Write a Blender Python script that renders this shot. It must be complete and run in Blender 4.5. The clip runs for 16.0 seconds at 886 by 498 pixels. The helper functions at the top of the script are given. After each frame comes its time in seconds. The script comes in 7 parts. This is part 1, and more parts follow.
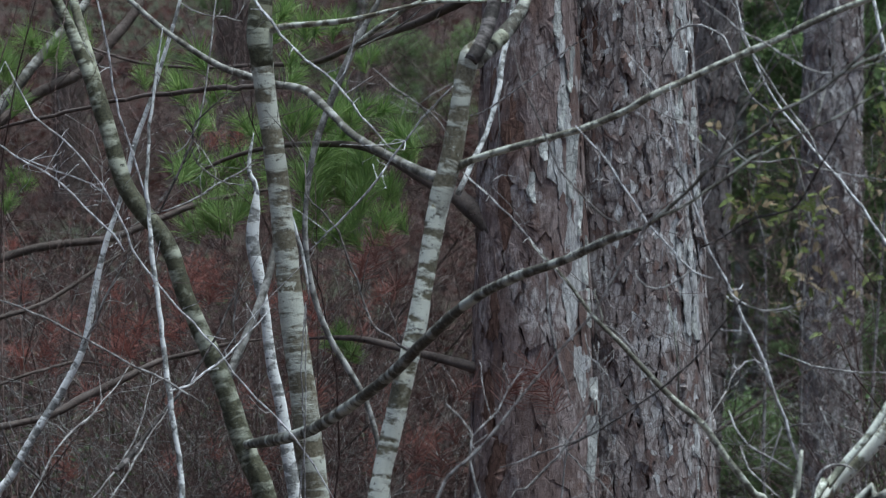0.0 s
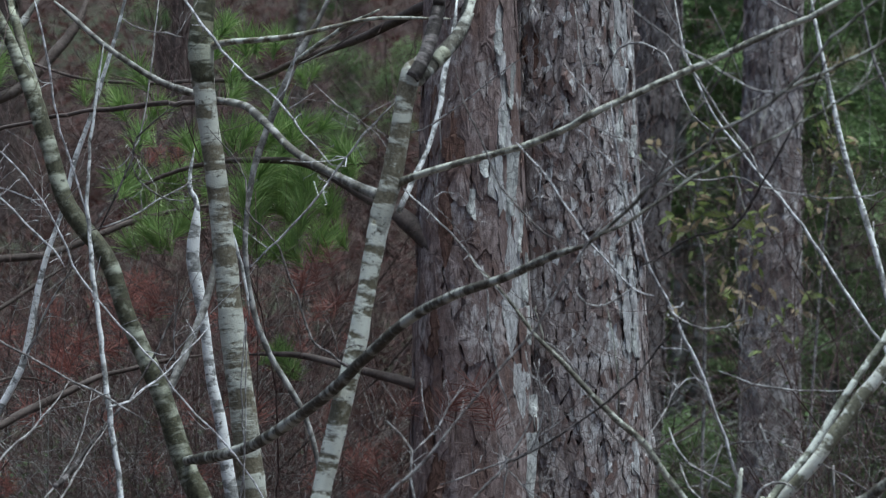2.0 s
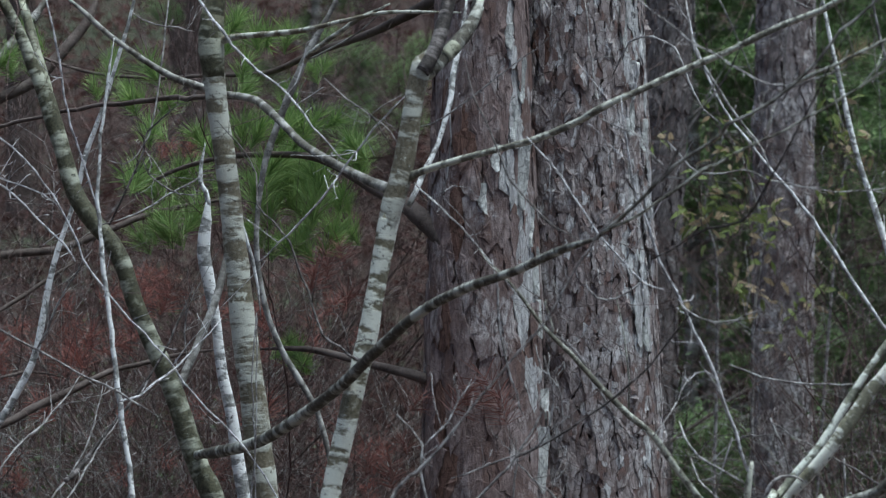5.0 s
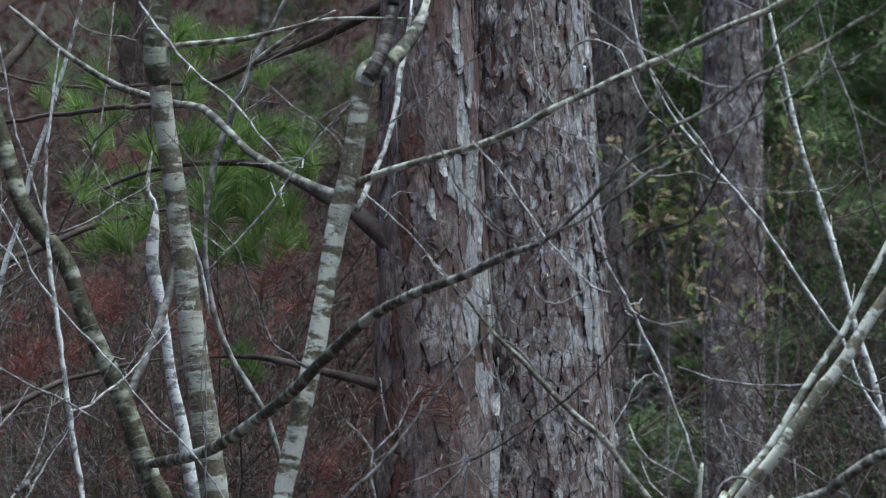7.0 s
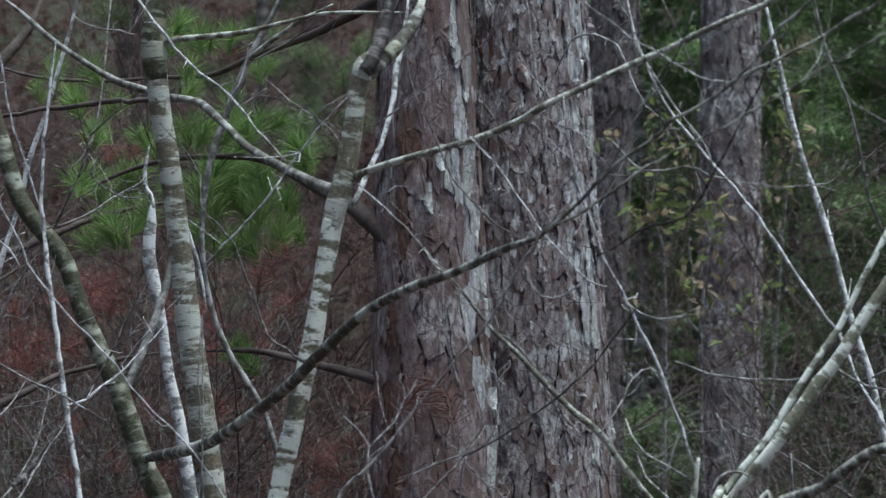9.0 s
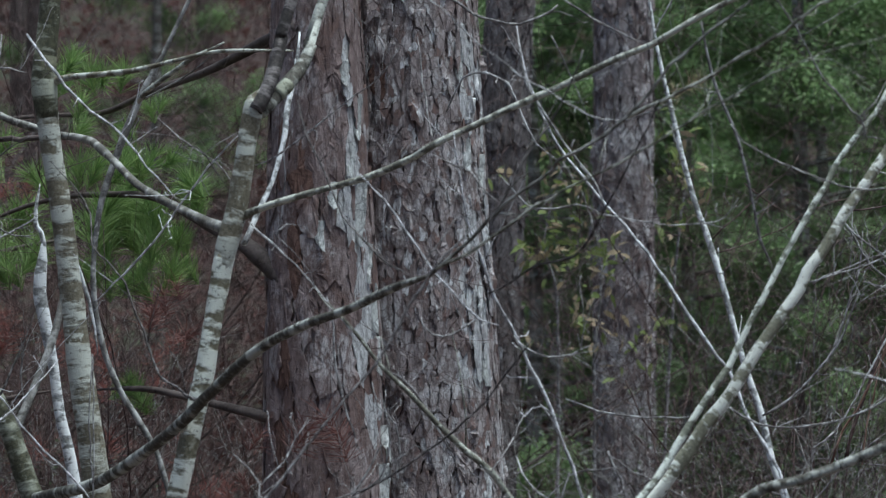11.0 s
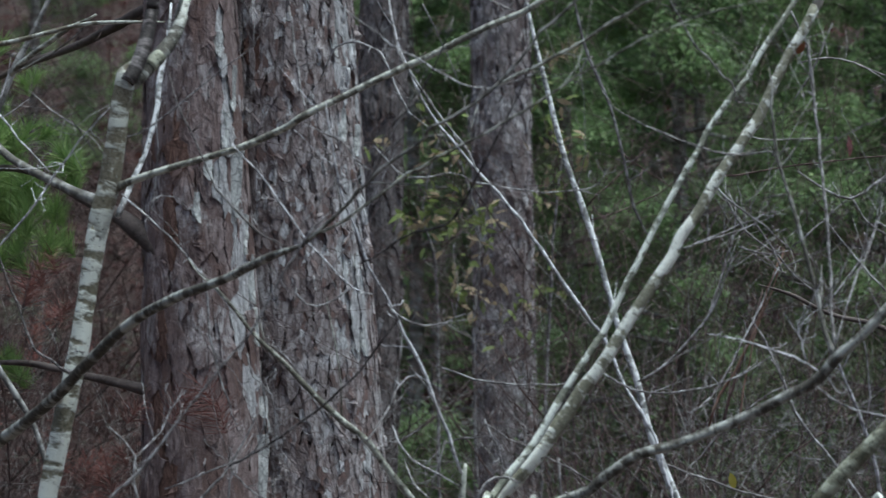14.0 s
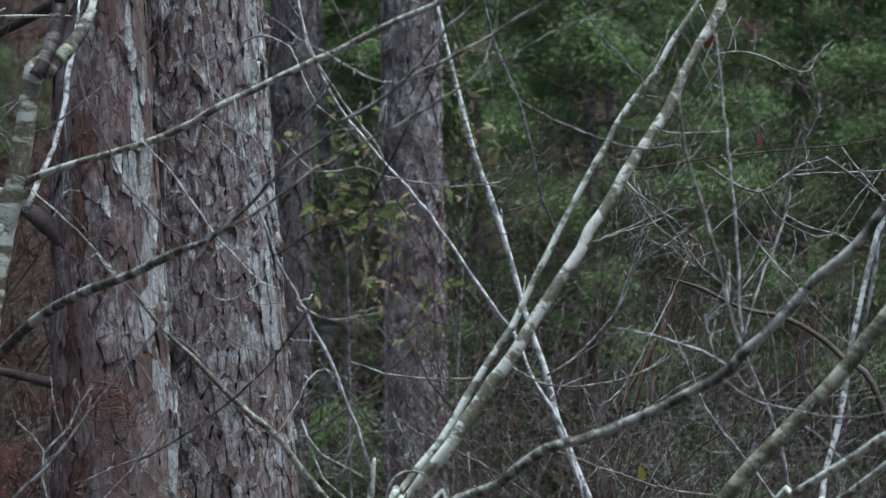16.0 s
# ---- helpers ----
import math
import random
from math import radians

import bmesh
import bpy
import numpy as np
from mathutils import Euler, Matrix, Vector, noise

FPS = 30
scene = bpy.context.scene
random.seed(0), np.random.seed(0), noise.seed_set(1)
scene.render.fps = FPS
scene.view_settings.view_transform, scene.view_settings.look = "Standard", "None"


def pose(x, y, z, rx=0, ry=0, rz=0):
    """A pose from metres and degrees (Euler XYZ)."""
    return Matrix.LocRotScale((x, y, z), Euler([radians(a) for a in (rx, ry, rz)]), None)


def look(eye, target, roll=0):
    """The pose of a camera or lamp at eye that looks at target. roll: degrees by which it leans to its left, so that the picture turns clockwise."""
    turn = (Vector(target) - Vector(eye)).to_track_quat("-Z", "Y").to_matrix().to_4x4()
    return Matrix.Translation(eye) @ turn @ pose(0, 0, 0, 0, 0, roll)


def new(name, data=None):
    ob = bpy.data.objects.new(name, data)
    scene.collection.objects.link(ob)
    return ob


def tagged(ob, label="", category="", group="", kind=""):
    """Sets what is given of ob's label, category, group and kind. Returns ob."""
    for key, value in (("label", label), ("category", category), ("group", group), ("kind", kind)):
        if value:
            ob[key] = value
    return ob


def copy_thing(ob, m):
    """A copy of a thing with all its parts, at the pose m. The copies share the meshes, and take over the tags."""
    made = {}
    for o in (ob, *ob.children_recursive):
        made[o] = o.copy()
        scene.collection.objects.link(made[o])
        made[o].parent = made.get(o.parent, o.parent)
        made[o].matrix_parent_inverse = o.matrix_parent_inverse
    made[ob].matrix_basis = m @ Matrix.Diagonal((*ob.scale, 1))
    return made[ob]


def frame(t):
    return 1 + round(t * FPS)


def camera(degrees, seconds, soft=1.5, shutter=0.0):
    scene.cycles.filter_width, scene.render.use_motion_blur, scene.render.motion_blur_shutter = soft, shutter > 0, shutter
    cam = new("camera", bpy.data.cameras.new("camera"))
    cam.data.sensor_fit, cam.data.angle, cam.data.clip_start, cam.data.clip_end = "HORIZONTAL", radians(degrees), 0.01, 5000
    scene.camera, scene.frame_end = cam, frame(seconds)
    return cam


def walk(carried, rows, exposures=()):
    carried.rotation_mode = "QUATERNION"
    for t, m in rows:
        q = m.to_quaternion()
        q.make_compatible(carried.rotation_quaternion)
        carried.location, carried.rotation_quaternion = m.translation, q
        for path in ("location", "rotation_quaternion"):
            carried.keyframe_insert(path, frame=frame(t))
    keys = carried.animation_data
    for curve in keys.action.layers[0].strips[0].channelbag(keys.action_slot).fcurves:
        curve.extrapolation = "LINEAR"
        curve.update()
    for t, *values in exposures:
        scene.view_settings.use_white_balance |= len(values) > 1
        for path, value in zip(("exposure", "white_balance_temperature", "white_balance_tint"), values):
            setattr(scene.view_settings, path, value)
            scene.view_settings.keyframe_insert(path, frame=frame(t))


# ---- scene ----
# ---- camera ----
cam = camera(12.0, 16.0, soft=1.2, shutter=0.5)
# seconds, x, height, turn to the left, tilt up, roll (degrees)
PATH = [
    (0, -0.0203, 1.6013, 1.2432, -0.2199, 0.486),
    (0.5, -0.0245, 1.6026, 1.1253, -0.1512, 0.483),
    (1, -0.0207, 1.6044, 0.8657, -0.1129, 0.489),
    (1.5, -0.0199, 1.6048, 0.4869, 0.0020, 0.595),
    (2, -0.0262, 1.6027, 0.4018, 0.0090, 0.693),
    (2.5, -0.0276, 1.6003, 0.6481, -0.0534, 0.799),
    (3, -0.0241, 1.5993, 0.7051, -0.1989, 0.687),
    (3.5, -0.0194, 1.6006, 0.6655, -0.2059, 0.694),
    (5.8, -0.0098, 1.5998, 0.4780, 0.0061, 0.468),
    (6, -0.0070, 1.6021, 0.3985, 0.0108, 0.316),
    (6.5, -0.0053, 1.6023, 0.1195, 0.0633, 0.142),
    (7, -0.0045, 1.5997, -0.0266, 0.0232, -0.123),
    (7.5, -0.0063, 1.6002, 0.0229, -0.0203, -0.191),
    (8, -0.0050, 1.6017, 0.2509, -0.0484, -0.101),
    (8.5, -0.0030, 1.6016, 0.2477, -0.0527, -0.034),
    (9, 0.0009, 1.6020, -0.0364, -0.0707, -0.081),
    (9.5, 0.0015, 1.6033, -0.4054, -0.0187, -0.071),
    (10, 0.0067, 1.6032, -0.7955, 0.2023, -0.039),
    (10.2, 0.0097, 1.6030, -0.9934, 0.2557, -0.130),
    (12.3, 0.0147, 1.6101, -1.9030, 0.5615, -0.087),
    (12.5, 0.0180, 1.6075, -1.9157, 0.5285, -0.309),
    (13, 0.0215, 1.6067, -2.1257, 0.3752, -0.346),
    (13.5, 0.0254, 1.6067, -2.5794, 0.2551, -0.516),
    (14, 0.0358, 1.6010, -2.9969, 0.0204, -0.767),
    (14.5, 0.0530, 1.6084, -3.5925, -0.1124, -0.794),
    (15, 0.0543, 1.6074, -4.0995, -0.0389, -0.727),
    (15.5, 0.0500, 1.6041, -4.2982, -0.0633, -0.789),
    (16, 0.0450, 1.6057, -4.1725, -0.1092, -0.842),
]
walk(cam, [(t, Matrix.Translation((x, 0.0, z)) @ pose(0, 0, 0, 90 + tilt, 0, turn).to_3x3().to_4x4() @ pose(0, 0, 0, 0, 0, roll))
           for t, x, z, turn, tilt, roll in PATH], [(0.0, 0.3, 6240, 2.5)])
cam.data.dof.use_dof = True
cam.data.dof.focus_distance = 10.2
cam.data.dof.aperture_fstop = 9.3

# ---- world and light: dull overcast daylight ----
world = bpy.data.worlds.new("overcast")
world.use_nodes = True
scene.world = world
wn = world.node_tree.nodes
sky = wn.new("ShaderNodeTexSky")
sky.sky_type, sky.sun_disc = "NISHITA", False
sky.sun_elevation, sky.sun_rotation = radians(77), radians(113)
sky.air_density, sky.dust_density = 1.0, 3.0
wn["Background"].inputs["Strength"].default_value = 0.09
world.node_tree.links.new(sky.outputs[0], wn["Background"].inputs["Color"])
sun_data = bpy.data.lights.new("sun", "SUN")
sun_data.energy, sun_data.angle, sun_data.color = 3.4, radians(40), (0.92, 0.97, 0.995)
sun = new("sun", sun_data)
sun.matrix_world = look((2.1, -0.9, 10), (0, 0, 0))

# ---- materials ----
def nodes_of(name):
    m = bpy.data.materials.new(name)
    m.use_nodes = True
    nt = m.node_tree
    return m, nt, nt.nodes["Principled BSDF"]


def node(nt, kind, **values):
    n = nt.nodes.new(kind)
    for key, v in values.items():
        n.inputs[key.replace("_", " ")].default_value = v
    return n


def mixed(nt, fac, a, b):
    m = nt.nodes.new("ShaderNodeMix")
    m.data_type = "RGBA"
    if isinstance(fac, float):
        m.inputs[0].default_value = fac
    else:
        nt.links.new(fac, m.inputs[0])
    for sock, v in ((m.inputs[6], a), (m.inputs[7], b)):
        if isinstance(v, tuple):
            sock.default_value = (*v, 1)
        else:
            nt.links.new(v, sock)
    return m.outputs[2]


def ramp(nt, fac, lo, hi):
    r = nt.nodes.new("ShaderNodeMapRange")
    r.inputs["From Min"].default_value, r.inputs["From Max"].default_value = lo, hi
    r.clamp = True
    nt.links.new(fac, r.inputs["Value"])
    return r.outputs["Result"]


def noise_tex(nt, vector, scale, detail=3.0, rough=0.6):
    n = node(nt, "ShaderNodeTexNoise", Scale=scale, Detail=detail, Roughness=rough)
    nt.links.new(vector, n.inputs["Vector"])
    return n.outputs["Fac"]


def relief(nt, bsdf, height, strength, distance):
    b = node(nt, "ShaderNodeBump", Strength=strength, Distance=distance)
    nt.links.new(height, b.inputs["Height"])
    nt.links.new(b.outputs["Normal"], bsdf.inputs["Normal"])


def stem_bark(name, base, dark, pale, cover=0.5, rings=26.0, sharp=0.06, side=0.0):
    """Thin smooth bark with pale lichen rings: the map's v runs along the stem in metres, u round it."""
    m, nt, bsdf = nodes_of(name)
    uv = nt.nodes.new("ShaderNodeUVMap")
    stretch = nt.nodes.new("ShaderNodeMapping")
    nt.links.new(uv.outputs["UV"], stretch.inputs["Vector"])
    stretch.inputs["Scale"].default_value = (1.15, rings, 1.0)
    shift = nt.nodes.new("ShaderNodeObjectInfo")
    lift = nt.nodes.new("ShaderNodeVectorMath")
    lift.operation = "ADD"
    spread = node(nt, "ShaderNodeMath")
    spread.operation = "MULTIPLY"
    spread.inputs[1].default_value = 37.0
    nt.links.new(shift.outputs["Random"], spread.inputs[0])
    nt.links.new(stretch.outputs["Vector"], lift.inputs[0])
    nt.links.new(spread.outputs[0], lift.inputs[1])
    band = noise_tex(nt, lift.outputs["Vector"], 1.0, 5.0, 0.56)
    obj = nt.nodes.new("ShaderNodeTexCoord").outputs["Object"]
    broad = noise_tex(nt, obj, 9.0, 2.0)
    grain = noise_tex(nt, obj, 130.0, 4.0, 0.7)
    fleck = noise_tex(nt, obj, 70.0, 4.0, 0.7)
    mean = nt.nodes.new("ShaderNodeMath")
    mean.operation = "MULTIPLY_ADD"
    nt.links.new(broad, mean.inputs[0])
    mean.inputs[1].default_value = 0.18
    nt.links.new(band, mean.inputs[2])
    edge = 0.59 + (0.5 - cover) * 0.3
    feather = nt.nodes.new("ShaderNodeMath")
    feather.operation = "MULTIPLY_ADD"
    nt.links.new(noise_tex(nt, obj, 85.0, 3.0, 0.6), feather.inputs[0])
    feather.inputs[1].default_value = 0.16
    nt.links.new(mean.outputs[0], feather.inputs[2])
    fac = ramp(nt, feather.outputs[0], edge + 0.08 - sharp, edge + 0.08 + sharp)
    mottle = noise_tex(nt, obj, 45.0, 4.0, 0.65)
    c = mixed(nt, ramp(nt, grain, 0.35, 0.65), dark, base)
    c = mixed(nt, ramp(nt, mottle, 0.56, 0.74), c, tuple(0.5 * (p + q) for p, q in zip(base, pale)))
    lines = nt.nodes.new("ShaderNodeMapping")
    nt.links.new(lift.outputs["Vector"], lines.inputs["Vector"])
    lines.inputs["Scale"].default_value = (1.8, 2.6, 1.0)
    line = noise_tex(nt, lines.outputs["Vector"], 1.0, 4.0, 0.7)
    spots = noise_tex(nt, obj, 26.0, 5.0, 0.72)
    c = mixed(nt, fac, c, pale)
    c = mixed(nt, ramp(nt, line, 0.58, 0.72), c, dark)
    c = mixed(nt, ramp(nt, spots, 0.64, 0.69), c, tuple(min(0.85, 1.12 * v) for v in pale))
    c = mixed(nt, ramp(nt, fleck, 0.6, 0.7), c, tuple(v * 0.45 for v in dark))
    nt.links.new(c, bsdf.inputs["Base Color"])
    bsdf.inputs["Roughness"].default_value = 0.72
    bsdf.inputs["Specular IOR Level"].default_value = 0.35
    both = nt.nodes.new("ShaderNodeMath")
    both.operation = "ADD"
    nt.links.new(grain, both.inputs[0])
    nt.links.new(fac, both.inputs[1])
    relief(nt, bsdf, both.outputs[0], 0.5, 0.0025)
    return m


BARK = {
    "olive": stem_bark("olive_bark", (0.115, 0.115, 0.072), (0.045, 0.045, 0.03), (0.42, 0.44, 0.36), 0.3),
    "olive_pale": stem_bark("pale_olive_bark", (0.2, 0.2, 0.14), (0.08, 0.08, 0.055), (0.42, 0.44, 0.35), 0.45),
    "banded": stem_bark("banded_bark", (0.24, 0.22, 0.165), (0.115, 0.1, 0.07), (0.58, 0.6, 0.54), 0.48, 30.0, 0.045),
    "banded_pale": stem_bark("pale_banded_bark", (0.25, 0.23, 0.165), (0.12, 0.11, 0.075), (0.8, 0.83, 0.75), 0.54, 30.0, 0.035),
    "white": stem_bark("white_bark", (0.4, 0.41, 0.41), (0.17, 0.17, 0.165), (0.84, 0.86, 0.87), 0.55, 30.0, 0.035),
    "dark": stem_bark("dark_bark", (0.165, 0.158, 0.138), (0.065, 0.06, 0.052), (0.42, 0.42, 0.4), 0.38, 26.0, 0.08),
    "palebranch": stem_bark("pale_branch_bark", (0.25, 0.245, 0.2), (0.1, 0.098, 0.082), (0.6, 0.62, 0.55), 0.45, 26.0, 0.04),
    "palelichen": stem_bark("lichen_ring_bark", (0.32, 0.335, 0.27), (0.15, 0.16, 0.125), (0.76, 0.81, 0.74), 0.56, 26.0, 0.03),
    "paletrunk": stem_bark("pale_trunk_bark", (0.33, 0.33, 0.25), (0.17, 0.165, 0.12), (0.87, 0.9, 0.83), 0.55, 26.0, 0.03),
    "sweep": stem_bark("dark_ringed_bark", (0.13, 0.122, 0.102), (0.05, 0.046, 0.038), (0.5, 0.52, 0.48), 0.42, 26.0, 0.06),
    "grey": stem_bark("grey_bark", (0.2, 0.195, 0.18), (0.1, 0.095, 0.09), (0.42, 0.42, 0.41), 0.4),
    "pinelimb": stem_bark("pine_limb_bark", (0.095, 0.072, 0.064), (0.04, 0.03, 0.026), (0.16, 0.13, 0.12), 0.35, 9.0, 0.12),
    "whitetwig": stem_bark("white_twig_bark", (0.42, 0.42, 0.44), (0.2, 0.19, 0.2), (0.78, 0.78, 0.82), 0.52, 45.0),
    "palethin": stem_bark("pale_twig_bark", (0.28, 0.265, 0.265), (0.14, 0.125, 0.125), (0.56, 0.56, 0.57), 0.45, 45.0),
    "greytwig": stem_bark("grey_twig_bark", (0.24, 0.225, 0.225), (0.11, 0.1, 0.1), (0.46, 0.45, 0.45), 0.42, 45.0),
    "blacktwig": stem_bark("dark_twig_bark", (0.07, 0.06, 0.058), (0.03, 0.027, 0.026), (0.22, 0.2, 0.2), 0.3, 45.0),
    "rusttwig": stem_bark("rust_stem_bark", (0.24, 0.14, 0.105), (0.13, 0.07, 0.05), (0.36, 0.24, 0.19), 0.35, 30.0),
    "redbrush": stem_bark("red_brush_bark", (0.1, 0.06, 0.053), (0.045, 0.028, 0.025), (0.17, 0.12, 0.11), 0.4, 30.0),
    "brush": stem_bark("brush_bark", (0.1, 0.058, 0.054), (0.045, 0.027, 0.025), (0.17, 0.12, 0.115), 0.4, 30.0),
}


def plate_bark(name, a, b, pale, cover, warm=None, scales=52.0, rubbed=0.74, crack=0.55):
    """Scaly pine bark: thin layered scales of differing colour and height with dark cracks between them."""
    m, nt, bsdf = nodes_of(name)
    geo = nt.nodes.new("ShaderNodeNewGeometry").outputs["Position"]
    rnd = nt.nodes.new("ShaderNodeObjectInfo").outputs["Random"]
    stretch = nt.nodes.new("ShaderNodeMapping")
    nt.links.new(geo, stretch.inputs["Vector"])
    stretch.inputs["Scale"].default_value = (1.0, 1.0, 0.35)
    broad = noise_tex(nt, geo, 6.0, 3.0)
    streak = noise_tex(nt, stretch.outputs["Vector"], 70.0, 5.0, 0.68)
    grain = noise_tex(nt, geo, 190.0, 4.0, 0.7)
    # scales with ragged outlines, longer than wide
    wave = node(nt, "ShaderNodeTexNoise", Scale=38.0, Detail=4.0, Roughness=0.65)
    nt.links.new(geo, wave.inputs["Vector"])
    bent = nt.nodes.new("ShaderNodeVectorMath")
    bent.operation = "MULTIPLY_ADD"
    nt.links.new(wave.outputs["Color"], bent.inputs[0])
    bent.inputs[1].default_value = (0.022, 0.022, 0.03)
    nt.links.new(geo, bent.inputs[2])
    squash = nt.nodes.new("ShaderNodeMapping")
    nt.links.new(bent.outputs["Vector"], squash.inputs["Vector"])
    squash.inputs["Scale"].default_value = (1.0, 1.0, 0.55)
    cell = node(nt, "ShaderNodeTexVoronoi", Scale=scales)
    nt.links.new(squash.outputs["Vector"], cell.inputs["Vector"])
    rim = node(nt, "ShaderNodeTexVoronoi", Scale=scales)
    rim.feature = "DISTANCE_TO_EDGE"
    nt.links.new(squash.outputs["Vector"], rim.inputs["Vector"])
    pick = nt.nodes.new("ShaderNodeSeparateColor")
    nt.links.new(cell.outputs["Color"], pick.inputs["Color"])
    tone = nt.nodes.new("ShaderNodeMath")
    tone.operation = "MULTIPLY_ADD"
    nt.links.new(pick.outputs["Red"], tone.inputs[0])
    tone.inputs[1].default_value = 0.55
    half = nt.nodes.new("ShaderNodeMath")
    half.operation = "MULTIPLY"
    nt.links.new(rnd, half.inputs[0])
    half.inputs[1].default_value = 0.45
    nt.links.new(half.outputs[0], tone.inputs[2])
    c = mixed(nt, tone.outputs[0], a, b)
    if warm:
        rub = noise_tex(nt, stretch.outputs["Vector"], 13.0, 4.0, 0.62)
        c = mixed(nt, ramp(nt, rub, 0.54, 0.7), c, warm)
        c = mixed(nt, ramp(nt, pick.outputs["Green"], rubbed, rubbed + 0.04), c, warm)
    add = nt.nodes.new("ShaderNodeMath")
    add.operation = "MULTIPLY_ADD"
    nt.links.new(grain, add.inputs[0])
    add.inputs[1].default_value = 0.3
    nt.links.new(broad, add.inputs[2])
    c = mixed(nt, ramp(nt, add.outputs[0], 0.7 - cover, 0.9 - cover), c, pale)
    c = mixed(nt, ramp(nt, pick.outputs["Blue"], 0.93 - cover, 0.98 - cover), c, pale)
    c = mixed(nt, ramp(nt, streak, 0.36, 0.58), tuple(v * 0.55 for v in a), c)
    c = mixed(nt, ramp(nt, rim.outputs["Distance"], 0.0, 0.06), tuple(v * crack for v in a), c)
    nt.links.new(c, bsdf.inputs["Base Color"])
    bsdf.inputs["Roughness"].default_value = 0.85
    bsdf.inputs["Specular IOR Level"].default_value = 0.2
    both = nt.nodes.new("ShaderNodeMath")
    both.operation = "MULTIPLY_ADD"
    nt.links.new(grain, both.inputs[0])
    both.inputs[1].default_value = 0.6
    nt.links.new(streak, both.inputs[2])
    step = nt.nodes.new("ShaderNodeMath")
    step.operation = "ADD"
    nt.links.new(both.outputs[0], step.inputs[0])
    nt.links.new(pick.outputs["Red"], step.inputs[1])
    relief(nt, bsdf, step.outputs[0], 1.0, 0.006)
    return m


PLATE = plate_bark("pine_plate_bark", (0.3, 0.243, 0.238), (0.57, 0.53, 0.54), (0.73, 0.73, 0.75), 0.05, (0.22, 0.145, 0.132))
PLATE_RED = plate_bark("smooth_pine_plate_bark", (0.235, 0.172, 0.166), (0.385, 0.318, 0.315), (0.56, 0.53, 0.54), 0.02, (0.2, 0.135, 0.122), 20.0, 0.66, 0.85)
# pale flaking bark, its colour also carrying the light from the right
PLATE_PALE = plate_bark("side_lit_pale_bark", (0.48, 0.47, 0.485), (0.68, 0.69, 0.71), (0.8, 0.82, 0.83), 0.1, None, 30.0, 0.74, 0.7)
CORE_RED = plate_bark("smooth_pine_inner_bark", (0.13, 0.092, 0.086), (0.17, 0.12, 0.11), (0.26, 0.2, 0.19), 0.0)
FLAKE = plate_bark("pale_bark_flake", (0.46, 0.47, 0.47), (0.66, 0.68, 0.67), (0.78, 0.8, 0.79), 0.05, None, 30.0)
RUST_BARK = plate_bark("bare_rust_bark", (0.18, 0.105, 0.085), (0.235, 0.145, 0.12), (0.3, 0.2, 0.17), 0.0, None, 26.0)
CORE = plate_bark("pine_furrow_bark", (0.1, 0.072, 0.066), (0.14, 0.1, 0.095), (0.19, 0.155, 0.15), 0.02)
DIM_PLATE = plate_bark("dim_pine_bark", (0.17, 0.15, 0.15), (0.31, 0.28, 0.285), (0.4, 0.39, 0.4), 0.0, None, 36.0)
FAR_PLATE = plate_bark("far_pine_bark", (0.36, 0.315, 0.32), (0.62, 0.58, 0.6), (0.76, 0.75, 0.77), 0.06, (0.25, 0.19, 0.185), 34.0)


def leaf_paint(name, a, b, gloss=0.5, through_light=0.35):
    m, nt, bsdf = nodes_of(name)
    isl = nt.nodes.new("ShaderNodeNewGeometry").outputs["Random Per Island"]
    geo = nt.nodes.new("ShaderNodeNewGeometry").outputs["Position"]
    broad = noise_tex(nt, geo, 2.2, 3.0)
    c = mixed(nt, isl, a, b)
    c = mixed(nt, ramp(nt, broad, 0.35, 0.65), c, tuple((p + q) * 0.42 for p, q in zip(a, b)))
    nt.links.new(c, bsdf.inputs["Base Color"])
    bsdf.inputs["Roughness"].default_value = gloss
    bsdf.inputs["Specular IOR Level"].default_value = 0.3
    thin = nt.nodes.new("ShaderNodeBsdfTranslucent")
    nt.links.new(c, thin.inputs["Color"])
    both = nt.nodes.new("ShaderNodeMixShader")
    both.inputs[0].default_value = through_light
    nt.links.new(bsdf.outputs[0], both.inputs[1])
    nt.links.new(thin.outputs[0], both.inputs[2])
    nt.links.new(both.outputs[0], nt.nodes["Material Output"].inputs["Surface"])
    return m


NEEDLE = leaf_paint("green_needle", (0.13, 0.26, 0.07), (0.48, 0.63, 0.25), 0.4)
RUST = leaf_paint("dead_needle", (0.27, 0.1, 0.088), (0.46, 0.2, 0.17), 0.6)
RUST_DULL = leaf_paint("dull_dead_needle", (0.15, 0.064, 0.056), (0.22, 0.098, 0.085), 0.6)
EVERGREEN = leaf_paint("evergreen_leaf", (0.12, 0.2, 0.09), (0.4, 0.55, 0.26), 0.55, 0.36)
LOW_GREEN = leaf_paint("low_leaf", (0.055, 0.095, 0.038), (0.13, 0.2, 0.085), 0.6)
VINE = leaf_paint("vine_leaf", (0.13, 0.19, 0.055), (0.31, 0.37, 0.13), 0.5)
TAN = leaf_paint("tan_leaf", (0.34, 0.26, 0.16), (0.5, 0.41, 0.28), 0.7)
LITTER = leaf_paint("litter_leaf", (0.066, 0.028, 0.025), (0.135, 0.06, 0.053), 0.8)
PINK = leaf_paint("pink_dead_leaf", (0.4, 0.14, 0.15), (0.5, 0.24, 0.24), 0.6)
YELLOW = leaf_paint("yellow_leaf", (0.42, 0.36, 0.06), (0.48, 0.42, 0.1), 0.6)
BROWN = leaf_paint("brown_leaf", (0.26, 0.1, 0.05), (0.3, 0.13, 0.07), 0.6)


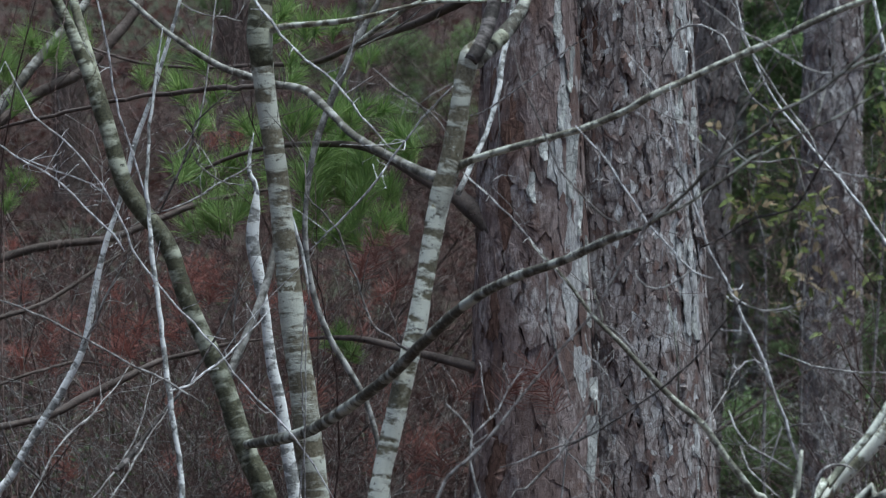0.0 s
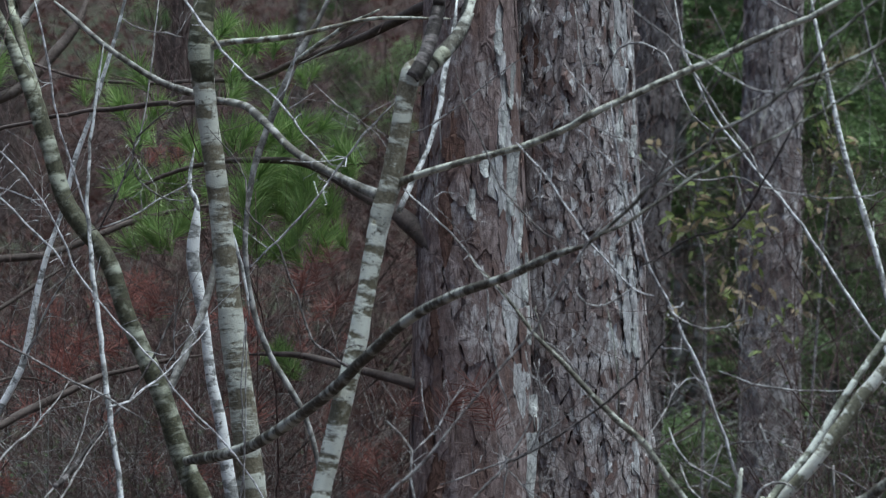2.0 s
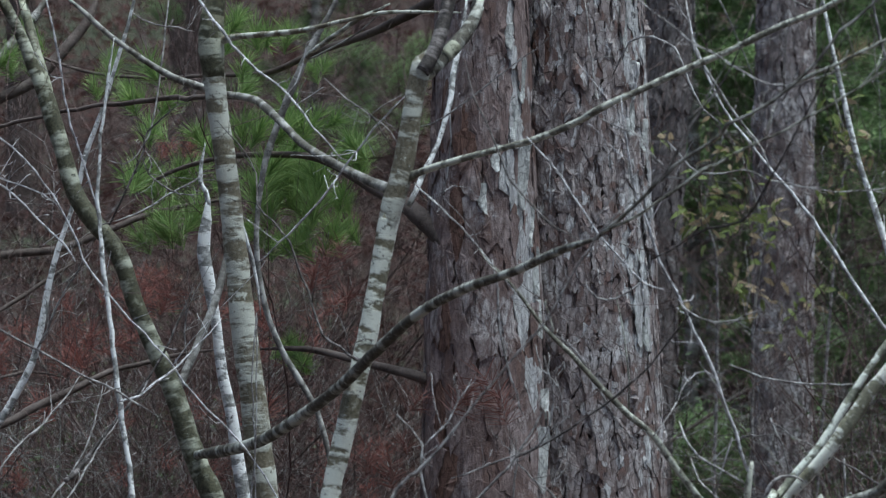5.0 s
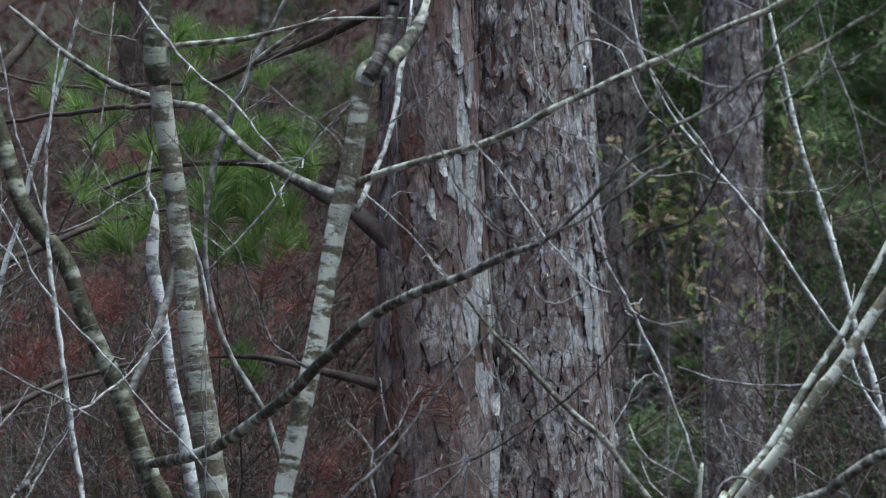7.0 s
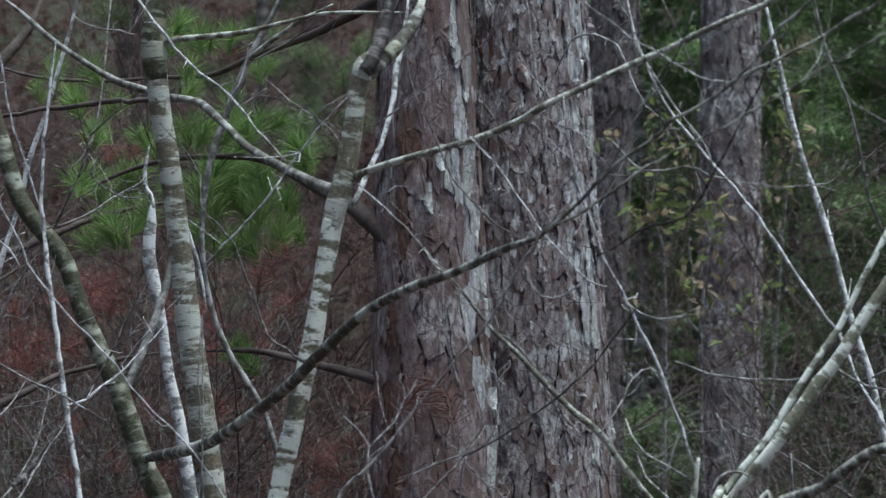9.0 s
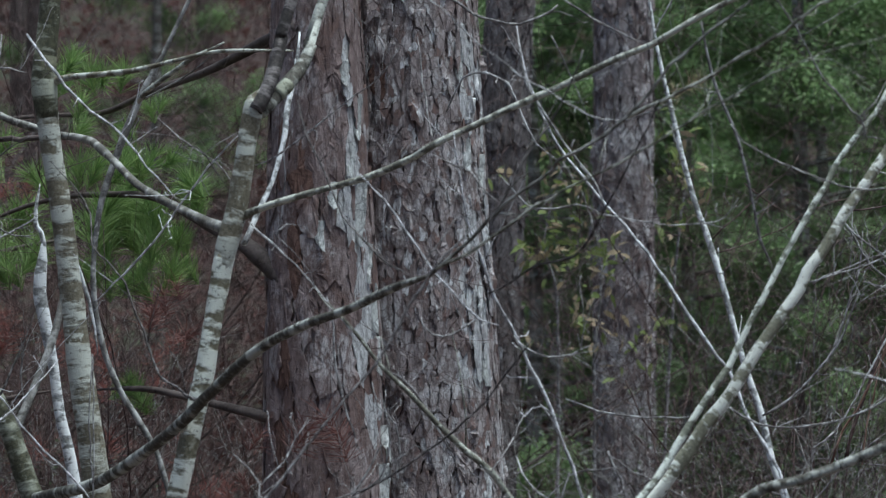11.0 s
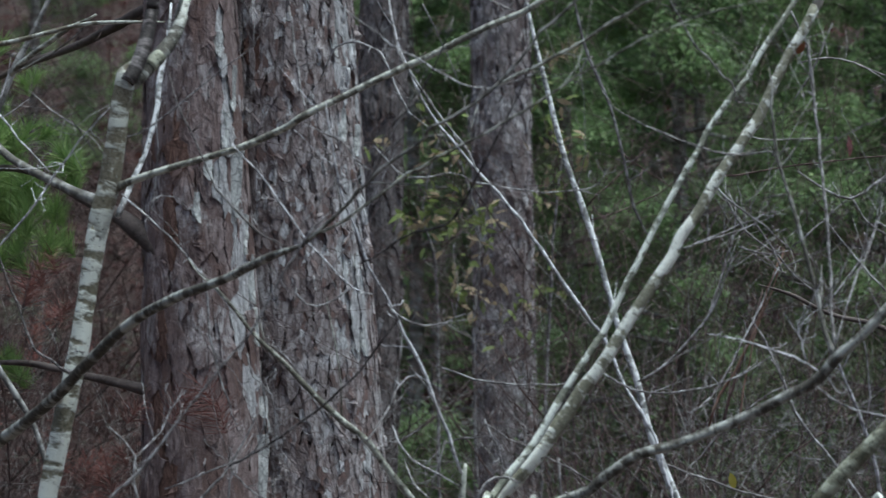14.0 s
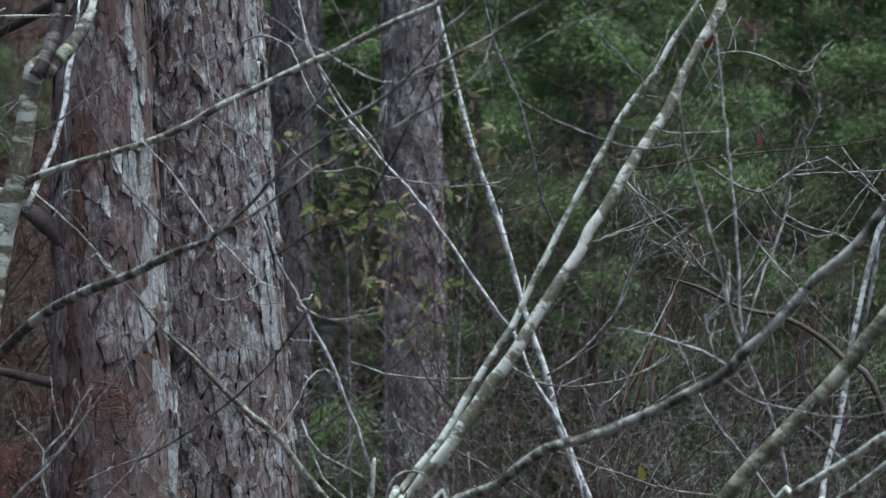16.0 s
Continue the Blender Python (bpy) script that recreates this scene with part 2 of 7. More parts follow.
def forest_floor():
    m, nt, bsdf = nodes_of("forest_floor")
    geo = nt.nodes.new("ShaderNodeNewGeometry").outputs["Position"]
    broad = noise_tex(nt, geo, 0.5, 3.0)
    mid = noise_tex(nt, geo, 3.0, 4.0)
    fine = noise_tex(nt, geo, 40.0, 4.0, 0.7)
    c = mixed(nt, ramp(nt, fine, 0.35, 0.65), (0.026, 0.015, 0.013), (0.066, 0.034, 0.028))
    c = mixed(nt, ramp(nt, mid, 0.5, 0.68), c, (0.06, 0.055, 0.035))
    c = mixed(nt, ramp(nt, broad, 0.55, 0.7), c, (0.045, 0.06, 0.03))
    nt.links.new(c, bsdf.inputs["Base Color"])
    bsdf.inputs["Roughness"].default_value = 0.9
    relief(nt, bsdf, fine, 0.8, 0.03)
    return m


FLOOR = forest_floor()


# ---- building helpers ----
def mesh_of(name, verts, faces, mats, uvs=None, smooth=True):
    me = bpy.data.meshes.new(name)
    me.from_pydata(verts, [], faces)
    for m in mats:
        me.materials.append(m)
    if uvs is not None:
        layer = me.uv_layers.new(name="UVMap")
        idx = np.zeros(len(me.loops), dtype=np.int32)
        me.loops.foreach_get("vertex_index", idx)
        layer.data.foreach_set("uv", np.asarray(uvs, dtype=np.float32)[idx].ravel())
    if smooth:
        me.polygons.foreach_set("use_smooth", np.ones(len(me.polygons), dtype=bool))
    me.update()
    return me


def thing(name, at, label, category, group=""):
    ob = new(name)
    ob.location = at
    ob.empty_display_size = 0.1
    return tagged(ob, label, category, group)


def part(name, me, parent, m=None, label=""):
    """Links one mesh under a thing; m is the part's pose within that thing."""
    ob = new(name, me)
    ob.parent = parent
    if m is not None:
        ob.matrix_basis = m
    return tagged(ob, label)


def spline(pts, step):
    """Smooth samples (x, y, z, radius) through a few bends."""
    p = np.array(pts, float)
    p = np.vstack([2 * p[0] - p[1], p, 2 * p[-1] - p[-2]])
    out = []
    for i in range(1, len(p) - 2):
        a, b, c, d = p[i - 1:i + 3]
        n = int(min(12, max(2, np.linalg.norm((c - b)[:3]) / step)))
        for k in range(n):
            t = k / n
            out.append(0.5 * (2 * b + (c - a) * t + (2 * a - 5 * b + 4 * c - d) * t * t + (3 * b - a - 3 * c + d) * t ** 3))
    out.append(p[-2])
    return np.array(out)


class Tubes:
    """Gathers tapered tubes into one mesh with a map: u round, v along in metres."""

    def __init__(self):
        self.v, self.f, self.uv = [], [], []

    def add(self, s, sides, rng=None, rough=0.0):
        c, r = s[:, :3], np.maximum(s[:, 3], 0.0006)
        d = np.gradient(c, axis=0)
        d /= np.linalg.norm(d, axis=1)[:, None] + 1e-9
        along = np.r_[0, np.cumsum(np.linalg.norm(np.diff(c, axis=0), axis=1))]
        side = np.cross(d[0], (0.31, 0.83, 0.2))
        side /= np.linalg.norm(side)
        base = len(self.v)
        off = rng.uniform(0, 9) if rng else 0.0
        for i in range(len(c)):
            side = side - d[i] * (side @ d[i])
            side /= np.linalg.norm(side) + 1e-9
            other = np.cross(d[i], side)
            for k in range(sides + 1):
                a = 2 * math.pi * k / sides
                w = 1.0
                if rough:
                    w += rough * noise.noise(Vector((off + math.cos(a), off + math.sin(a), along[i] * 22 + off)))
                    w += rough * 0.7 * noise.noise(Vector((off, 3.1, along[i] * 9)))
                q = c[i] + (side * math.cos(a) + other * math.sin(a)) * r[i] * w
                self.v.append(tuple(q))
                self.uv.append((k / sides, along[i]))
        n = sides + 1
        for i in range(len(c) - 1):
            for k in range(sides):
                a = base + i * n + k
                self.f.append((a, a + 1, a + n + 1, a + n))
        self.f.append(tuple(base + k for k in range(sides))[::-1])
        self.f.append(tuple(base + (len(c) - 1) * n + k for k in range(sides)))

    def mesh(self, name, mat):
        return mesh_of(name, self.v, self.f, [mat], self.uv)


LIMB_SEED = [0]


def limb(name, parent, bark, bends, spurs=0, label=""):
    """A trunk, branch or twig of a tree; bends are world places with the radius there. Spurs: budded side twigs."""
    LIMB_SEED[0] += 1
    rng = random.Random(LIMB_SEED[0])
    o = np.array([*parent.location, 0.0])
    thick = max(b[3] for b in bends)
    s = spline(bends, 0.025 if thick > 0.008 else 0.03) - o
    if thick < 0.0058:
        s[:, 3] *= 0.82
    if thick < 0.009:
        for i in range(1, len(s) - 1):
            s[i, :3] += [rng.gauss(0, 0.0012) for _ in range(3)]
    t = Tubes()
    t.add(s, 14 if thick > 0.012 else 10 if thick > 0.006 else 7, rng, 0.1 if thick > 0.012 else 0.16)
    sides = []
    for _ in range(int(spurs * 3.0)):
        i = rng.randrange(2, len(s) - 1)
        d = s[i, :3] - s[i - 1, :3]
        d /= np.linalg.norm(d) + 1e-9
        away = np.array([rng.gauss(0, 1) for _ in range(3)])
        away -= d * (away @ d)
        away /= np.linalg.norm(away)
        way = d * rng.uniform(0.3, 0.9) + away
        way /= np.linalg.norm(way)
        way[2] += rng.uniform(0.1, 0.8)
        long = rng.choice((0.012, 0.018, 0.025, 0.04, 0.07, 0.13))
        r = min(s[i, 3] * 0.5, 0.0021)
        bend = np.array([rng.gauss(0, 0.45) for _ in range(3)])
        sp = [np.r_[s[i, :3] + way * long * k + bend * long * k * k, r * (1 - 0.5 * k)] for k in (0, 0.35, 0.7, 0.92, 0.97)]
        sp.append(np.r_[sp[-1][:3] + way * 0.005, r * 0.85])
        sp.append(np.r_[sp[-1][:3] + way * 0.005, r * 0.2])
        side = Tubes()
        side.add(np.array(sp), 5, rng)
        sides.append(side.mesh("side_twig", BARK[bark]))
    ob = part(name, t.mesh(name, BARK[bark]), parent, None, label)
    for me in sides:
        part("side_twig", me, ob)
    return ob


# ---- ground: a hollow, flat in the middle, a bank ahead, added unseen rims round it ----
def ground_height(x, y):
    rise = max(0.0, y - 17.0)
    z = 0.26 * rise * rise / (rise + 4.0)
    if y > 60:
        z *= max(0.25, 1 - (y - 60) / 200)
    # unseen rise behind and beside the camera, added to block low sky light
    out = math.hypot(x, y - 8.0) - 24.0
    if out > 0 and y < 20 + 2 * abs(x):
        z += 0.62 * out * out / (out + 14.0) * min(1.0, (20 + 2 * abs(x) - y) / 30) / (1 + out / 160)
    return z + 0.09 * noise.noise(Vector((x * 0.5, y * 0.5, 0.3))) + 0.03 * noise.noise(Vector((x * 2.1, y * 2.1, 4.0)))


xs = np.r_[-400, -150, -60, -25, np.linspace(-12, 12, 61), 25, 60, 150, 400]
ys = np.r_[-300, -100, -30, -8, np.linspace(0, 44, 111), 60, 90, 150, 260, 500]
gv = [(float(x), float(y), ground_height(x, y) if y < 270 else 0.0) for y in ys for x in xs]
nx = len(xs)
gf = [(j * nx + i, j * nx + i + 1, (j + 1) * nx + i + 1, (j + 1) * nx + i) for j in range(len(ys) - 1) for i in range(nx - 1)]
tagged(new("ground", mesh_of("ground", gv, gf, [FLOOR])), "reddish-brown forest floor of fallen leaves rising to a bank", "ground", kind="structure")


def leaf_cards(name, count, mat, place, size, seed, flat=0.5, parent=None, label="", category="", kind="stuff", slim=0.42):
    """Many small pointed leaves, each folded along its rib, in one mesh."""
    rng = np.random.default_rng(seed)
    c = np.array([place(rng) for _ in range(count)])
    a = rng.uniform(0, 2 * math.pi, count)
    u = np.stack([np.cos(a), np.sin(a), 0.8 * np.sin(rng.normal(0, flat, count))], 1)
    u /= np.linalg.norm(u, axis=1)[:, None]
    w = np.cross(u, np.stack([rng.normal(0, flat, count), rng.normal(0, flat, count), np.ones(count)], 1))
    w /= np.linalg.norm(w, axis=1)[:, None] + 1e-9
    h = np.cross(w, u)
    s = (size * rng.uniform(0.6, 1.3, count))[:, None]
    v = np.stack([c - u * s, c + w * s * slim + h * s * 0.15, c + u * s, c - w * s * slim + h * s * 0.15], 1).reshape(-1, 3)
    b = 4 * np.arange(count)[:, None]
    f = np.concatenate([b + (0, 1, 2), b + (0, 2, 3)], 1).reshape(-1, 3)
    me = mesh_of(name, v.tolist(), f.tolist(), [mat], smooth=False)
    if parent is not None:
        return part(name, me, parent, None, label)
    return tagged(new(name, me), label, category, kind=kind)


def on_ground(rng):
    y = 17 + 27 * rng.random() ** 1.3
    x = rng.uniform(-0.16, 0.21) * y
    return x, y, ground_height(x, y) + rng.uniform(0.0, 0.06)


leaf_cards("leaf_litter", 42000, LITTER, on_ground, 0.06, 5, 0.5, None, "rust-brown fallen leaves strewn over the bank", "leaf litter")


# ---- pines with plated bark ----
def cut(poly, mid, way):
    """Keeps the side of a polygon that lies against the way from a line through mid."""
    out = []
    for k in range(len(poly)):
        p, q = poly[k - 1], poly[k]
        dp = (p[0] - mid[0]) * way[0] + (p[1] - mid[1]) * way[1]
        dq = (q[0] - mid[0]) * way[0] + (q[1] - mid[1]) * way[1]
        if dp * dq < 0:
            t = dp / (dp - dq)
            out.append((p[0] + (q[0] - p[0]) * t, p[1] + (q[1] - p[1]) * t))
        if dq <= 0:
            out.append(q)
    return out


def bark_cells(rng, cols, rows):
    """Irregular cells that fill a strip closed round the trunk, in units of one cell."""
    seeds = {}
    for j in range(rows):
        for i in range(cols):
            seeds[i, j] = (i + 0.5 * (j % 2) + rng.uniform(-0.3, 0.3), j + rng.uniform(-0.4, 0.4))
    for (i, j), (x, y) in seeds.items():
        poly = [(x - 1.2, y - 1.3), (x + 1.2, y - 1.3), (x + 1.2, y + 1.3), (x - 1.2, y + 1.3)]
        for dj in (-2, -1, 0, 1, 2):
            for di in (-2, -1, 0, 1, 2):
                key = ((i + di) % cols, j + dj)
                if (di or dj) and key in seeds:
                    u, v = seeds[key]
                    u += cols * round((x - u) / cols)
                    poly = cut(poly, ((x + u) / 2, (y + v) / 2), (u - x, v - y))
        if len(poly) > 2:
            yield x, y, poly


def pine_trunk(ob, axis, cell_w, cell_h, mat, thick, seed, low, high, flakes=0, rust=(), pale=(), gap=0.002, core=None, pale_lit=None, deep=()):
    """A furrowed core and its jagged plates; those on the open side between low and high are parts, the rest one joined
    part.
    rust, pale: (x, height, half width, half height, share) of patches where the bark is bare, or pale and flaking with
    side light painted in; deep: those where the furrows gape."""
    rng = random.Random(seed)
    o = np.array([*ob.location, 0.0])
    s = spline(axis, 0.12) - o
    t = Tubes()
    t.add(s - np.array([0, 0, 0, 0.003]), 36, rng, 0.008)
    part("trunk", t.mesh("trunk", core or CORE), ob)
    heights = s[:, 2]

    def at_height(z):
        return [float(np.interp(z, heights, s[:, k])) for k in (0, 1, 3)]

    def spot(u, out, z):
        """Cell place to the trunk's skin: u round in turns, out from the core."""
        x, y, r = at_height(z)
        a = 2 * math.pi * u + 0.35 * math.sin(z * 1.3 + seed) / 6
        return x + math.cos(a) * (r + out), y + math.sin(a) * (r + out), z

    joined = {}

    def plate(poly, cx, cy, cols, high_edge, slit, lift, name, base):
        w = 2 * math.pi * at_height(1.6)[2] / cols
        ring = []
        for k in range(len(poly)):
            p, q = poly[k - 1], poly[k]
            long = math.hypot((q[0] - p[0]) * w, (q[1] - p[1]) * cell_h)
            n = max(1, min(7, int(long / 0.011)))
            for i in range(n):
                ring.append((p[0] + (q[0] - p[0]) * i / n, p[1] + (q[1] - p[1]) * i / n))
        n = len(ring)
        if n < 5:
            return
        mid = spot(cx / cols, 0, cy * cell_h - 0.15)
        for x, z, hw, hh in deep:
            if abs(mid[0] + ob.location.x - x) < hw and abs(mid[2] - z) < hh and name == "bark_plate":
                slit, high_edge = slit * 1.9, high_edge * 1.3
        tilt_x, tilt_z = rng.gauss(0, 0.3), rng.uniform(-0.2, 0.4) * lift
        top, base_ring, inner = [], [], []
        for x, y in ring:
            dx, dy = (x - cx) * w, (y - cy) * cell_h
            far = math.hypot(dx, dy) + 1e-6
            k = 1 - slit * rng.uniform(0.3, 1.7) / far
            low_lip = 1.0 + 0.12 * (dy < 0)
            dx, dy = dx * k + rng.gauss(0, 0.0022), dy * (0.35 * k + 0.65) * low_lip + rng.gauss(0, 0.003)
            rise = high_edge * (1 + tilt_x * dx / w * 2 - tilt_z * dy / cell_h * 2) * rng.uniform(0.85, 1.1)
            rise = max(0.0015, rise)
            base_ring.append((cx + dx / w, base, cy + dy / cell_h))
            top.append((cx + dx * 0.97 / w, base + rise, cy + dy * 0.985 / cell_h))
            inner.append((cx + dx * 0.55 / w, base + rise * rng.uniform(0.95, 1.25), cy + dy * 0.55 / cell_h))
        v = base_ring + top + inner + [(cx, base + high_edge * 1.1, cy)]
        f = []
        for k in range(n):
            m = (k + 1) % n
            f += [(k, m, n + m, n + k), (n + k, n + m, 2 * n + m, 2 * n + k), (2 * n + k, 2 * n + m, 3 * n)]
        v = [spot(u / cols, h, z * cell_h - 0.15) for u, h, z in v]
        c = v[-1]
        chosen = mat
        for patches, paint in ((rust, RUST_BARK), (pale, pale_lit or FLAKE)):
            for x, z, hw, hh, share in patches:
                if abs(c[0] + ob.location.x - x) < hw and abs(c[2] - z) < hh and rng.random() < share:
                    chosen = paint
        if low < c[2] < high and c[1] < 0.03:
            part(name, mesh_of(name, v, f, [chosen], smooth=False), ob)
        else:
            vs, fs = joined.setdefault("rest", ([], []))
            b = len(vs)
            vs += v
            fs += [tuple(b + i for i in q) for q in f]

    cols = round(2 * math.pi * at_height(1.6)[2] / cell_w)
    for cx, cy, poly in bark_cells(rng, cols, int(5.0 / cell_h)):
        plate(poly, cx, cy, cols, thick * rng.choice((0.4, 0.65, 0.85, 1.1, 1.6)), gap, 1.0, "bark_plate", -0.001)
    if flakes:
        fine = round(cols * 1.35)
        for cx, cy, poly in bark_cells(rng, fine, int(5.0 / cell_h)):
            if rng.random() < flakes:
                plate(poly, cx, cy, fine, 0.003, 0.003, 0.8, "bark_flake", thick * rng.uniform(0.6, 1.2))
        small = round(cols * 2.1)
        for cx, cy, poly in bark_cells(rng, small, int(5.0 / cell_h)):
            if rng.random() < flakes * 0.4:
                plate(poly, cx, cy, small, 0.0025, 0.002, 1.2, "bark_scale", thick * rng.uniform(0.9, 1.5))
    for vs, fs in joined.values():
        tagged(part("bark_rest", mesh_of("bark_rest", vs, fs, [mat], smooth=False), ob), kind="stuff")
    return spot


def peeling_flake(ob, x, y, z, w, h, seed):
    """A pale loose strip of bark, curling away from the trunk at its lower end."""
    rng = random.Random(seed)
    v, f, rows = [], [], 7
    for k in range(rows):
        t = k / (rows - 1)
        half = w / 2 * (1 - 0.75 * t ** 2.5) * rng.uniform(0.8, 1.15)
        out = -0.004 - 0.022 * t ** 2
        mid = w * 0.12 * math.sin(t * 3 + seed) + 0.3 * w * t ** 3
        for sx in (-1, -0.3, 0.4, 1):
            for back in (0, 0.0025):
                v.append((mid + sx * half + rng.gauss(0, 0.001), out + back + 0.004 * abs(sx), -h * t + rng.gauss(0, 0.002)))
    for k in range(rows - 1):
        for c in range(3):
            a = k * 8 + c * 2
            f += [(a, a + 2, a + 10, a + 8), (a + 1, a + 9, a + 11, a + 3)]
        f += [(k * 8, k * 8 + 8, k * 8 + 9, k * 8 + 1), (k * 8 + 6, k * 8 + 7, k * 8 + 15, k * 8 + 14)]
    e = (rows - 1) * 8
    f += [(0, 1, 3, 2), (2, 3, 5, 4), (4, 5, 7, 6), (e, e + 2, e + 3, e + 1), (e + 2, e + 4, e + 5, e + 3), (e + 4, e + 6, e + 7, e + 5)]
    part("loose_bark", mesh_of("loose_bark", v, f, [FLAKE], smooth=False), ob, Matrix.Translation(Vector((x, y, z)) - ob.location), "pale peeling bark strip")


smooth_pine = thing("pine_tree", (-0.03, 11.1, 0.0), "pine trunk with smooth reddish-brown plates and dark side limbs", "pine tree", "pine trees")
pine_trunk(smooth_pine, [(0.007, 11.100, -0.10, 0.2321), (-0.000, 11.100, 0.25, 0.2321), (-0.011, 11.100, 0.80, 0.1734), (-0.027, 11.100, 1.60, 0.1408), (-0.043, 11.100, 2.40, 0.1081), (-0.063, 11.100, 3.40, 0.0823), (-0.115, 11.100, 6.00, 0.0736), (-0.175, 11.100, 9.00, 0.0635)], 0.055, 0.13, PLATE_RED, 0.005, 3, 0.85, 2.4, 0.45, ((-0.081, 1.806, 0.02, 0.13, 0.9), (-0.127, 1.365, 0.03, 0.4, 0.3), (-0.106, 2.070, 0.025, 0.25, 0.3)), ((0.045, 1.98, 0.017, 0.3, 0.75), (0.083, 1.56, 0.018, 0.22, 0.75), (0.106, 1.126, 0.014, 0.25, 0.25)), 0.0013, CORE_RED, PLATE_PALE)
limb("branch", smooth_pine, "pinelimb", [(-0.081, 11.000, 1.562, 0.0367), (-0.136, 11.050, 1.621, 0.0290), (-0.186, 11.100, 1.665, 0.0265), (-0.240, 11.150, 1.707, 0.0226), (-0.332, 11.250, 1.755, 0.0161), (-0.475, 11.400, 1.829, 0.0108), (-0.618, 11.500, 1.841, 0.0083), (-0.763, 11.600, 1.831, 0.0067), (-0.911, 11.700, 1.788, 0.0055), (-1.005, 11.700, 1.724, 0.0017)])
limb("branch", smooth_pine, "pinelimb", [(-0.100, 11.000, 1.226, 0.0171), (-0.160, 11.050, 1.243, 0.0145), (-0.235, 11.100, 1.263, 0.0132), (-0.327, 11.200, 1.281, 0.0112), (-0.467, 11.300, 1.312, 0.0094), (-0.562, 11.400, 1.315, 0.0066), (-0.644, 11.500, 1.309, 0.0019)])
limb("branch", smooth_pine, "pinelimb", [(-0.087, 11.000, 2.270, 0.0197), (-0.200, 11.200, 2.228, 0.0160), (-0.340, 11.400, 2.170, 0.0108), (-0.497, 11.500, 2.120, 0.0090), (-0.625, 11.600, 2.069, 0.0077), (-0.787, 11.700, 2.064, 0.0061), (-0.952, 11.800, 2.059, 0.0056), (-1.152, 11.900, 2.077, 0.0043), (-1.356, 12.000, 2.144, 0.0038), (-1.514, 12.100, 2.196, 0.0015)])
rough_pine = thing("pine_tree", (0.23, 11.3, 0.0), "thick pine trunk with deeply furrowed grey bark plates", "pine tree", "pine trees")
pine_trunk(rough_pine, [(0.294, 11.300, -0.10, 0.2687), (0.281, 11.300, 0.25, 0.2687), (0.260, 11.300, 0.80, 0.2082), (0.229, 11.300, 1.60, 0.1900), (0.199, 11.300, 2.40, 0.1719), (0.161, 11.300, 3.40, 0.1557), (0.061, 11.300, 6.00, 0.1392), (-0.053, 11.300, 9.00, 0.1203)], 0.042, 0.085, PLATE, 0.0095, 4, 0.93, 2.28, 0.75, ((0.125, 2.117, 0.03, 0.042, 0.95),), ((0.378, 1.803, 0.036, 0.495, 0.5), (0.441, 1.021, 0.050, 0.135, 0.1)), 0.0026, None, PLATE_PALE, ((0.375, 1.9, 0.04, 0.42),))
peeling_flake(smooth_pine, 0.026, 10.996, 2.180, 0.030, 0.068, 0)
peeling_flake(smooth_pine, 0.064, 11.029, 2.093, 0.026, 0.120, 1)
peeling_flake(smooth_pine, 0.066, 11.010, 1.877, 0.047, 0.185, 2)
peeling_flake(smooth_pine, 0.091, 11.028, 1.698, 0.032, 0.100, 3)
peeling_flake(smooth_pine, 0.104, 11.043, 1.597, 0.036, 0.130, 4)
peeling_flake(smooth_pine, 0.114, 11.045, 1.457, 0.030, 0.100, 5)
peeling_flake(smooth_pine, 0.130, 11.049, 1.227, 0.034, 0.060, 6)
peeling_flake(smooth_pine, 0.124, 11.018, 1.125, 0.045, 0.170, 7)
peeling_flake(smooth_pine, 0.045, 10.996, 1.966, 0.030, 0.100, 8)
peeling_flake(smooth_pine, -0.000, 10.968, 1.860, 0.034, 0.070, 9)
peeling_flake(smooth_pine, -0.031, 10.960, 1.760, 0.030, 0.080, 10)
peeling_flake(rough_pine, 0.140, 11.118, 1.198, 0.033, 0.072, 4)
peeling_flake(rough_pine, 0.349, 11.164, 1.982, 0.036, 0.090, 6)
peeling_flake(rough_pine, 0.389, 11.217, 1.939, 0.030, 0.083, 7)
peeling_flake(rough_pine, 0.338, 11.168, 2.207, 0.024, 0.090, 10)
peeling_flake(rough_pine, 0.401, 11.180, 1.413, 0.024, 0.090, 11)
far_pine = thing("pine_tree", (1.07, 15.5, 0.0), "slimmer grey pine trunk standing farther back", "pine tree", "pine trees")
pine_trunk(far_pine, [(1.073, 15.500, -0.10, 0.1281), (1.072, 15.500, 0.25, 0.1281), (1.072, 15.500, 0.80, 0.1016), (1.071, 15.500, 1.60, 0.0990), (1.070, 15.500, 2.40, 0.0965), (1.069, 15.500, 3.40, 0.0931), (1.066, 15.500, 6.00, 0.0832), (1.063, 15.500, 9.00, 0.0719)], 0.045, 0.09, FAR_PLATE, 0.011, 5, 0.6, 2.9, 0.4, (), (), 0.003)
dim_pine = thing("pine_tree", (0.57, 15.0, 0.0), "thin dark-grey pine trunk behind the thick pine", "pine tree", "pine trees")
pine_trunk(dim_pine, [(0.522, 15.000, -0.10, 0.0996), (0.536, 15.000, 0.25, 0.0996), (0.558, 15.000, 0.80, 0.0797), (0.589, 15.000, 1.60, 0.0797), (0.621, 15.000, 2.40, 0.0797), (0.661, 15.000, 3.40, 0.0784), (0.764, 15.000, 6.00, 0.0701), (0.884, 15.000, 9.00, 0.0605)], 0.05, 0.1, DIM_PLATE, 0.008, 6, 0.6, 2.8)


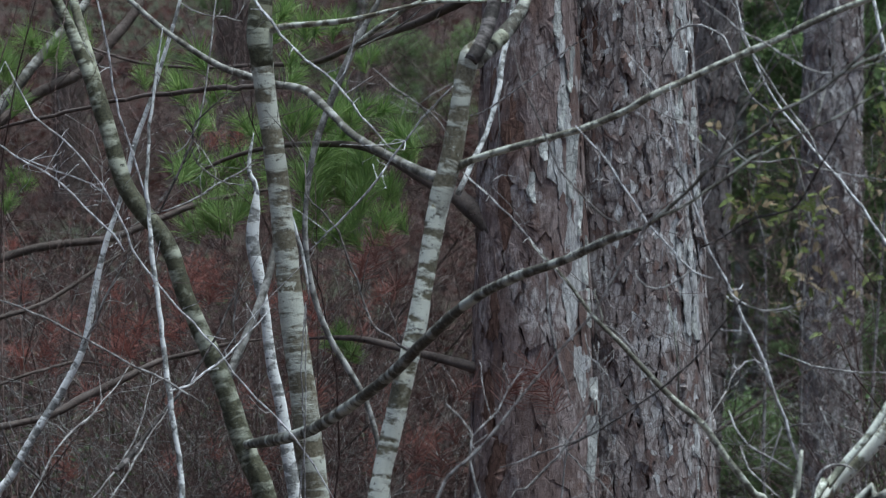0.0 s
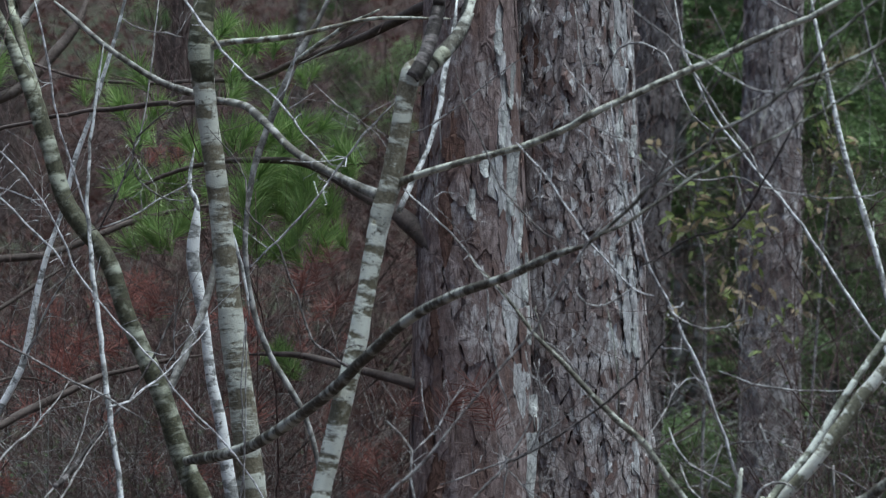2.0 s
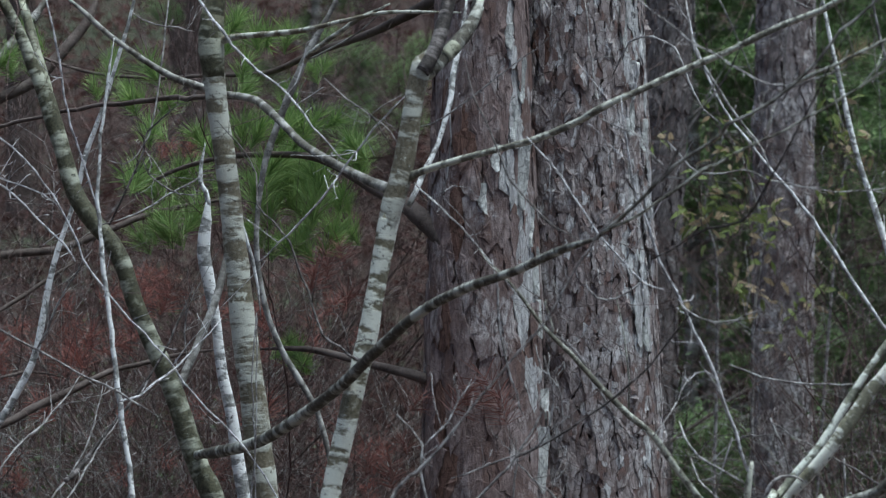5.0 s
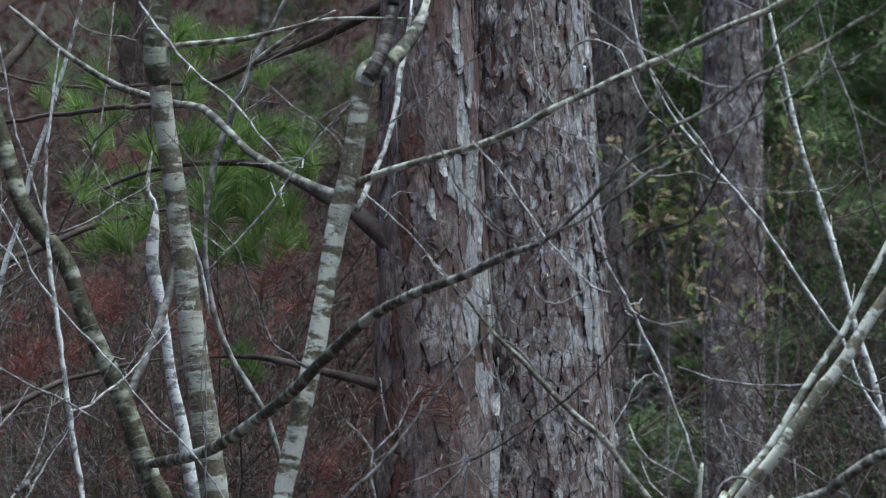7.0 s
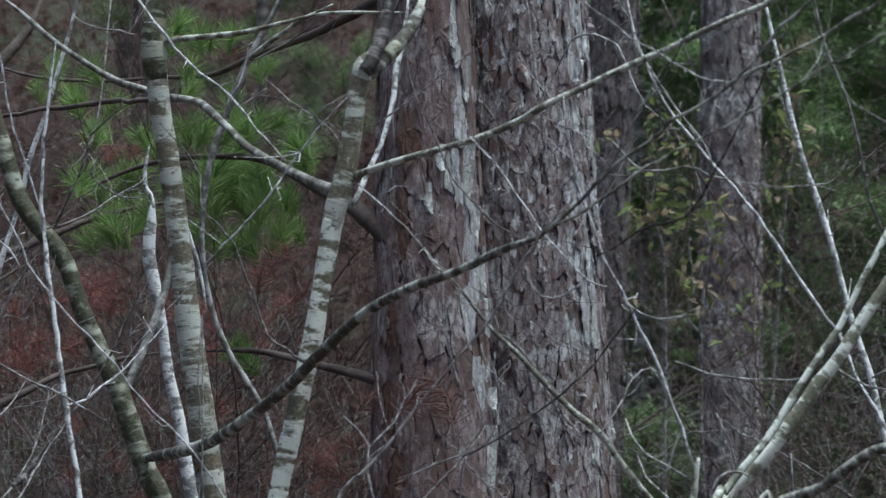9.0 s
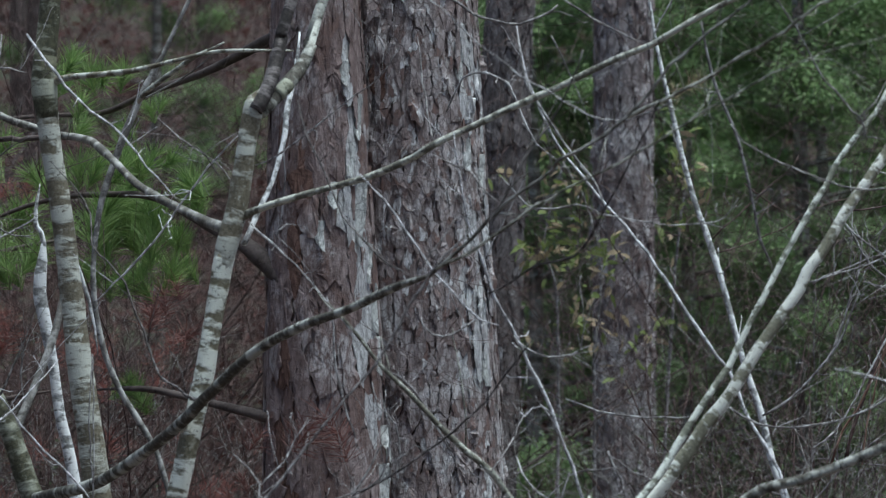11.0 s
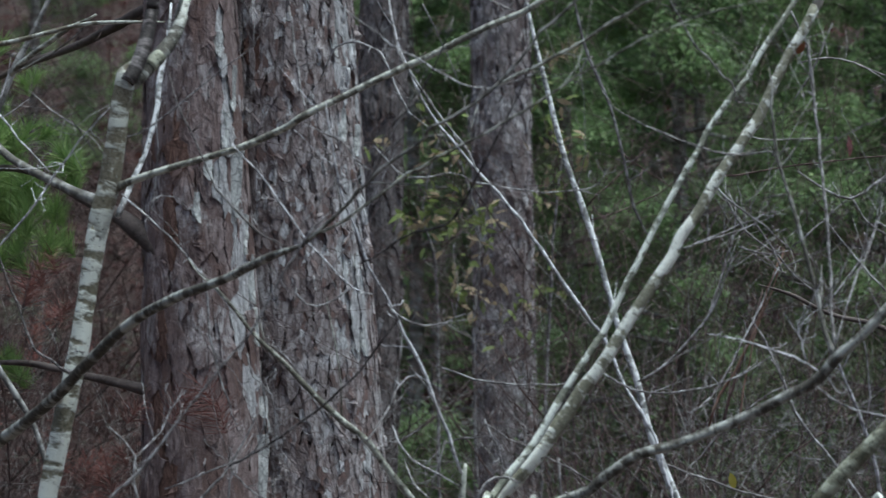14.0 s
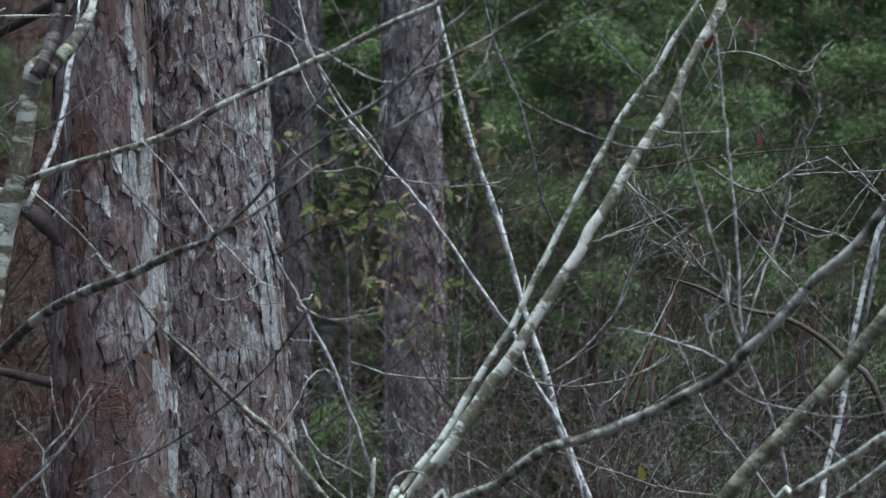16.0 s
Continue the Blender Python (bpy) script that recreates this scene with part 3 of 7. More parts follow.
# ---- nearer young trees and shrubs ----
tree = thing("olive_sapling", (-0.437, 9.500, 0.0), "olive-barked young tree with an elbowed trunk and long dark branch", "young tree")
limb("trunk", tree, "olive", [(-0.437, 9.500, -0.060, 0.0352), (-0.497, 9.500, 0.488, 0.0292), (-0.616, 9.500, 0.976, 0.0261), (-0.662, 9.509, 1.090, 0.0250), (-0.695, 9.518, 1.179, 0.0238), (-0.731, 9.527, 1.280, 0.0227), (-0.801, 9.530, 1.430, 0.0200), (-0.820, 9.534, 1.481, 0.0198), (-0.836, 9.538, 1.532, 0.0198), (-0.855, 9.542, 1.575, 0.0200), (-0.880, 9.546, 1.610, 0.0205), (-0.910, 9.549, 1.643, 0.0205), (-0.937, 9.553, 1.678, 0.0200), (-0.954, 9.557, 1.710, 0.0195), (-0.968, 9.561, 1.748, 0.0192), (-0.982, 9.565, 1.793, 0.0192), (-0.995, 9.569, 1.838, 0.0195), (-1.010, 9.573, 1.882, 0.0205), (-1.026, 9.577, 1.930, 0.0190), (-1.044, 9.581, 1.972, 0.0150), (-1.063, 9.584, 2.013, 0.0140), (-1.078, 9.588, 2.051, 0.0135), (-1.099, 9.592, 2.094, 0.0130), (-1.128, 9.596, 2.146, 0.0127), (-1.162, 9.600, 2.203, 0.0120), (-1.356, 9.619, 2.852, 0.0067), (-1.488, 9.631, 3.624, 0.0029)])
limb("branch", tree, "olive_pale", [(-1.019, 9.620, 1.916, 0.0090), (-1.027, 9.634, 1.945, 0.0115), (-1.038, 9.649, 1.979, 0.0112), (-1.052, 9.663, 2.018, 0.0110), (-1.065, 9.677, 2.058, 0.0107), (-1.077, 9.691, 2.093, 0.0105), (-1.094, 9.706, 2.152, 0.0102), (-1.109, 9.720, 2.212, 0.0100), (-1.310, 9.829, 2.856, 0.0068), (-1.430, 9.895, 3.627, 0.0029)])
limb("branch", tree, "sweep", [(-0.669, 9.500, 1.120, 0.0095), (-0.617, 9.400, 1.132, 0.0129), (-0.520, 9.240, 1.161, 0.0132), (-0.424, 9.020, 1.221, 0.0129), (-0.318, 8.750, 1.304, 0.0125), (-0.238, 8.580, 1.385, 0.0118), (-0.151, 8.450, 1.463, 0.0111), (-0.060, 8.300, 1.514, 0.0099), (0.039, 8.150, 1.551, 0.0086), (0.118, 8.020, 1.590, 0.0080), (0.188, 7.850, 1.615, 0.0029)])
limb("branch", tree, "dark", [(0.183, 7.850, 1.613, 0.0052), (0.254, 7.786, 1.675, 0.0045), (0.324, 7.721, 1.748, 0.0044), (0.402, 7.657, 1.803, 0.0040), (0.411, 7.593, 1.821, 0.0040), (0.451, 7.574, 1.840, 0.0039), (0.491, 7.554, 1.865, 0.0037), (0.530, 7.535, 1.894, 0.0036), (0.570, 7.516, 1.939, 0.0035), (0.609, 7.497, 1.990, 0.0034), (0.648, 7.477, 2.022, 0.0032), (0.687, 7.458, 2.054, 0.0031), (0.725, 7.439, 2.083, 0.0030), (0.754, 7.419, 2.109, 0.0028), (0.802, 7.400, 2.152, 0.0027)], spurs=5)
limb("branch", tree, "palebranch", [(0.197, 7.800, 1.627, 0.0041), (0.263, 7.711, 1.661, 0.0036), (0.374, 7.622, 1.739, 0.0036), (0.451, 7.533, 1.781, 0.0027), (0.544, 7.444, 1.831, 0.0027), (0.601, 7.404, 1.864, 0.0026), (0.658, 7.363, 1.902, 0.0024), (0.694, 7.323, 1.920, 0.0023), (0.729, 7.283, 1.943, 0.0021), (0.765, 7.242, 1.960, 0.0020), (0.800, 7.202, 1.974, 0.0018), (0.834, 7.161, 1.990, 0.0017), (0.887, 7.121, 2.002, 0.0015), (0.940, 7.081, 2.014, 0.0014), (0.999, 7.040, 2.030, 0.0012), (1.062, 7.000, 2.041, 0.0011)], spurs=4)
limb("twig", tree, "greytwig", [(-0.592, 7.550, -0.050, 0.0042), (-0.419, 7.500, 0.553, 0.0039), (-0.203, 7.500, 1.106, 0.0035), (-0.123, 7.486, 1.208, 0.0035), (-0.044, 7.471, 1.309, 0.0027), (0.035, 7.457, 1.406, 0.0027), (0.094, 7.443, 1.476, 0.0027), (0.143, 7.429, 1.567, 0.0027), (0.202, 7.414, 1.647, 0.0024), (0.275, 7.400, 1.717, 0.0008)], spurs=3)
limb("twig", tree, "blacktwig", [(-0.247, 8.600, 1.378, 0.0019), (-0.278, 8.645, 1.363, 0.0041), (-0.317, 8.691, 1.384, 0.0032), (-0.354, 8.736, 1.409, 0.0032), (-0.380, 8.782, 1.473, 0.0032), (-0.406, 8.827, 1.531, 0.0028), (-0.435, 8.873, 1.602, 0.0028), (-0.471, 8.918, 1.647, 0.0024), (-0.508, 8.964, 1.683, 0.0025), (-0.512, 9.009, 1.747, 0.0021), (-0.552, 9.055, 1.808, 0.0017), (-0.604, 9.100, 1.863, 0.0006)], spurs=5)
limb("branch", tree, "grey", [(-0.725, 9.550, 1.245, 0.0110), (-0.705, 9.567, 1.292, 0.0105), (-0.687, 9.584, 1.335, 0.0105), (-0.672, 9.601, 1.372, 0.0100), (-0.659, 9.618, 1.408, 0.0100), (-0.638, 9.635, 1.465, 0.0095), (-0.625, 9.652, 1.517, 0.0085), (-0.616, 9.669, 1.561, 0.0078), (-0.610, 9.686, 1.606, 0.0070), (-0.606, 9.703, 1.665, 0.0060), (-0.604, 9.720, 1.724, 0.0030)])
tree = thing("banded_sapling", (-0.445, 9.350, 0.0), "upright young tree with grey-brown lichen-banded bark", "young tree")
limb("trunk", tree, "banded", [(-0.445, 9.350, -0.060, 0.0407), (-0.463, 9.350, 0.490, 0.0337), (-0.499, 9.350, 0.981, 0.0301), (-0.516, 9.350, 1.112, 0.0301), (-0.530, 9.350, 1.238, 0.0290), (-0.542, 9.350, 1.313, 0.0279), (-0.560, 9.350, 1.438, 0.0279), (-0.571, 9.350, 1.551, 0.0257), (-0.580, 9.350, 1.614, 0.0245), (-0.591, 9.350, 1.714, 0.0245), (-0.604, 9.350, 1.802, 0.0234), (-0.618, 9.350, 1.890, 0.0234), (-0.628, 9.350, 1.971, 0.0251), (-0.632, 9.350, 2.002, 0.0262)])
limb("trunk", tree, "olive", [(-0.627, 9.350, 1.962, 0.0234), (-0.631, 9.350, 2.002, 0.0268), (-0.636, 9.350, 2.052, 0.0279), (-0.632, 9.350, 2.103, 0.0257), (-0.625, 9.350, 2.178, 0.0234), (-0.566, 9.350, 2.875, 0.0164), (-0.530, 9.350, 3.669, 0.0070)])
limb("branch", tree, "banded", [(-0.633, 9.370, 2.041, 0.0123), (-0.582, 9.317, 2.054, 0.0073), (-0.504, 9.264, 2.059, 0.0067), (-0.427, 9.211, 2.065, 0.0061), (-0.351, 9.159, 2.080, 0.0048), (-0.276, 9.106, 2.095, 0.0043), (-0.214, 9.053, 2.099, 0.0043), (-0.080, 9.000, 2.096, 0.0019)])
limb("twig", tree, "whitetwig", [(-0.655, 9.100, 2.138, 0.0030), (-0.591, 9.060, 2.051, 0.0043), (-0.515, 9.020, 1.971, 0.0033), (-0.446, 8.980, 1.919, 0.0033), (-0.389, 8.940, 1.848, 0.0024), (-0.325, 8.900, 1.777, 0.0009)], spurs=4)
limb("twig", tree, "palethin", [(-0.513, 9.150, -0.050, 0.0020), (-0.513, 9.100, 0.715, 0.0018), (-0.513, 9.100, 1.431, 0.0017), (-0.519, 9.100, 1.370, 0.0021), (-0.521, 9.100, 1.321, 0.0021), (-0.517, 9.100, 1.223, 0.0021), (-0.512, 9.100, 1.138, 0.0025), (-0.521, 9.100, 1.064, 0.0029), (-0.526, 9.100, 0.997, 0.0015)])
tree = thing("pale_sapling", (-0.497, 9.800, 0.0), "slim pale-barked sapling standing behind the banded tree", "sapling")
limb("trunk", tree, "white", [(-0.497, 9.800, -0.060, 0.0213), (-0.521, 9.800, 0.475, 0.0177), (-0.569, 9.800, 0.950, 0.0158), (-0.589, 9.800, 1.075, 0.0152), (-0.607, 9.800, 1.193, 0.0140), (-0.631, 9.800, 1.298, 0.0129), (-0.645, 9.800, 1.404, 0.0117), (-0.659, 9.800, 1.482, 0.0140), (-0.677, 9.800, 1.581, 0.0152), (-0.671, 9.800, 1.653, 0.0117), (-0.667, 9.800, 1.706, 0.0032)])
limb("branch", tree, "white", [(-0.667, 9.800, 1.686, 0.0065), (-0.674, 9.800, 1.719, 0.0056), (-0.687, 9.800, 1.745, 0.0051), (-0.680, 9.800, 1.795, 0.0036), (-0.676, 9.800, 1.831, 0.0010)])
limb("branch", tree, "white", [(-0.608, 9.800, 1.706, 0.0018), (-0.581, 9.800, 1.621, 0.0046), (-0.564, 9.800, 1.562, 0.0051), (-0.551, 9.800, 1.497, 0.0036), (-0.542, 9.800, 1.431, 0.0010)])
tree = thing("leaning_sapling", (-0.433, 8.750, 0.0), "leaning young tree with pale lichen bands and a forked top", "young tree")
limb("trunk", tree, "banded_pale", [(-0.433, 8.750, -0.060, 0.0296), (-0.404, 8.750, 0.511, 0.0246), (-0.345, 8.750, 1.022, 0.0219), (-0.317, 8.750, 1.169, 0.0214), (-0.289, 8.750, 1.298, 0.0209), (-0.266, 8.750, 1.392, 0.0209), (-0.252, 8.750, 1.475, 0.0198), (-0.236, 8.750, 1.569, 0.0198), (-0.225, 8.750, 1.633, 0.0209), (-0.219, 8.750, 1.660, 0.0214)])
limb("trunk", tree, "banded", [(-0.227, 8.750, 1.625, 0.0198), (-0.219, 8.750, 1.660, 0.0219), (-0.210, 8.750, 1.698, 0.0230), (-0.192, 8.750, 1.769, 0.0225), (-0.185, 8.750, 1.810, 0.0215), (-0.179, 8.750, 1.851, 0.0215), (-0.172, 8.750, 1.898, 0.0205), (-0.164, 8.750, 1.939, 0.0205), (-0.157, 8.750, 1.971, 0.0205), (-0.151, 8.750, 1.982, 0.0165), (-0.143, 8.746, 1.992, 0.0125), (-0.135, 8.742, 2.001, 0.0070)])
limb("trunk", tree, "blacktwig", [(-0.155, 8.730, 1.958, 0.0150), (-0.141, 8.742, 1.983, 0.0165), (-0.129, 8.753, 2.009, 0.0160), (-0.119, 8.765, 2.038, 0.0150), (-0.111, 8.777, 2.070, 0.0145), (-0.102, 8.788, 2.112, 0.0140), (-0.083, 8.800, 2.184, 0.0130), (0.108, 8.960, 2.799, 0.0088), (0.220, 9.055, 3.565, 0.0038)])
limb("branch", tree, "sweep", [(-0.146, 8.760, 1.955, 0.0150), (-0.122, 8.783, 1.980, 0.0158), (-0.099, 8.807, 2.007, 0.0158), (-0.077, 8.830, 2.032, 0.0150), (-0.057, 8.853, 2.062, 0.0140), (-0.042, 8.877, 2.100, 0.0130), (-0.026, 8.900, 2.167, 0.0120), (0.188, 9.103, 2.788, 0.0082), (0.309, 9.225, 3.543, 0.0035)])
limb("lichen_collar", tree, "olive_pale", [(-0.111, 8.785, 1.992, 0.0154), (-0.106, 8.792, 1.998, 0.0160), (-0.096, 8.798, 2.008, 0.0160), (-0.089, 8.805, 2.015, 0.0154)], label="pale green lichen ring")
limb("branch", tree, "dark", [(-0.211, 8.770, 1.710, 0.0136), (-0.259, 8.800, 1.728, 0.0105), (-0.315, 8.900, 1.756, 0.0089), (-0.365, 8.950, 1.781, 0.0090), (-0.418, 9.050, 1.815, 0.0086), (-0.459, 9.150, 1.854, 0.0087), (-0.496, 9.250, 1.887, 0.0093), (-0.535, 9.400, 1.917, 0.0089), (-0.576, 9.450, 1.928, 0.0084), (-0.620, 9.500, 1.936, 0.0074), (-0.681, 9.500, 1.954, 0.0085), (-0.732, 9.500, 1.972, 0.0079), (-0.797, 9.500, 2.010, 0.0074), (-0.874, 9.500, 2.064, 0.0063), (-0.925, 9.500, 2.109, 0.0063), (-0.977, 9.500, 2.153, 0.0025)])
limb("branch", tree, "pinelimb", [(-0.531, 9.450, 1.919, 0.0049), (-0.620, 9.544, 1.931, 0.0055), (-0.691, 9.637, 1.930, 0.0064), (-0.776, 9.731, 1.929, 0.0065), (-0.875, 9.825, 1.921, 0.0057), (-0.963, 9.919, 1.915, 0.0052), (-1.093, 10.012, 1.893, 0.0047), (-1.226, 10.106, 1.865, 0.0048), (-1.346, 10.200, 1.839, 0.0022)])
limb("branch", tree, "palebranch", [(-0.193, 8.770, 1.734, 0.0115), (-0.162, 8.729, 1.748, 0.0078), (-0.122, 8.689, 1.762, 0.0073), (-0.052, 8.648, 1.782, 0.0067), (0.017, 8.607, 1.800, 0.0067), (0.086, 8.566, 1.819, 0.0067), (0.165, 8.526, 1.853, 0.0066), (0.184, 8.485, 1.864, 0.0071), (0.230, 8.466, 1.889, 0.0070), (0.297, 8.447, 1.919, 0.0069), (0.353, 8.428, 1.946, 0.0068), (0.409, 8.409, 1.970, 0.0067), (0.454, 8.390, 1.989, 0.0066), (0.498, 8.371, 2.011, 0.0065), (0.542, 8.352, 2.032, 0.0064), (0.597, 8.333, 2.056, 0.0062), (0.635, 8.314, 2.069, 0.0061), (0.661, 8.295, 2.085, 0.0060), (0.705, 8.276, 2.111, 0.0059), (0.759, 8.257, 2.140, 0.0058), (0.802, 8.238, 2.161, 0.0057), (0.839, 8.219, 2.179, 0.0056), (0.976, 8.200, 2.255, 0.0055)])
limb("branch", tree, "white", [(-0.182, 8.800, 1.681, 0.0064), (-0.150, 8.833, 1.753, 0.0059), (-0.124, 8.867, 1.813, 0.0051), (-0.102, 8.900, 1.891, 0.0059), (-0.091, 8.933, 1.976, 0.0060), (-0.075, 8.967, 2.050, 0.0047), (-0.066, 9.000, 2.136, 0.0019)])
limb("twig", tree, "whitetwig", [(-0.191, 8.700, 1.905, 0.0014), (-0.252, 8.740, 1.840, 0.0024), (-0.311, 8.780, 1.768, 0.0028), (-0.371, 8.820, 1.686, 0.0028), (-0.432, 8.860, 1.620, 0.0028), (-0.505, 8.900, 1.554, 0.0011)], spurs=4)
limb("twig", tree, "palethin", [(-0.099, 8.850, 1.890, 0.0014), (-0.096, 8.867, 1.819, 0.0020), (-0.103, 8.883, 1.748, 0.0020), (-0.117, 8.900, 1.679, 0.0007)])
limb("twig", tree, "palethin", [(-0.154, 8.600, 1.841, 0.0011), (-0.110, 8.550, 1.857, 0.0019), (-0.064, 8.500, 1.890, 0.0019), (-0.007, 8.450, 1.934, 0.0019), (0.048, 8.400, 1.972, 0.0015), (0.104, 8.350, 2.015, 0.0015), (0.136, 8.300, 2.063, 0.0007)], spurs=3)
limb("twig", tree, "palethin", [(-0.168, 8.650, 1.726, 0.0017), (-0.132, 8.600, 1.691, 0.0024), (-0.073, 8.550, 1.640, 0.0023), (-0.016, 8.500, 1.571, 0.0027), (0.024, 8.450, 1.527, 0.0027), (0.055, 8.400, 1.491, 0.0012)], spurs=2)
limb("twig", tree, "blacktwig", [(-0.310, 8.700, 1.877, 0.0008), (-0.275, 8.700, 1.883, 0.0016), (-0.239, 8.700, 1.837, 0.0016), (-0.210, 8.700, 1.791, 0.0007)])
limb("twig", tree, "greytwig", [(-0.365, 8.900, 1.949, 0.0009), (-0.315, 8.850, 1.906, 0.0016), (-0.266, 8.800, 1.869, 0.0016), (-0.229, 8.750, 1.844, 0.0016), (-0.204, 8.700, 1.808, 0.0007)], spurs=3)
tree = thing("grey_sapling", (-0.298, 10.400, 0.0), "thin grey sapling behind the banded trees", "sapling")
limb("trunk", tree, "grey", [(-0.298, 10.400, -0.060, 0.0094), (-0.322, 10.400, 0.456, 0.0078), (-0.372, 10.400, 0.913, 0.0069), (-0.398, 10.400, 1.059, 0.0069), (-0.430, 10.400, 1.177, 0.0069), (-0.472, 10.400, 1.254, 0.0081), (-0.522, 10.400, 1.337, 0.0075), (-0.565, 10.400, 1.448, 0.0075), (-0.587, 10.400, 1.588, 0.0069), (-0.581, 10.400, 1.713, 0.0069), (-0.566, 10.400, 1.804, 0.0081), (-0.534, 10.400, 1.902, 0.0087), (-0.499, 10.400, 1.993, 0.0093), (-0.465, 10.400, 2.070, 0.0087), (-0.424, 10.400, 2.147, 0.0069), (-0.383, 10.400, 2.231, 0.0054), (-0.097, 10.400, 2.865, 0.0038), (0.075, 10.400, 3.620, 0.0016)])
limb("branch", tree, "palebranch", [(-0.472, 10.300, 2.042, 0.0059), (-0.431, 10.250, 2.081, 0.0068), (-0.375, 10.200, 2.116, 0.0059), (-0.319, 10.150, 2.146, 0.0053), (-0.257, 10.100, 2.176, 0.0021)])
limb("branch", tree, "grey", [(-0.464, 10.300, 2.048, 0.0028), (-0.390, 10.233, 2.081, 0.0028), (-0.333, 10.167, 2.111, 0.0023), (-0.277, 10.100, 2.153, 0.0010)])
tree = thing("whip_sapling", (-0.730, 9.000, 0.0), "straight whitish bare whip growing from the undergrowth", "sapling")
limb("trunk", tree, "white", [(-0.730, 9.000, -0.060, 0.0088), (-0.742, 9.000, 0.501, 0.0073), (-0.767, 9.000, 1.001, 0.0065), (-0.774, 9.008, 1.091, 0.0060), (-0.788, 9.015, 1.176, 0.0060), (-0.799, 9.023, 1.248, 0.0065), (-0.811, 9.031, 1.320, 0.0060), (-0.821, 9.038, 1.405, 0.0052), (-0.834, 9.046, 1.490, 0.0052), (-0.844, 9.054, 1.562, 0.0052), (-0.850, 9.062, 1.623, 0.0043), (-0.858, 9.069, 1.684, 0.0043), (-0.855, 9.077, 1.769, 0.0033), (-0.850, 9.085, 1.855, 0.0033), (-0.839, 9.092, 1.953, 0.0029), (-0.828, 9.100, 2.039, 0.0011)])
limb("twig", tree, "whitetwig", [(-0.798, 9.000, 1.258, 0.0030), (-0.761, 9.060, 1.269, 0.0033), (-0.733, 9.120, 1.294, 0.0029), (-0.691, 9.180, 1.329, 0.0025), (-0.646, 9.240, 1.377, 0.0021), (-0.601, 9.300, 1.433, 0.0008)], spurs=2)
tree = thing("white_sapling", (-1.564, 9.900, 0.0), "thin white-barked bare sapling leaning through the thicket", "sapling")
limb("trunk", tree, "white", [(-1.564, 9.900, -0.060, 0.0141), (-1.476, 9.900, 0.468, 0.0117), (-1.300, 9.900, 0.937, 0.0105), (-1.254, 9.900, 1.010, 0.0099), (-1.195, 9.900, 1.117, 0.0094), (-1.136, 9.900, 1.211, 0.0088), (-1.083, 9.900, 1.315, 0.0083), (-1.064, 9.900, 1.398, 0.0083), (-1.045, 9.900, 1.504, 0.0072), (-1.025, 9.900, 1.584, 0.0066), (-1.002, 9.900, 1.651, 0.0052), (-0.979, 9.900, 1.731, 0.0057), (-0.963, 9.900, 1.804, 0.0066), (-0.932, 9.900, 1.891, 0.0052), (-0.915, 9.900, 1.944, 0.0052), (-0.896, 9.900, 2.011, 0.0047), (-0.876, 9.900, 2.078, 0.0047), (-0.854, 9.900, 2.164, 0.0036), (-0.743, 9.900, 2.655, 0.0025), (-0.676, 9.900, 3.188, 0.0011)])
limb("twig", tree, "greytwig", [(-1.074, 9.850, 1.330, 0.0025), (-1.044, 9.838, 1.393, 0.0031), (-1.010, 9.825, 1.466, 0.0031), (-0.970, 9.812, 1.532, 0.0027), (-0.936, 9.800, 1.579, 0.0010)], spurs=2)
tree = thing("twiggy_sapling", (-1.205, 9.200, 0.0), "bare twiggy sapling with crossing hair-thin grey twigs", "sapling")
limb("trunk", tree, "whitetwig", [(-1.205, 9.200, -0.060, 0.0028), (-1.205, 9.200, 0.957, 0.0023), (-1.205, 9.200, 1.915, 0.0021), (-1.118, 9.200, 1.850, 0.0025), (-1.030, 9.200, 1.777, 0.0025), (-0.968, 9.200, 1.697, 0.0025), (-0.927, 9.200, 1.629, 0.0029), (-0.898, 9.200, 1.561, 0.0029), (-0.857, 9.200, 1.500, 0.0029), (-0.792, 9.200, 1.426, 0.0025), (-0.717, 9.200, 1.347, 0.0025), (-0.655, 9.200, 1.267, 0.0025), (-0.592, 9.200, 1.206, 0.0025), (-0.518, 9.200, 1.120, 0.0025), (-0.442, 9.200, 0.997, 0.0013)], spurs=4)
limb("twig", tree, "whitetwig", [(-1.229, 9.300, 1.802, 0.0018), (-1.139, 9.280, 1.746, 0.0025), (-1.067, 9.260, 1.709, 0.0025), (-1.009, 9.240, 1.653, 0.0029), (-0.944, 9.220, 1.592, 0.0029), (-0.917, 9.200, 1.555, 0.0013)], spurs=6)
limb("twig", tree, "whitetwig", [(-1.154, 9.300, 1.759, 0.0012), (-1.076, 9.283, 1.730, 0.0021), (-1.000, 9.267, 1.703, 0.0021), (-0.954, 9.250, 1.673, 0.0009)], spurs=4)
limb("twig", tree, "whitetwig", [(-0.990, 9.200, 2.141, 0.0018), (-0.964, 9.200, 2.030, 0.0029), (-0.945, 9.200, 1.919, 0.0029), (-0.919, 9.200, 1.821, 0.0029), (-0.887, 9.200, 1.734, 0.0029), (-0.868, 9.200, 1.648, 0.0011)], spurs=2)
limb("twig", tree, "greytwig", [(-1.188, 9.000, 1.460, 0.0020), (-1.088, 8.983, 1.422, 0.0029), (-0.977, 8.967, 1.369, 0.0029), (-0.866, 8.950, 1.310, 0.0029), (-0.805, 8.933, 1.285, 0.0029), (-0.767, 8.917, 1.264, 0.0028), (-0.705, 8.900, 1.229, 0.0011)], spurs=3)
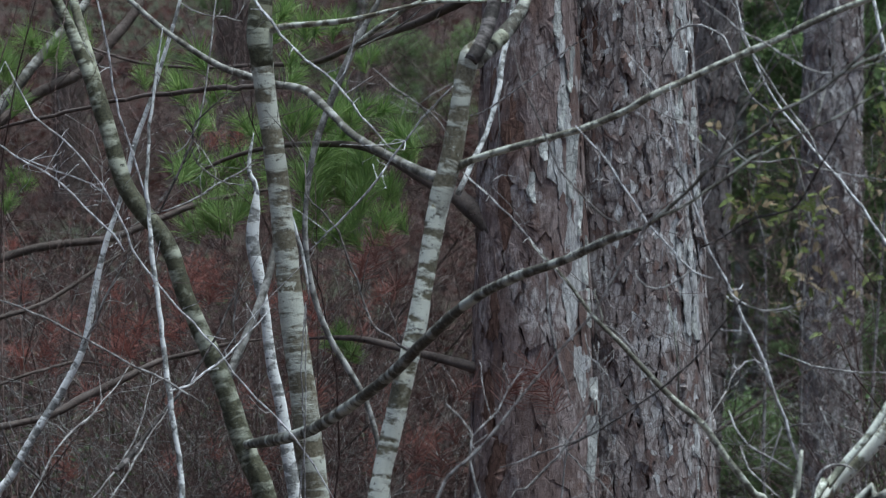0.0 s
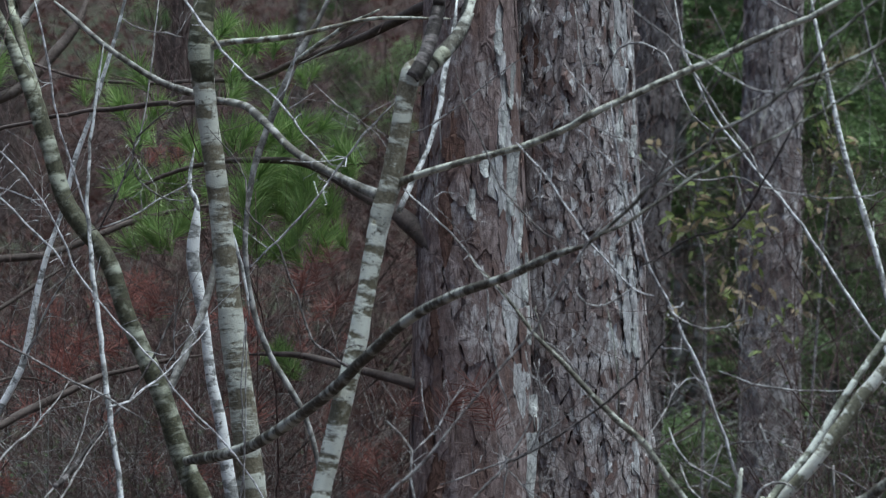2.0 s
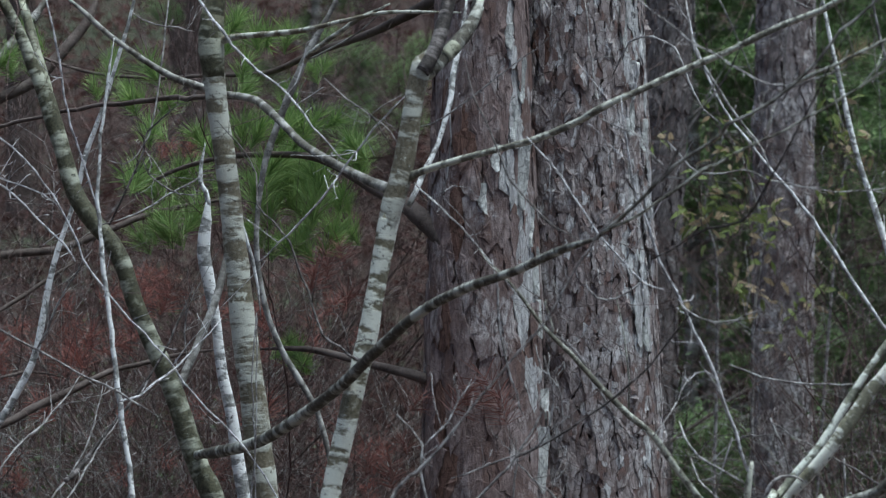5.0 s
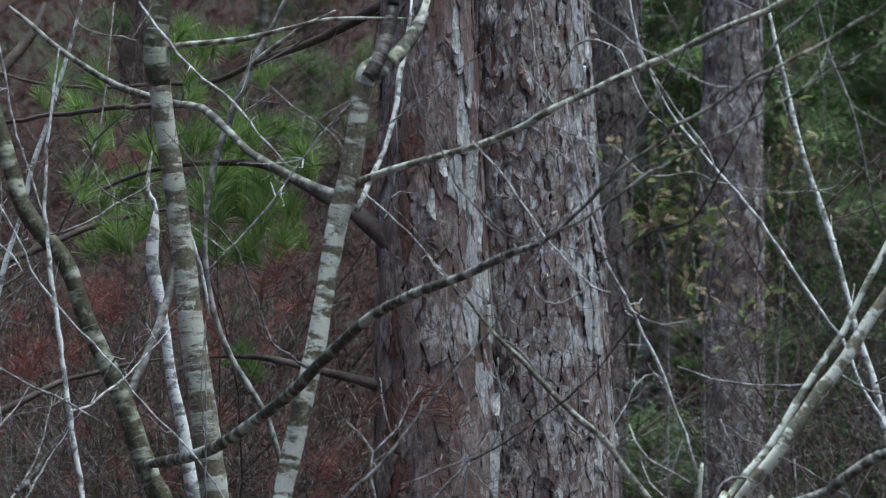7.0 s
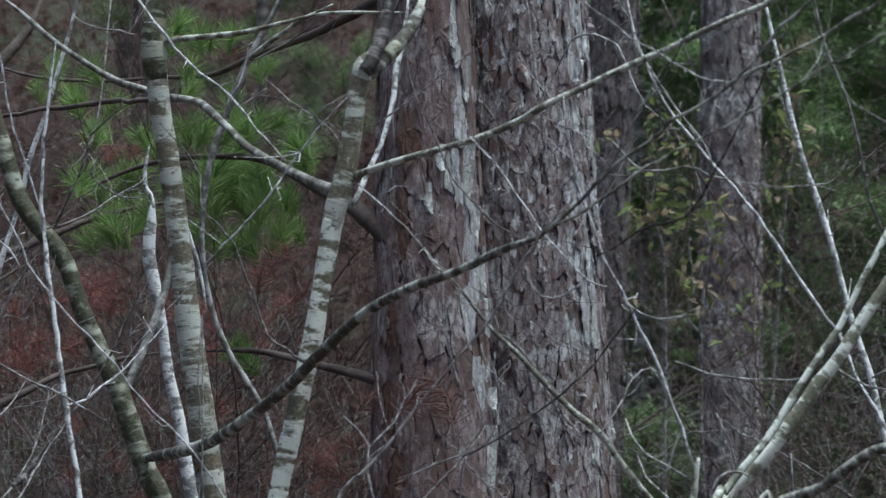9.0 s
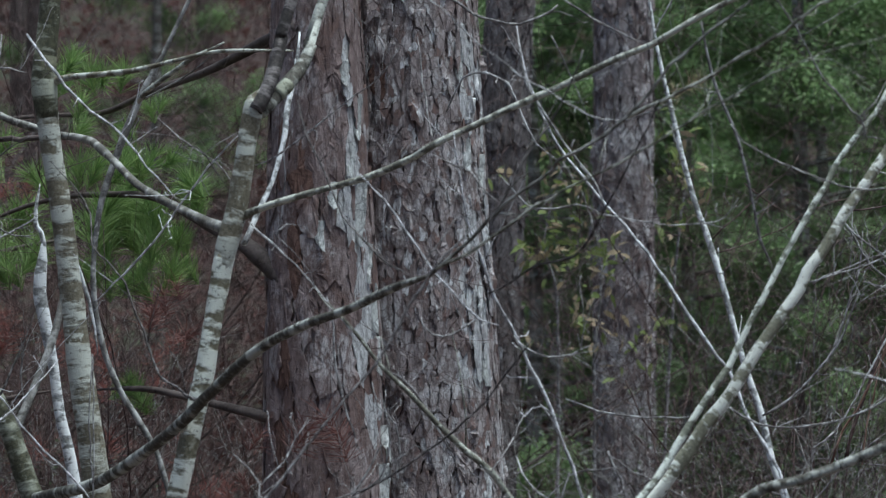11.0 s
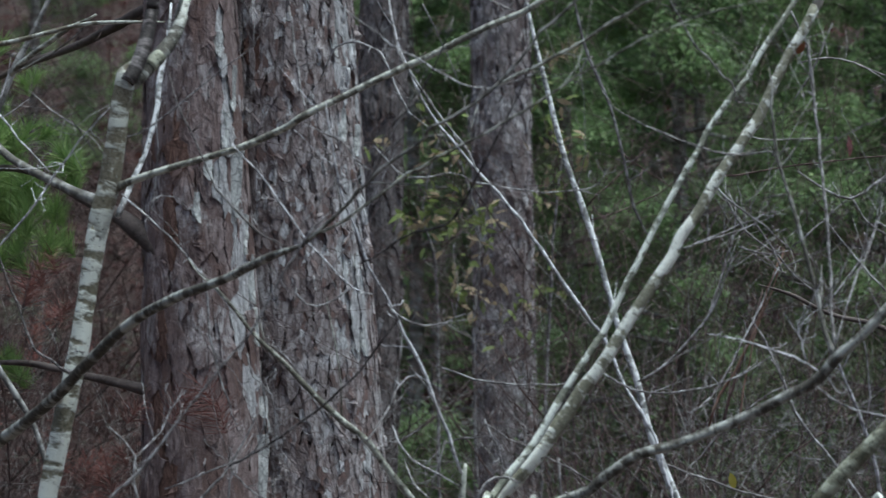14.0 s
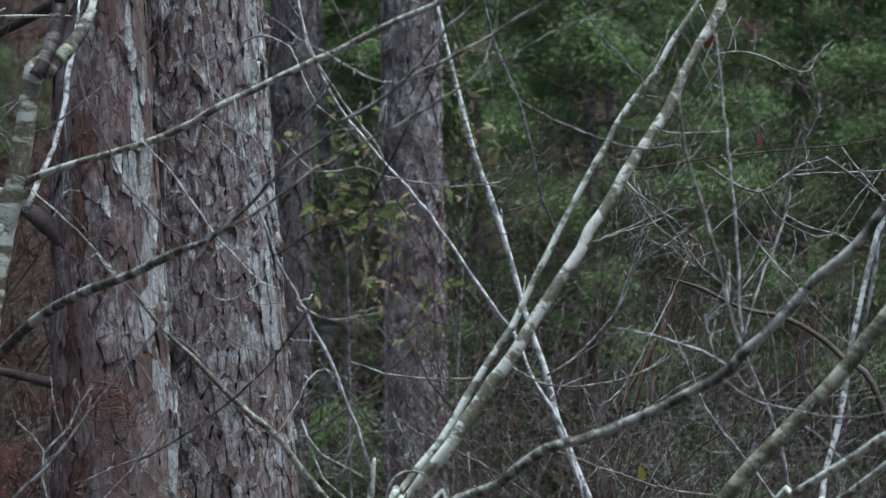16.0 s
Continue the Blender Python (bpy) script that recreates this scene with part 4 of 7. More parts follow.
limb("twig", tree, "blacktwig", [(-0.922, 9.100, 1.082, 0.0057), (-0.904, 9.133, 1.098, 0.0066), (-0.861, 9.167, 1.155, 0.0043), (-0.815, 9.200, 1.216, 0.0034), (-0.763, 9.233, 1.290, 0.0029), (-0.698, 9.267, 1.414, 0.0025), (-0.651, 9.300, 1.538, 0.0008)], spurs=2)
limb("twig", tree, "blacktwig", [(-0.843, 9.200, 1.634, 0.0021), (-0.807, 9.200, 1.710, 0.0029), (-0.770, 9.200, 1.797, 0.0029), (-0.763, 9.200, 1.840, 0.0025), (-0.697, 9.200, 1.897, 0.0017), (-0.654, 9.200, 1.922, 0.0006)], spurs=4)
limb("twig", tree, "greytwig", [(-0.781, 9.300, 1.784, 0.0012), (-0.770, 9.325, 1.750, 0.0021), (-0.744, 9.350, 1.728, 0.0021), (-0.702, 9.375, 1.706, 0.0021), (-0.657, 9.400, 1.707, 0.0008)], spurs=2)
limb("twig", tree, "palethin", [(-0.886, 9.500, 1.637, 0.0018), (-0.809, 9.525, 1.663, 0.0026), (-0.747, 9.550, 1.702, 0.0026), (-0.685, 9.575, 1.739, 0.0022), (-0.661, 9.600, 1.755, 0.0008)], spurs=3)
limb("twig", tree, "palethin", [(-0.869, 9.400, 1.782, 0.0012), (-0.831, 9.400, 1.771, 0.0017), (-0.799, 9.400, 1.795, 0.0017), (-0.774, 9.400, 1.839, 0.0006)])
limb("twig", tree, "greytwig", [(-0.748, 9.600, 2.167, 0.0018), (-0.757, 9.575, 2.050, 0.0026), (-0.767, 9.550, 1.946, 0.0026), (-0.777, 9.525, 1.868, 0.0022), (-0.795, 9.500, 1.816, 0.0010)])
limb("twig", tree, "greytwig", [(-0.798, 9.200, 2.100, 0.0015), (-0.748, 9.200, 2.075, 0.0021), (-0.698, 9.200, 2.066, 0.0021), (-0.661, 9.200, 2.060, 0.0008)], spurs=2)
limb("twig", tree, "blacktwig", [(-1.122, 8.650, -0.050, 0.0028), (-1.122, 8.600, 0.581, 0.0026), (-1.122, 8.600, 1.163, 0.0024), (-1.081, 8.600, 1.137, 0.0024), (-1.040, 8.600, 1.100, 0.0024), (-0.970, 8.600, 1.037, 0.0011)], spurs=3)
limb("twig", tree, "greytwig", [(-1.087, 8.800, 1.011, 0.0020), (-1.022, 8.900, 1.143, 0.0028), (-0.961, 9.000, 1.211, 0.0029), (-0.929, 9.100, 1.256, 0.0025), (-0.896, 9.200, 1.314, 0.0009)], spurs=4)
limb("twig", tree, "greytwig", [(-1.001, 9.100, 0.992, 0.0017), (-0.945, 9.150, 1.057, 0.0025), (-0.907, 9.200, 1.116, 0.0025), (-0.875, 9.250, 1.201, 0.0021), (-0.862, 9.300, 1.287, 0.0008)], spurs=3)
limb("twig", tree, "greytwig", [(-0.931, 8.900, 1.006, 0.0020), (-0.878, 8.967, 1.093, 0.0029), (-0.849, 9.033, 1.150, 0.0025), (-0.807, 9.100, 1.220, 0.0009)], spurs=3)
limb("twig", tree, "greytwig", [(-0.684, 9.400, 1.333, 0.0015), (-0.689, 9.400, 1.398, 0.0021), (-0.683, 9.400, 1.449, 0.0021), (-0.670, 9.400, 1.487, 0.0008)], spurs=3)
tree = thing("bare_shrub", (0.848, 8.500, 0.0), "bare shrub of tangled pale twigs before the pine trunk", "shrub")
limb("stem", tree, "palebranch", [(0.848, 8.500, -0.060, 0.0096), (0.723, 8.500, 0.512, 0.0079), (0.473, 8.500, 1.024, 0.0071), (0.426, 8.478, 1.081, 0.0071), (0.367, 8.456, 1.156, 0.0066), (0.320, 8.433, 1.222, 0.0066), (0.269, 8.411, 1.264, 0.0066), (0.211, 8.389, 1.321, 0.0056), (0.154, 8.367, 1.383, 0.0048), (0.097, 8.344, 1.439, 0.0039), (0.046, 8.322, 1.506, 0.0030), (-0.004, 8.300, 1.561, 0.0010)], spurs=4)
limb("twig", tree, "whitetwig", [(0.058, 8.300, 1.815, 0.0013), (0.105, 8.286, 1.762, 0.0023), (0.149, 8.271, 1.701, 0.0026), (0.188, 8.257, 1.643, 0.0026), (0.216, 8.243, 1.607, 0.0026), (0.249, 8.229, 1.569, 0.0026), (0.287, 8.214, 1.531, 0.0022), (0.327, 8.200, 1.518, 0.0008)], spurs=3)
limb("twig", tree, "palethin", [(-0.007, 8.400, 1.572, 0.0016), (0.007, 8.400, 1.510, 0.0027), (0.008, 8.400, 1.437, 0.0027), (0.025, 8.400, 1.369, 0.0027), (0.043, 8.400, 1.302, 0.0023), (0.061, 8.400, 1.259, 0.0009)], spurs=1)
limb("twig", tree, "greytwig", [(-0.191, 8.280, 1.265, 0.0019), (-0.139, 8.260, 1.208, 0.0026), (-0.145, 8.240, 1.157, 0.0030), (-0.122, 8.220, 1.081, 0.0030), (-0.110, 8.200, 1.044, 0.0013)], spurs=2)
limb("twig", tree, "palethin", [(-0.136, 8.250, 1.206, 0.0016), (-0.115, 8.262, 1.226, 0.0023), (-0.091, 8.275, 1.253, 0.0023), (-0.069, 8.288, 1.294, 0.0019), (-0.045, 8.300, 1.336, 0.0007)], spurs=3)
limb("twig", tree, "palethin", [(-0.085, 8.400, 1.134, 0.0013), (-0.023, 8.383, 1.158, 0.0023), (0.044, 8.367, 1.185, 0.0023), (0.094, 8.350, 1.209, 0.0023), (0.112, 8.333, 1.260, 0.0023), (0.116, 8.317, 1.317, 0.0019), (0.097, 8.300, 1.384, 0.0009)], spurs=4)
limb("twig", tree, "greytwig", [(-0.469, 8.350, -0.050, 0.0036), (-0.300, 8.300, 0.516, 0.0033), (-0.089, 8.300, 1.032, 0.0030), (-0.034, 8.300, 1.099, 0.0030), (0.016, 8.300, 1.150, 0.0030), (0.043, 8.300, 1.178, 0.0030), (0.076, 8.300, 1.239, 0.0026), (0.109, 8.300, 1.295, 0.0010)], spurs=3)
limb("twig", tree, "palethin", [(0.034, 8.400, 1.037, 0.0016), (0.040, 8.400, 1.111, 0.0023), (0.049, 8.400, 1.167, 0.0023), (0.044, 8.400, 1.201, 0.0007)], spurs=2)
limb("twig", tree, "greytwig", [(0.047, 8.400, 1.167, 0.0016), (0.078, 8.400, 1.136, 0.0023), (0.112, 8.400, 1.111, 0.0023), (0.146, 8.400, 1.072, 0.0010)], spurs=3)
limb("twig", tree, "blacktwig", [(0.042, 8.100, 1.193, 0.0013), (0.085, 8.067, 1.212, 0.0022), (0.148, 8.033, 1.254, 0.0026), (0.233, 8.000, 1.318, 0.0026), (0.295, 7.967, 1.379, 0.0022), (0.346, 7.933, 1.449, 0.0022), (0.389, 7.900, 1.501, 0.0006)], spurs=3)
limb("twig", tree, "palethin", [(0.179, 8.300, 1.532, 0.0011), (0.185, 8.300, 1.510, 0.0019), (0.218, 8.300, 1.496, 0.0023), (0.257, 8.300, 1.508, 0.0023), (0.290, 8.300, 1.536, 0.0019), (0.307, 8.300, 1.558, 0.0007)])
limb("twig", tree, "palethin", [(0.099, 8.450, 1.431, 0.0016), (0.133, 8.458, 1.414, 0.0023), (0.167, 8.467, 1.386, 0.0023), (0.196, 8.475, 1.335, 0.0023), (0.225, 8.483, 1.289, 0.0019), (0.255, 8.492, 1.232, 0.0015), (0.306, 8.500, 1.204, 0.0005)], spurs=5)
limb("twig", tree, "palethin", [(0.083, 8.500, 1.401, 0.0014), (0.094, 8.500, 1.356, 0.0019), (0.129, 8.500, 1.316, 0.0019), (0.141, 8.500, 1.254, 0.0019), (0.124, 8.500, 1.174, 0.0009)], spurs=2)
limb("twig", tree, "greytwig", [(0.319, 8.400, 1.224, 0.0019), (0.355, 8.467, 1.269, 0.0023), (0.381, 8.533, 1.312, 0.0019), (0.401, 8.600, 1.339, 0.0007)], spurs=3)
limb("twig", tree, "blacktwig", [(-0.063, 8.200, 1.957, 0.0010), (-0.046, 8.158, 1.889, 0.0019), (-0.007, 8.117, 1.807, 0.0022), (0.026, 8.075, 1.725, 0.0022), (0.069, 8.033, 1.676, 0.0026), (0.112, 7.992, 1.633, 0.0025), (0.154, 7.950, 1.612, 0.0011)], spurs=1)
limb("twig", tree, "blacktwig", [(0.458, 7.600, 2.021, 0.0012), (0.433, 7.600, 1.955, 0.0017), (0.393, 7.600, 1.883, 0.0021), (0.348, 7.600, 1.817, 0.0021), (0.313, 7.600, 1.750, 0.0021), (0.268, 7.600, 1.689, 0.0008)], spurs=2)
tree = thing("broken_shrub", (0.426, 8.400, 0.0), "bare shrub with a snapped pale stub and whippy twigs", "shrub")
limb("stem", tree, "palebranch", [(0.426, 8.400, -0.060, 0.0107), (0.449, 8.400, 0.513, 0.0089), (0.495, 8.400, 1.025, 0.0079), (0.504, 8.400, 1.081, 0.0070), (0.509, 8.400, 1.132, 0.0070), (0.515, 8.400, 1.175, 0.0029)])
limb("stem", tree, "whitetwig", [(0.507, 8.400, 1.155, 0.0040), (0.481, 8.391, 1.233, 0.0044), (0.452, 8.382, 1.307, 0.0044), (0.429, 8.373, 1.374, 0.0044), (0.394, 8.364, 1.435, 0.0039), (0.369, 8.355, 1.491, 0.0044), (0.342, 8.345, 1.541, 0.0039), (0.313, 8.336, 1.608, 0.0039), (0.293, 8.327, 1.664, 0.0030), (0.269, 8.318, 1.730, 0.0027), (0.255, 8.309, 1.814, 0.0023), (0.243, 8.300, 1.897, 0.0007)], spurs=4)
limb("twig", tree, "palethin", [(0.363, 8.350, 1.495, 0.0019), (0.384, 8.312, 1.470, 0.0023), (0.428, 8.275, 1.454, 0.0019), (0.470, 8.237, 1.460, 0.0019), (0.506, 8.200, 1.478, 0.0005)], spurs=5)
limb("twig", tree, "palethin", [(0.374, 8.500, 1.250, 0.0016), (0.385, 8.475, 1.217, 0.0031), (0.412, 8.450, 1.181, 0.0027), (0.456, 8.425, 1.156, 0.0027), (0.508, 8.400, 1.126, 0.0012)], spurs=3)
limb("twig", tree, "greytwig", [(0.402, 8.600, 1.172, 0.0016), (0.418, 8.567, 1.127, 0.0027), (0.445, 8.533, 1.101, 0.0027), (0.495, 8.500, 1.058, 0.0010)], spurs=3)
limb("twig", tree, "greytwig", [(0.477, 8.500, 1.211, 0.0014), (0.516, 8.400, 1.225, 0.0023), (0.576, 8.300, 1.235, 0.0007)])
limb("twig", tree, "greytwig", [(0.476, 8.400, 1.222, 0.0019), (0.460, 8.400, 1.171, 0.0023), (0.447, 8.400, 1.131, 0.0009)], spurs=2)
limb("twig", tree, "blacktwig", [(0.291, 7.900, 1.578, 0.0013), (0.340, 7.838, 1.606, 0.0021), (0.389, 7.775, 1.635, 0.0025), (0.448, 7.713, 1.648, 0.0025), (0.484, 7.650, 1.702, 0.0024), (0.510, 7.588, 1.760, 0.0021), (0.545, 7.525, 1.831, 0.0017), (0.590, 7.463, 1.930, 0.0017), (0.623, 7.400, 1.996, 0.0006)], spurs=6)
limb("twig", tree, "greytwig", [(0.174, 7.900, 1.633, 0.0013), (0.205, 7.900, 1.676, 0.0018), (0.237, 7.900, 1.724, 0.0008)])
limb("twig", tree, "palethin", [(0.187, 8.000, 2.139, 0.0015), (0.218, 7.968, 2.115, 0.0016), (0.271, 7.936, 2.060, 0.0017), (0.312, 7.905, 2.026, 0.0018), (0.353, 7.873, 1.987, 0.0019), (0.404, 7.841, 1.959, 0.0021), (0.434, 7.809, 1.937, 0.0022), (0.474, 7.778, 1.914, 0.0023), (0.503, 7.746, 1.899, 0.0024), (0.532, 7.714, 1.896, 0.0025), (0.533, 7.643, 1.893, 0.0021), (0.579, 7.571, 1.909, 0.0017), (0.633, 7.500, 1.932, 0.0008)], spurs=3)
limb("twig", tree, "greytwig", [(0.451, 8.600, 2.105, 0.0019), (0.476, 8.600, 2.051, 0.0017), (0.497, 8.600, 2.010, 0.0014), (0.516, 8.600, 1.964, 0.0012), (0.533, 8.600, 1.912, 0.0009), (0.545, 8.600, 1.849, 0.0007)], spurs=2)
limb("twig", tree, "greytwig", [(0.387, 8.700, 2.110, 0.0022), (0.399, 8.686, 2.034, 0.0032), (0.416, 8.671, 1.987, 0.0041), (0.445, 8.657, 1.940, 0.0032), (0.473, 8.643, 1.893, 0.0032), (0.513, 8.629, 1.841, 0.0031), (0.547, 8.614, 1.795, 0.0027), (0.564, 8.600, 1.737, 0.0011)], spurs=2)
limb("twig", tree, "palethin", [(0.252, 9.200, 1.972, 0.0018), (0.288, 9.167, 2.044, 0.0029), (0.335, 9.133, 2.055, 0.0033), (0.383, 9.100, 2.030, 0.0033), (0.406, 9.067, 1.974, 0.0029), (0.441, 9.033, 1.900, 0.0025), (0.482, 9.000, 1.863, 0.0009)], spurs=2)
limb("twig", tree, "greytwig", [(0.201, 8.200, 1.849, 0.0010), (0.244, 8.150, 1.826, 0.0019), (0.270, 8.100, 1.812, 0.0018), (0.295, 8.050, 1.775, 0.0022), (0.317, 8.000, 1.756, 0.0008)], spurs=4)
limb("twig", tree, "greytwig", [(0.185, 9.000, 2.126, 0.0014), (0.197, 8.967, 2.028, 0.0025), (0.209, 8.933, 1.931, 0.0024), (0.220, 8.900, 1.894, 0.0007)], spurs=1)
tree = thing("pale_leaning_sapling", (0.224, 8.300, 0.0), "thick pale sapling with lichen rings, leaning steeply", "young tree")
limb("trunk", tree, "paletrunk", [(0.224, 8.300, -0.060, 0.0254), (0.328, 8.300, 0.532, 0.0211), (0.538, 8.300, 1.063, 0.0188), (0.565, 8.304, 1.103, 0.0173), (0.590, 8.307, 1.132, 0.0169), (0.631, 8.310, 1.172, 0.0159), (0.658, 8.314, 1.202, 0.0149), (0.686, 8.317, 1.240, 0.0143), (0.714, 8.321, 1.276, 0.0139), (0.743, 8.324, 1.323, 0.0134), (0.765, 8.328, 1.347, 0.0129), (0.793, 8.331, 1.383, 0.0124), (0.811, 8.335, 1.412, 0.0125), (0.830, 8.338, 1.442, 0.0120), (0.859, 8.341, 1.484, 0.0119), (0.902, 8.345, 1.546, 0.0117), (0.931, 8.348, 1.586, 0.0114), (0.946, 8.352, 1.622, 0.0115), (0.972, 8.355, 1.655, 0.0112), (0.997, 8.359, 1.694, 0.0110), (1.020, 8.362, 1.733, 0.0110), (1.042, 8.366, 1.765, 0.0109), (1.065, 8.369, 1.796, 0.0107), (1.089, 8.373, 1.830, 0.0105), (1.106, 8.376, 1.853, 0.0105), (1.122, 8.379, 1.883, 0.0103), (1.142, 8.383, 1.927, 0.0102), (1.160, 8.386, 1.960, 0.0102), (1.177, 8.390, 1.990, 0.0102), (1.205, 8.393, 2.033, 0.0103), (1.230, 8.397, 2.081, 0.0103), (1.263, 8.400, 2.149, 0.0101), (1.578, 8.432, 2.843, 0.0073), (1.774, 8.451, 3.683, 0.0032)])
limb("twig", tree, "greytwig", [(0.521, 8.200, 1.070, 0.0030), (0.530, 8.200, 1.121, 0.0039), (0.548, 8.200, 1.150, 0.0039), (0.583, 8.200, 1.158, 0.0030), (0.610, 8.200, 1.145, 0.0010)])
limb("twig", tree, "greytwig", [(1.176, 8.360, 1.888, 0.0014), (1.209, 8.360, 1.938, 0.0023), (1.235, 8.360, 1.989, 0.0023), (1.259, 8.360, 2.045, 0.0008)])
tree = thing("thin_leaning_sapling", (0.145, 8.250, 0.0), "thin pale sapling leaning beside the thicker lichen-ringed one", "sapling")
limb("trunk", tree, "palelichen", [(0.145, 8.250, -0.060, 0.0118), (0.271, 8.250, 0.536, 0.0098), (0.524, 8.250, 1.072, 0.0087), (0.557, 8.256, 1.114, 0.0083), (0.591, 8.261, 1.158, 0.0078), (0.612, 8.267, 1.182, 0.0078), (0.637, 8.272, 1.211, 0.0078), (0.659, 8.278, 1.242, 0.0078), (0.684, 8.283, 1.284, 0.0078), (0.703, 8.289, 1.314, 0.0074), (0.728, 8.294, 1.352, 0.0074), (0.762, 8.300, 1.402, 0.0069), (0.784, 8.306, 1.431, 0.0069), (0.803, 8.311, 1.468, 0.0067), (0.829, 8.317, 1.521, 0.0065), (0.857, 8.322, 1.572, 0.0065), (0.873, 8.328, 1.602, 0.0065), (0.899, 8.333, 1.652, 0.0063), (0.931, 8.339, 1.707, 0.0063), (0.963, 8.344, 1.761, 0.0060), (0.986, 8.350, 1.796, 0.0060), (1.001, 8.356, 1.827, 0.0060), (1.028, 8.361, 1.866, 0.0060), (1.058, 8.367, 1.905, 0.0058), (1.088, 8.372, 1.939, 0.0058), (1.110, 8.378, 1.979, 0.0057), (1.136, 8.383, 2.018, 0.0057), (1.161, 8.389, 2.051, 0.0056), (1.178, 8.394, 2.078, 0.0056), (1.221, 8.400, 2.150, 0.0056), (1.556, 8.443, 2.755, 0.0039), (1.756, 8.469, 3.494, 0.0017)])
limb("twig", tree, "greytwig", [(0.858, 8.300, 2.190, 0.0019), (0.875, 8.308, 2.163, 0.0020), (0.899, 8.315, 2.141, 0.0021), (0.922, 8.322, 2.108, 0.0022), (0.945, 8.330, 2.063, 0.0023), (0.973, 8.338, 2.013, 0.0024), (1.002, 8.345, 1.980, 0.0025), (1.037, 8.352, 1.941, 0.0026), (1.060, 8.360, 1.913, 0.0027), (1.070, 8.380, 1.890, 0.0023), (1.118, 8.400, 1.884, 0.0007)], spurs=3)
limb("twig", tree, "greytwig", [(0.771, 8.100, 1.906, 0.0013), (0.791, 8.089, 1.873, 0.0015), (0.828, 8.079, 1.849, 0.0017), (0.876, 8.068, 1.823, 0.0019), (0.935, 8.057, 1.800, 0.0020), (0.977, 8.046, 1.786, 0.0022), (1.030, 8.036, 1.777, 0.0024), (1.083, 8.025, 1.781, 0.0026), (1.087, 8.000, 1.779, 0.0008)])
tree = thing("white_sapling", (1.210, 8.900, 0.0), "white bare sapling crossing the leaning pale trunk", "sapling")
limb("trunk", tree, "white", [(1.210, 8.900, -0.060, 0.0143), (1.148, 8.900, 0.496, 0.0119), (1.023, 8.900, 0.991, 0.0106), (1.001, 8.906, 1.045, 0.0089), (0.972, 8.912, 1.117, 0.0089), (0.950, 8.919, 1.178, 0.0084), (0.933, 8.925, 1.226, 0.0079), (0.912, 8.931, 1.322, 0.0075), (0.888, 8.938, 1.394, 0.0070), (0.866, 8.944, 1.467, 0.0065), (0.845, 8.950, 1.551, 0.0060), (0.827, 8.956, 1.618, 0.0065), (0.802, 8.963, 1.697, 0.0065), (0.776, 8.969, 1.770, 0.0060), (0.753, 8.975, 1.854, 0.0060), (0.734, 8.981, 1.939, 0.0052), (0.714, 8.988, 2.024, 0.0047), (0.699, 8.994, 2.097, 0.0042), (0.687, 9.000, 2.171, 0.0029), (0.604, 9.044, 2.732, 0.0020), (0.555, 9.070, 3.353, 0.0009)], spurs=2)
limb("twig", tree, "greytwig", [(0.749, 8.500, 2.127, 0.0022), (0.771, 8.514, 2.024, 0.0040), (0.800, 8.529, 1.956, 0.0045), (0.829, 8.543, 1.887, 0.0040), (0.847, 8.557, 1.818, 0.0040), (0.865, 8.571, 1.738, 0.0040), (0.879, 8.586, 1.680, 0.0040), (0.910, 8.600, 1.616, 0.0014)], spurs=2)
limb("twig", tree, "palethin", [(0.907, 8.850, 1.319, 0.0029), (0.956, 8.840, 1.348, 0.0032), (1.016, 8.830, 1.407, 0.0032), (1.063, 8.820, 1.466, 0.0032), (1.087, 8.810, 1.525, 0.0028), (1.105, 8.800, 1.578, 0.0011)], spurs=2)
tree = thing("thin_white_sapling", (1.052, 8.600, 0.0), "hair-thin whitish sapling crossing behind the leaning trunks", "sapling")
limb("trunk", tree, "whitetwig", [(1.052, 8.600, -0.060, 0.0055), (1.022, 8.600, 0.506, 0.0045), (0.961, 8.600, 1.012, 0.0040), (0.930, 8.613, 1.169, 0.0041), (0.903, 8.627, 1.244, 0.0045), (0.876, 8.640, 1.285, 0.0041), (0.849, 8.653, 1.343, 0.0041), (0.822, 8.667, 1.411, 0.0045), (0.798, 8.680, 1.448, 0.0045), (0.755, 8.693, 1.507, 0.0045), (0.711, 8.707, 1.578, 0.0046), (0.654, 8.720, 1.661, 0.0041), (0.586, 8.733, 1.744, 0.0041), (0.517, 8.747, 1.827, 0.0032), (0.472, 8.760, 1.887, 0.0032), (0.427, 8.773, 1.982, 0.0032), (0.404, 8.787, 2.042, 0.0032), (0.389, 8.800, 2.137, 0.0013)], spurs=3)
limb("twig", tree, "palethin", [(0.484, 8.700, 1.360, 0.0014), (0.552, 8.667, 1.336, 0.0024), (0.620, 8.633, 1.324, 0.0024), (0.739, 8.600, 1.326, 0.0009)])
limb("twig", tree, "palethin", [(0.796, 8.650, 1.356, 0.0017), (0.840, 8.625, 1.327, 0.0028), (0.907, 8.600, 1.300, 0.0027), (0.986, 8.575, 1.308, 0.0027), (1.053, 8.550, 1.325, 0.0023), (1.120, 8.525, 1.359, 0.0023), (1.176, 8.500, 1.405, 0.0009)], spurs=5)
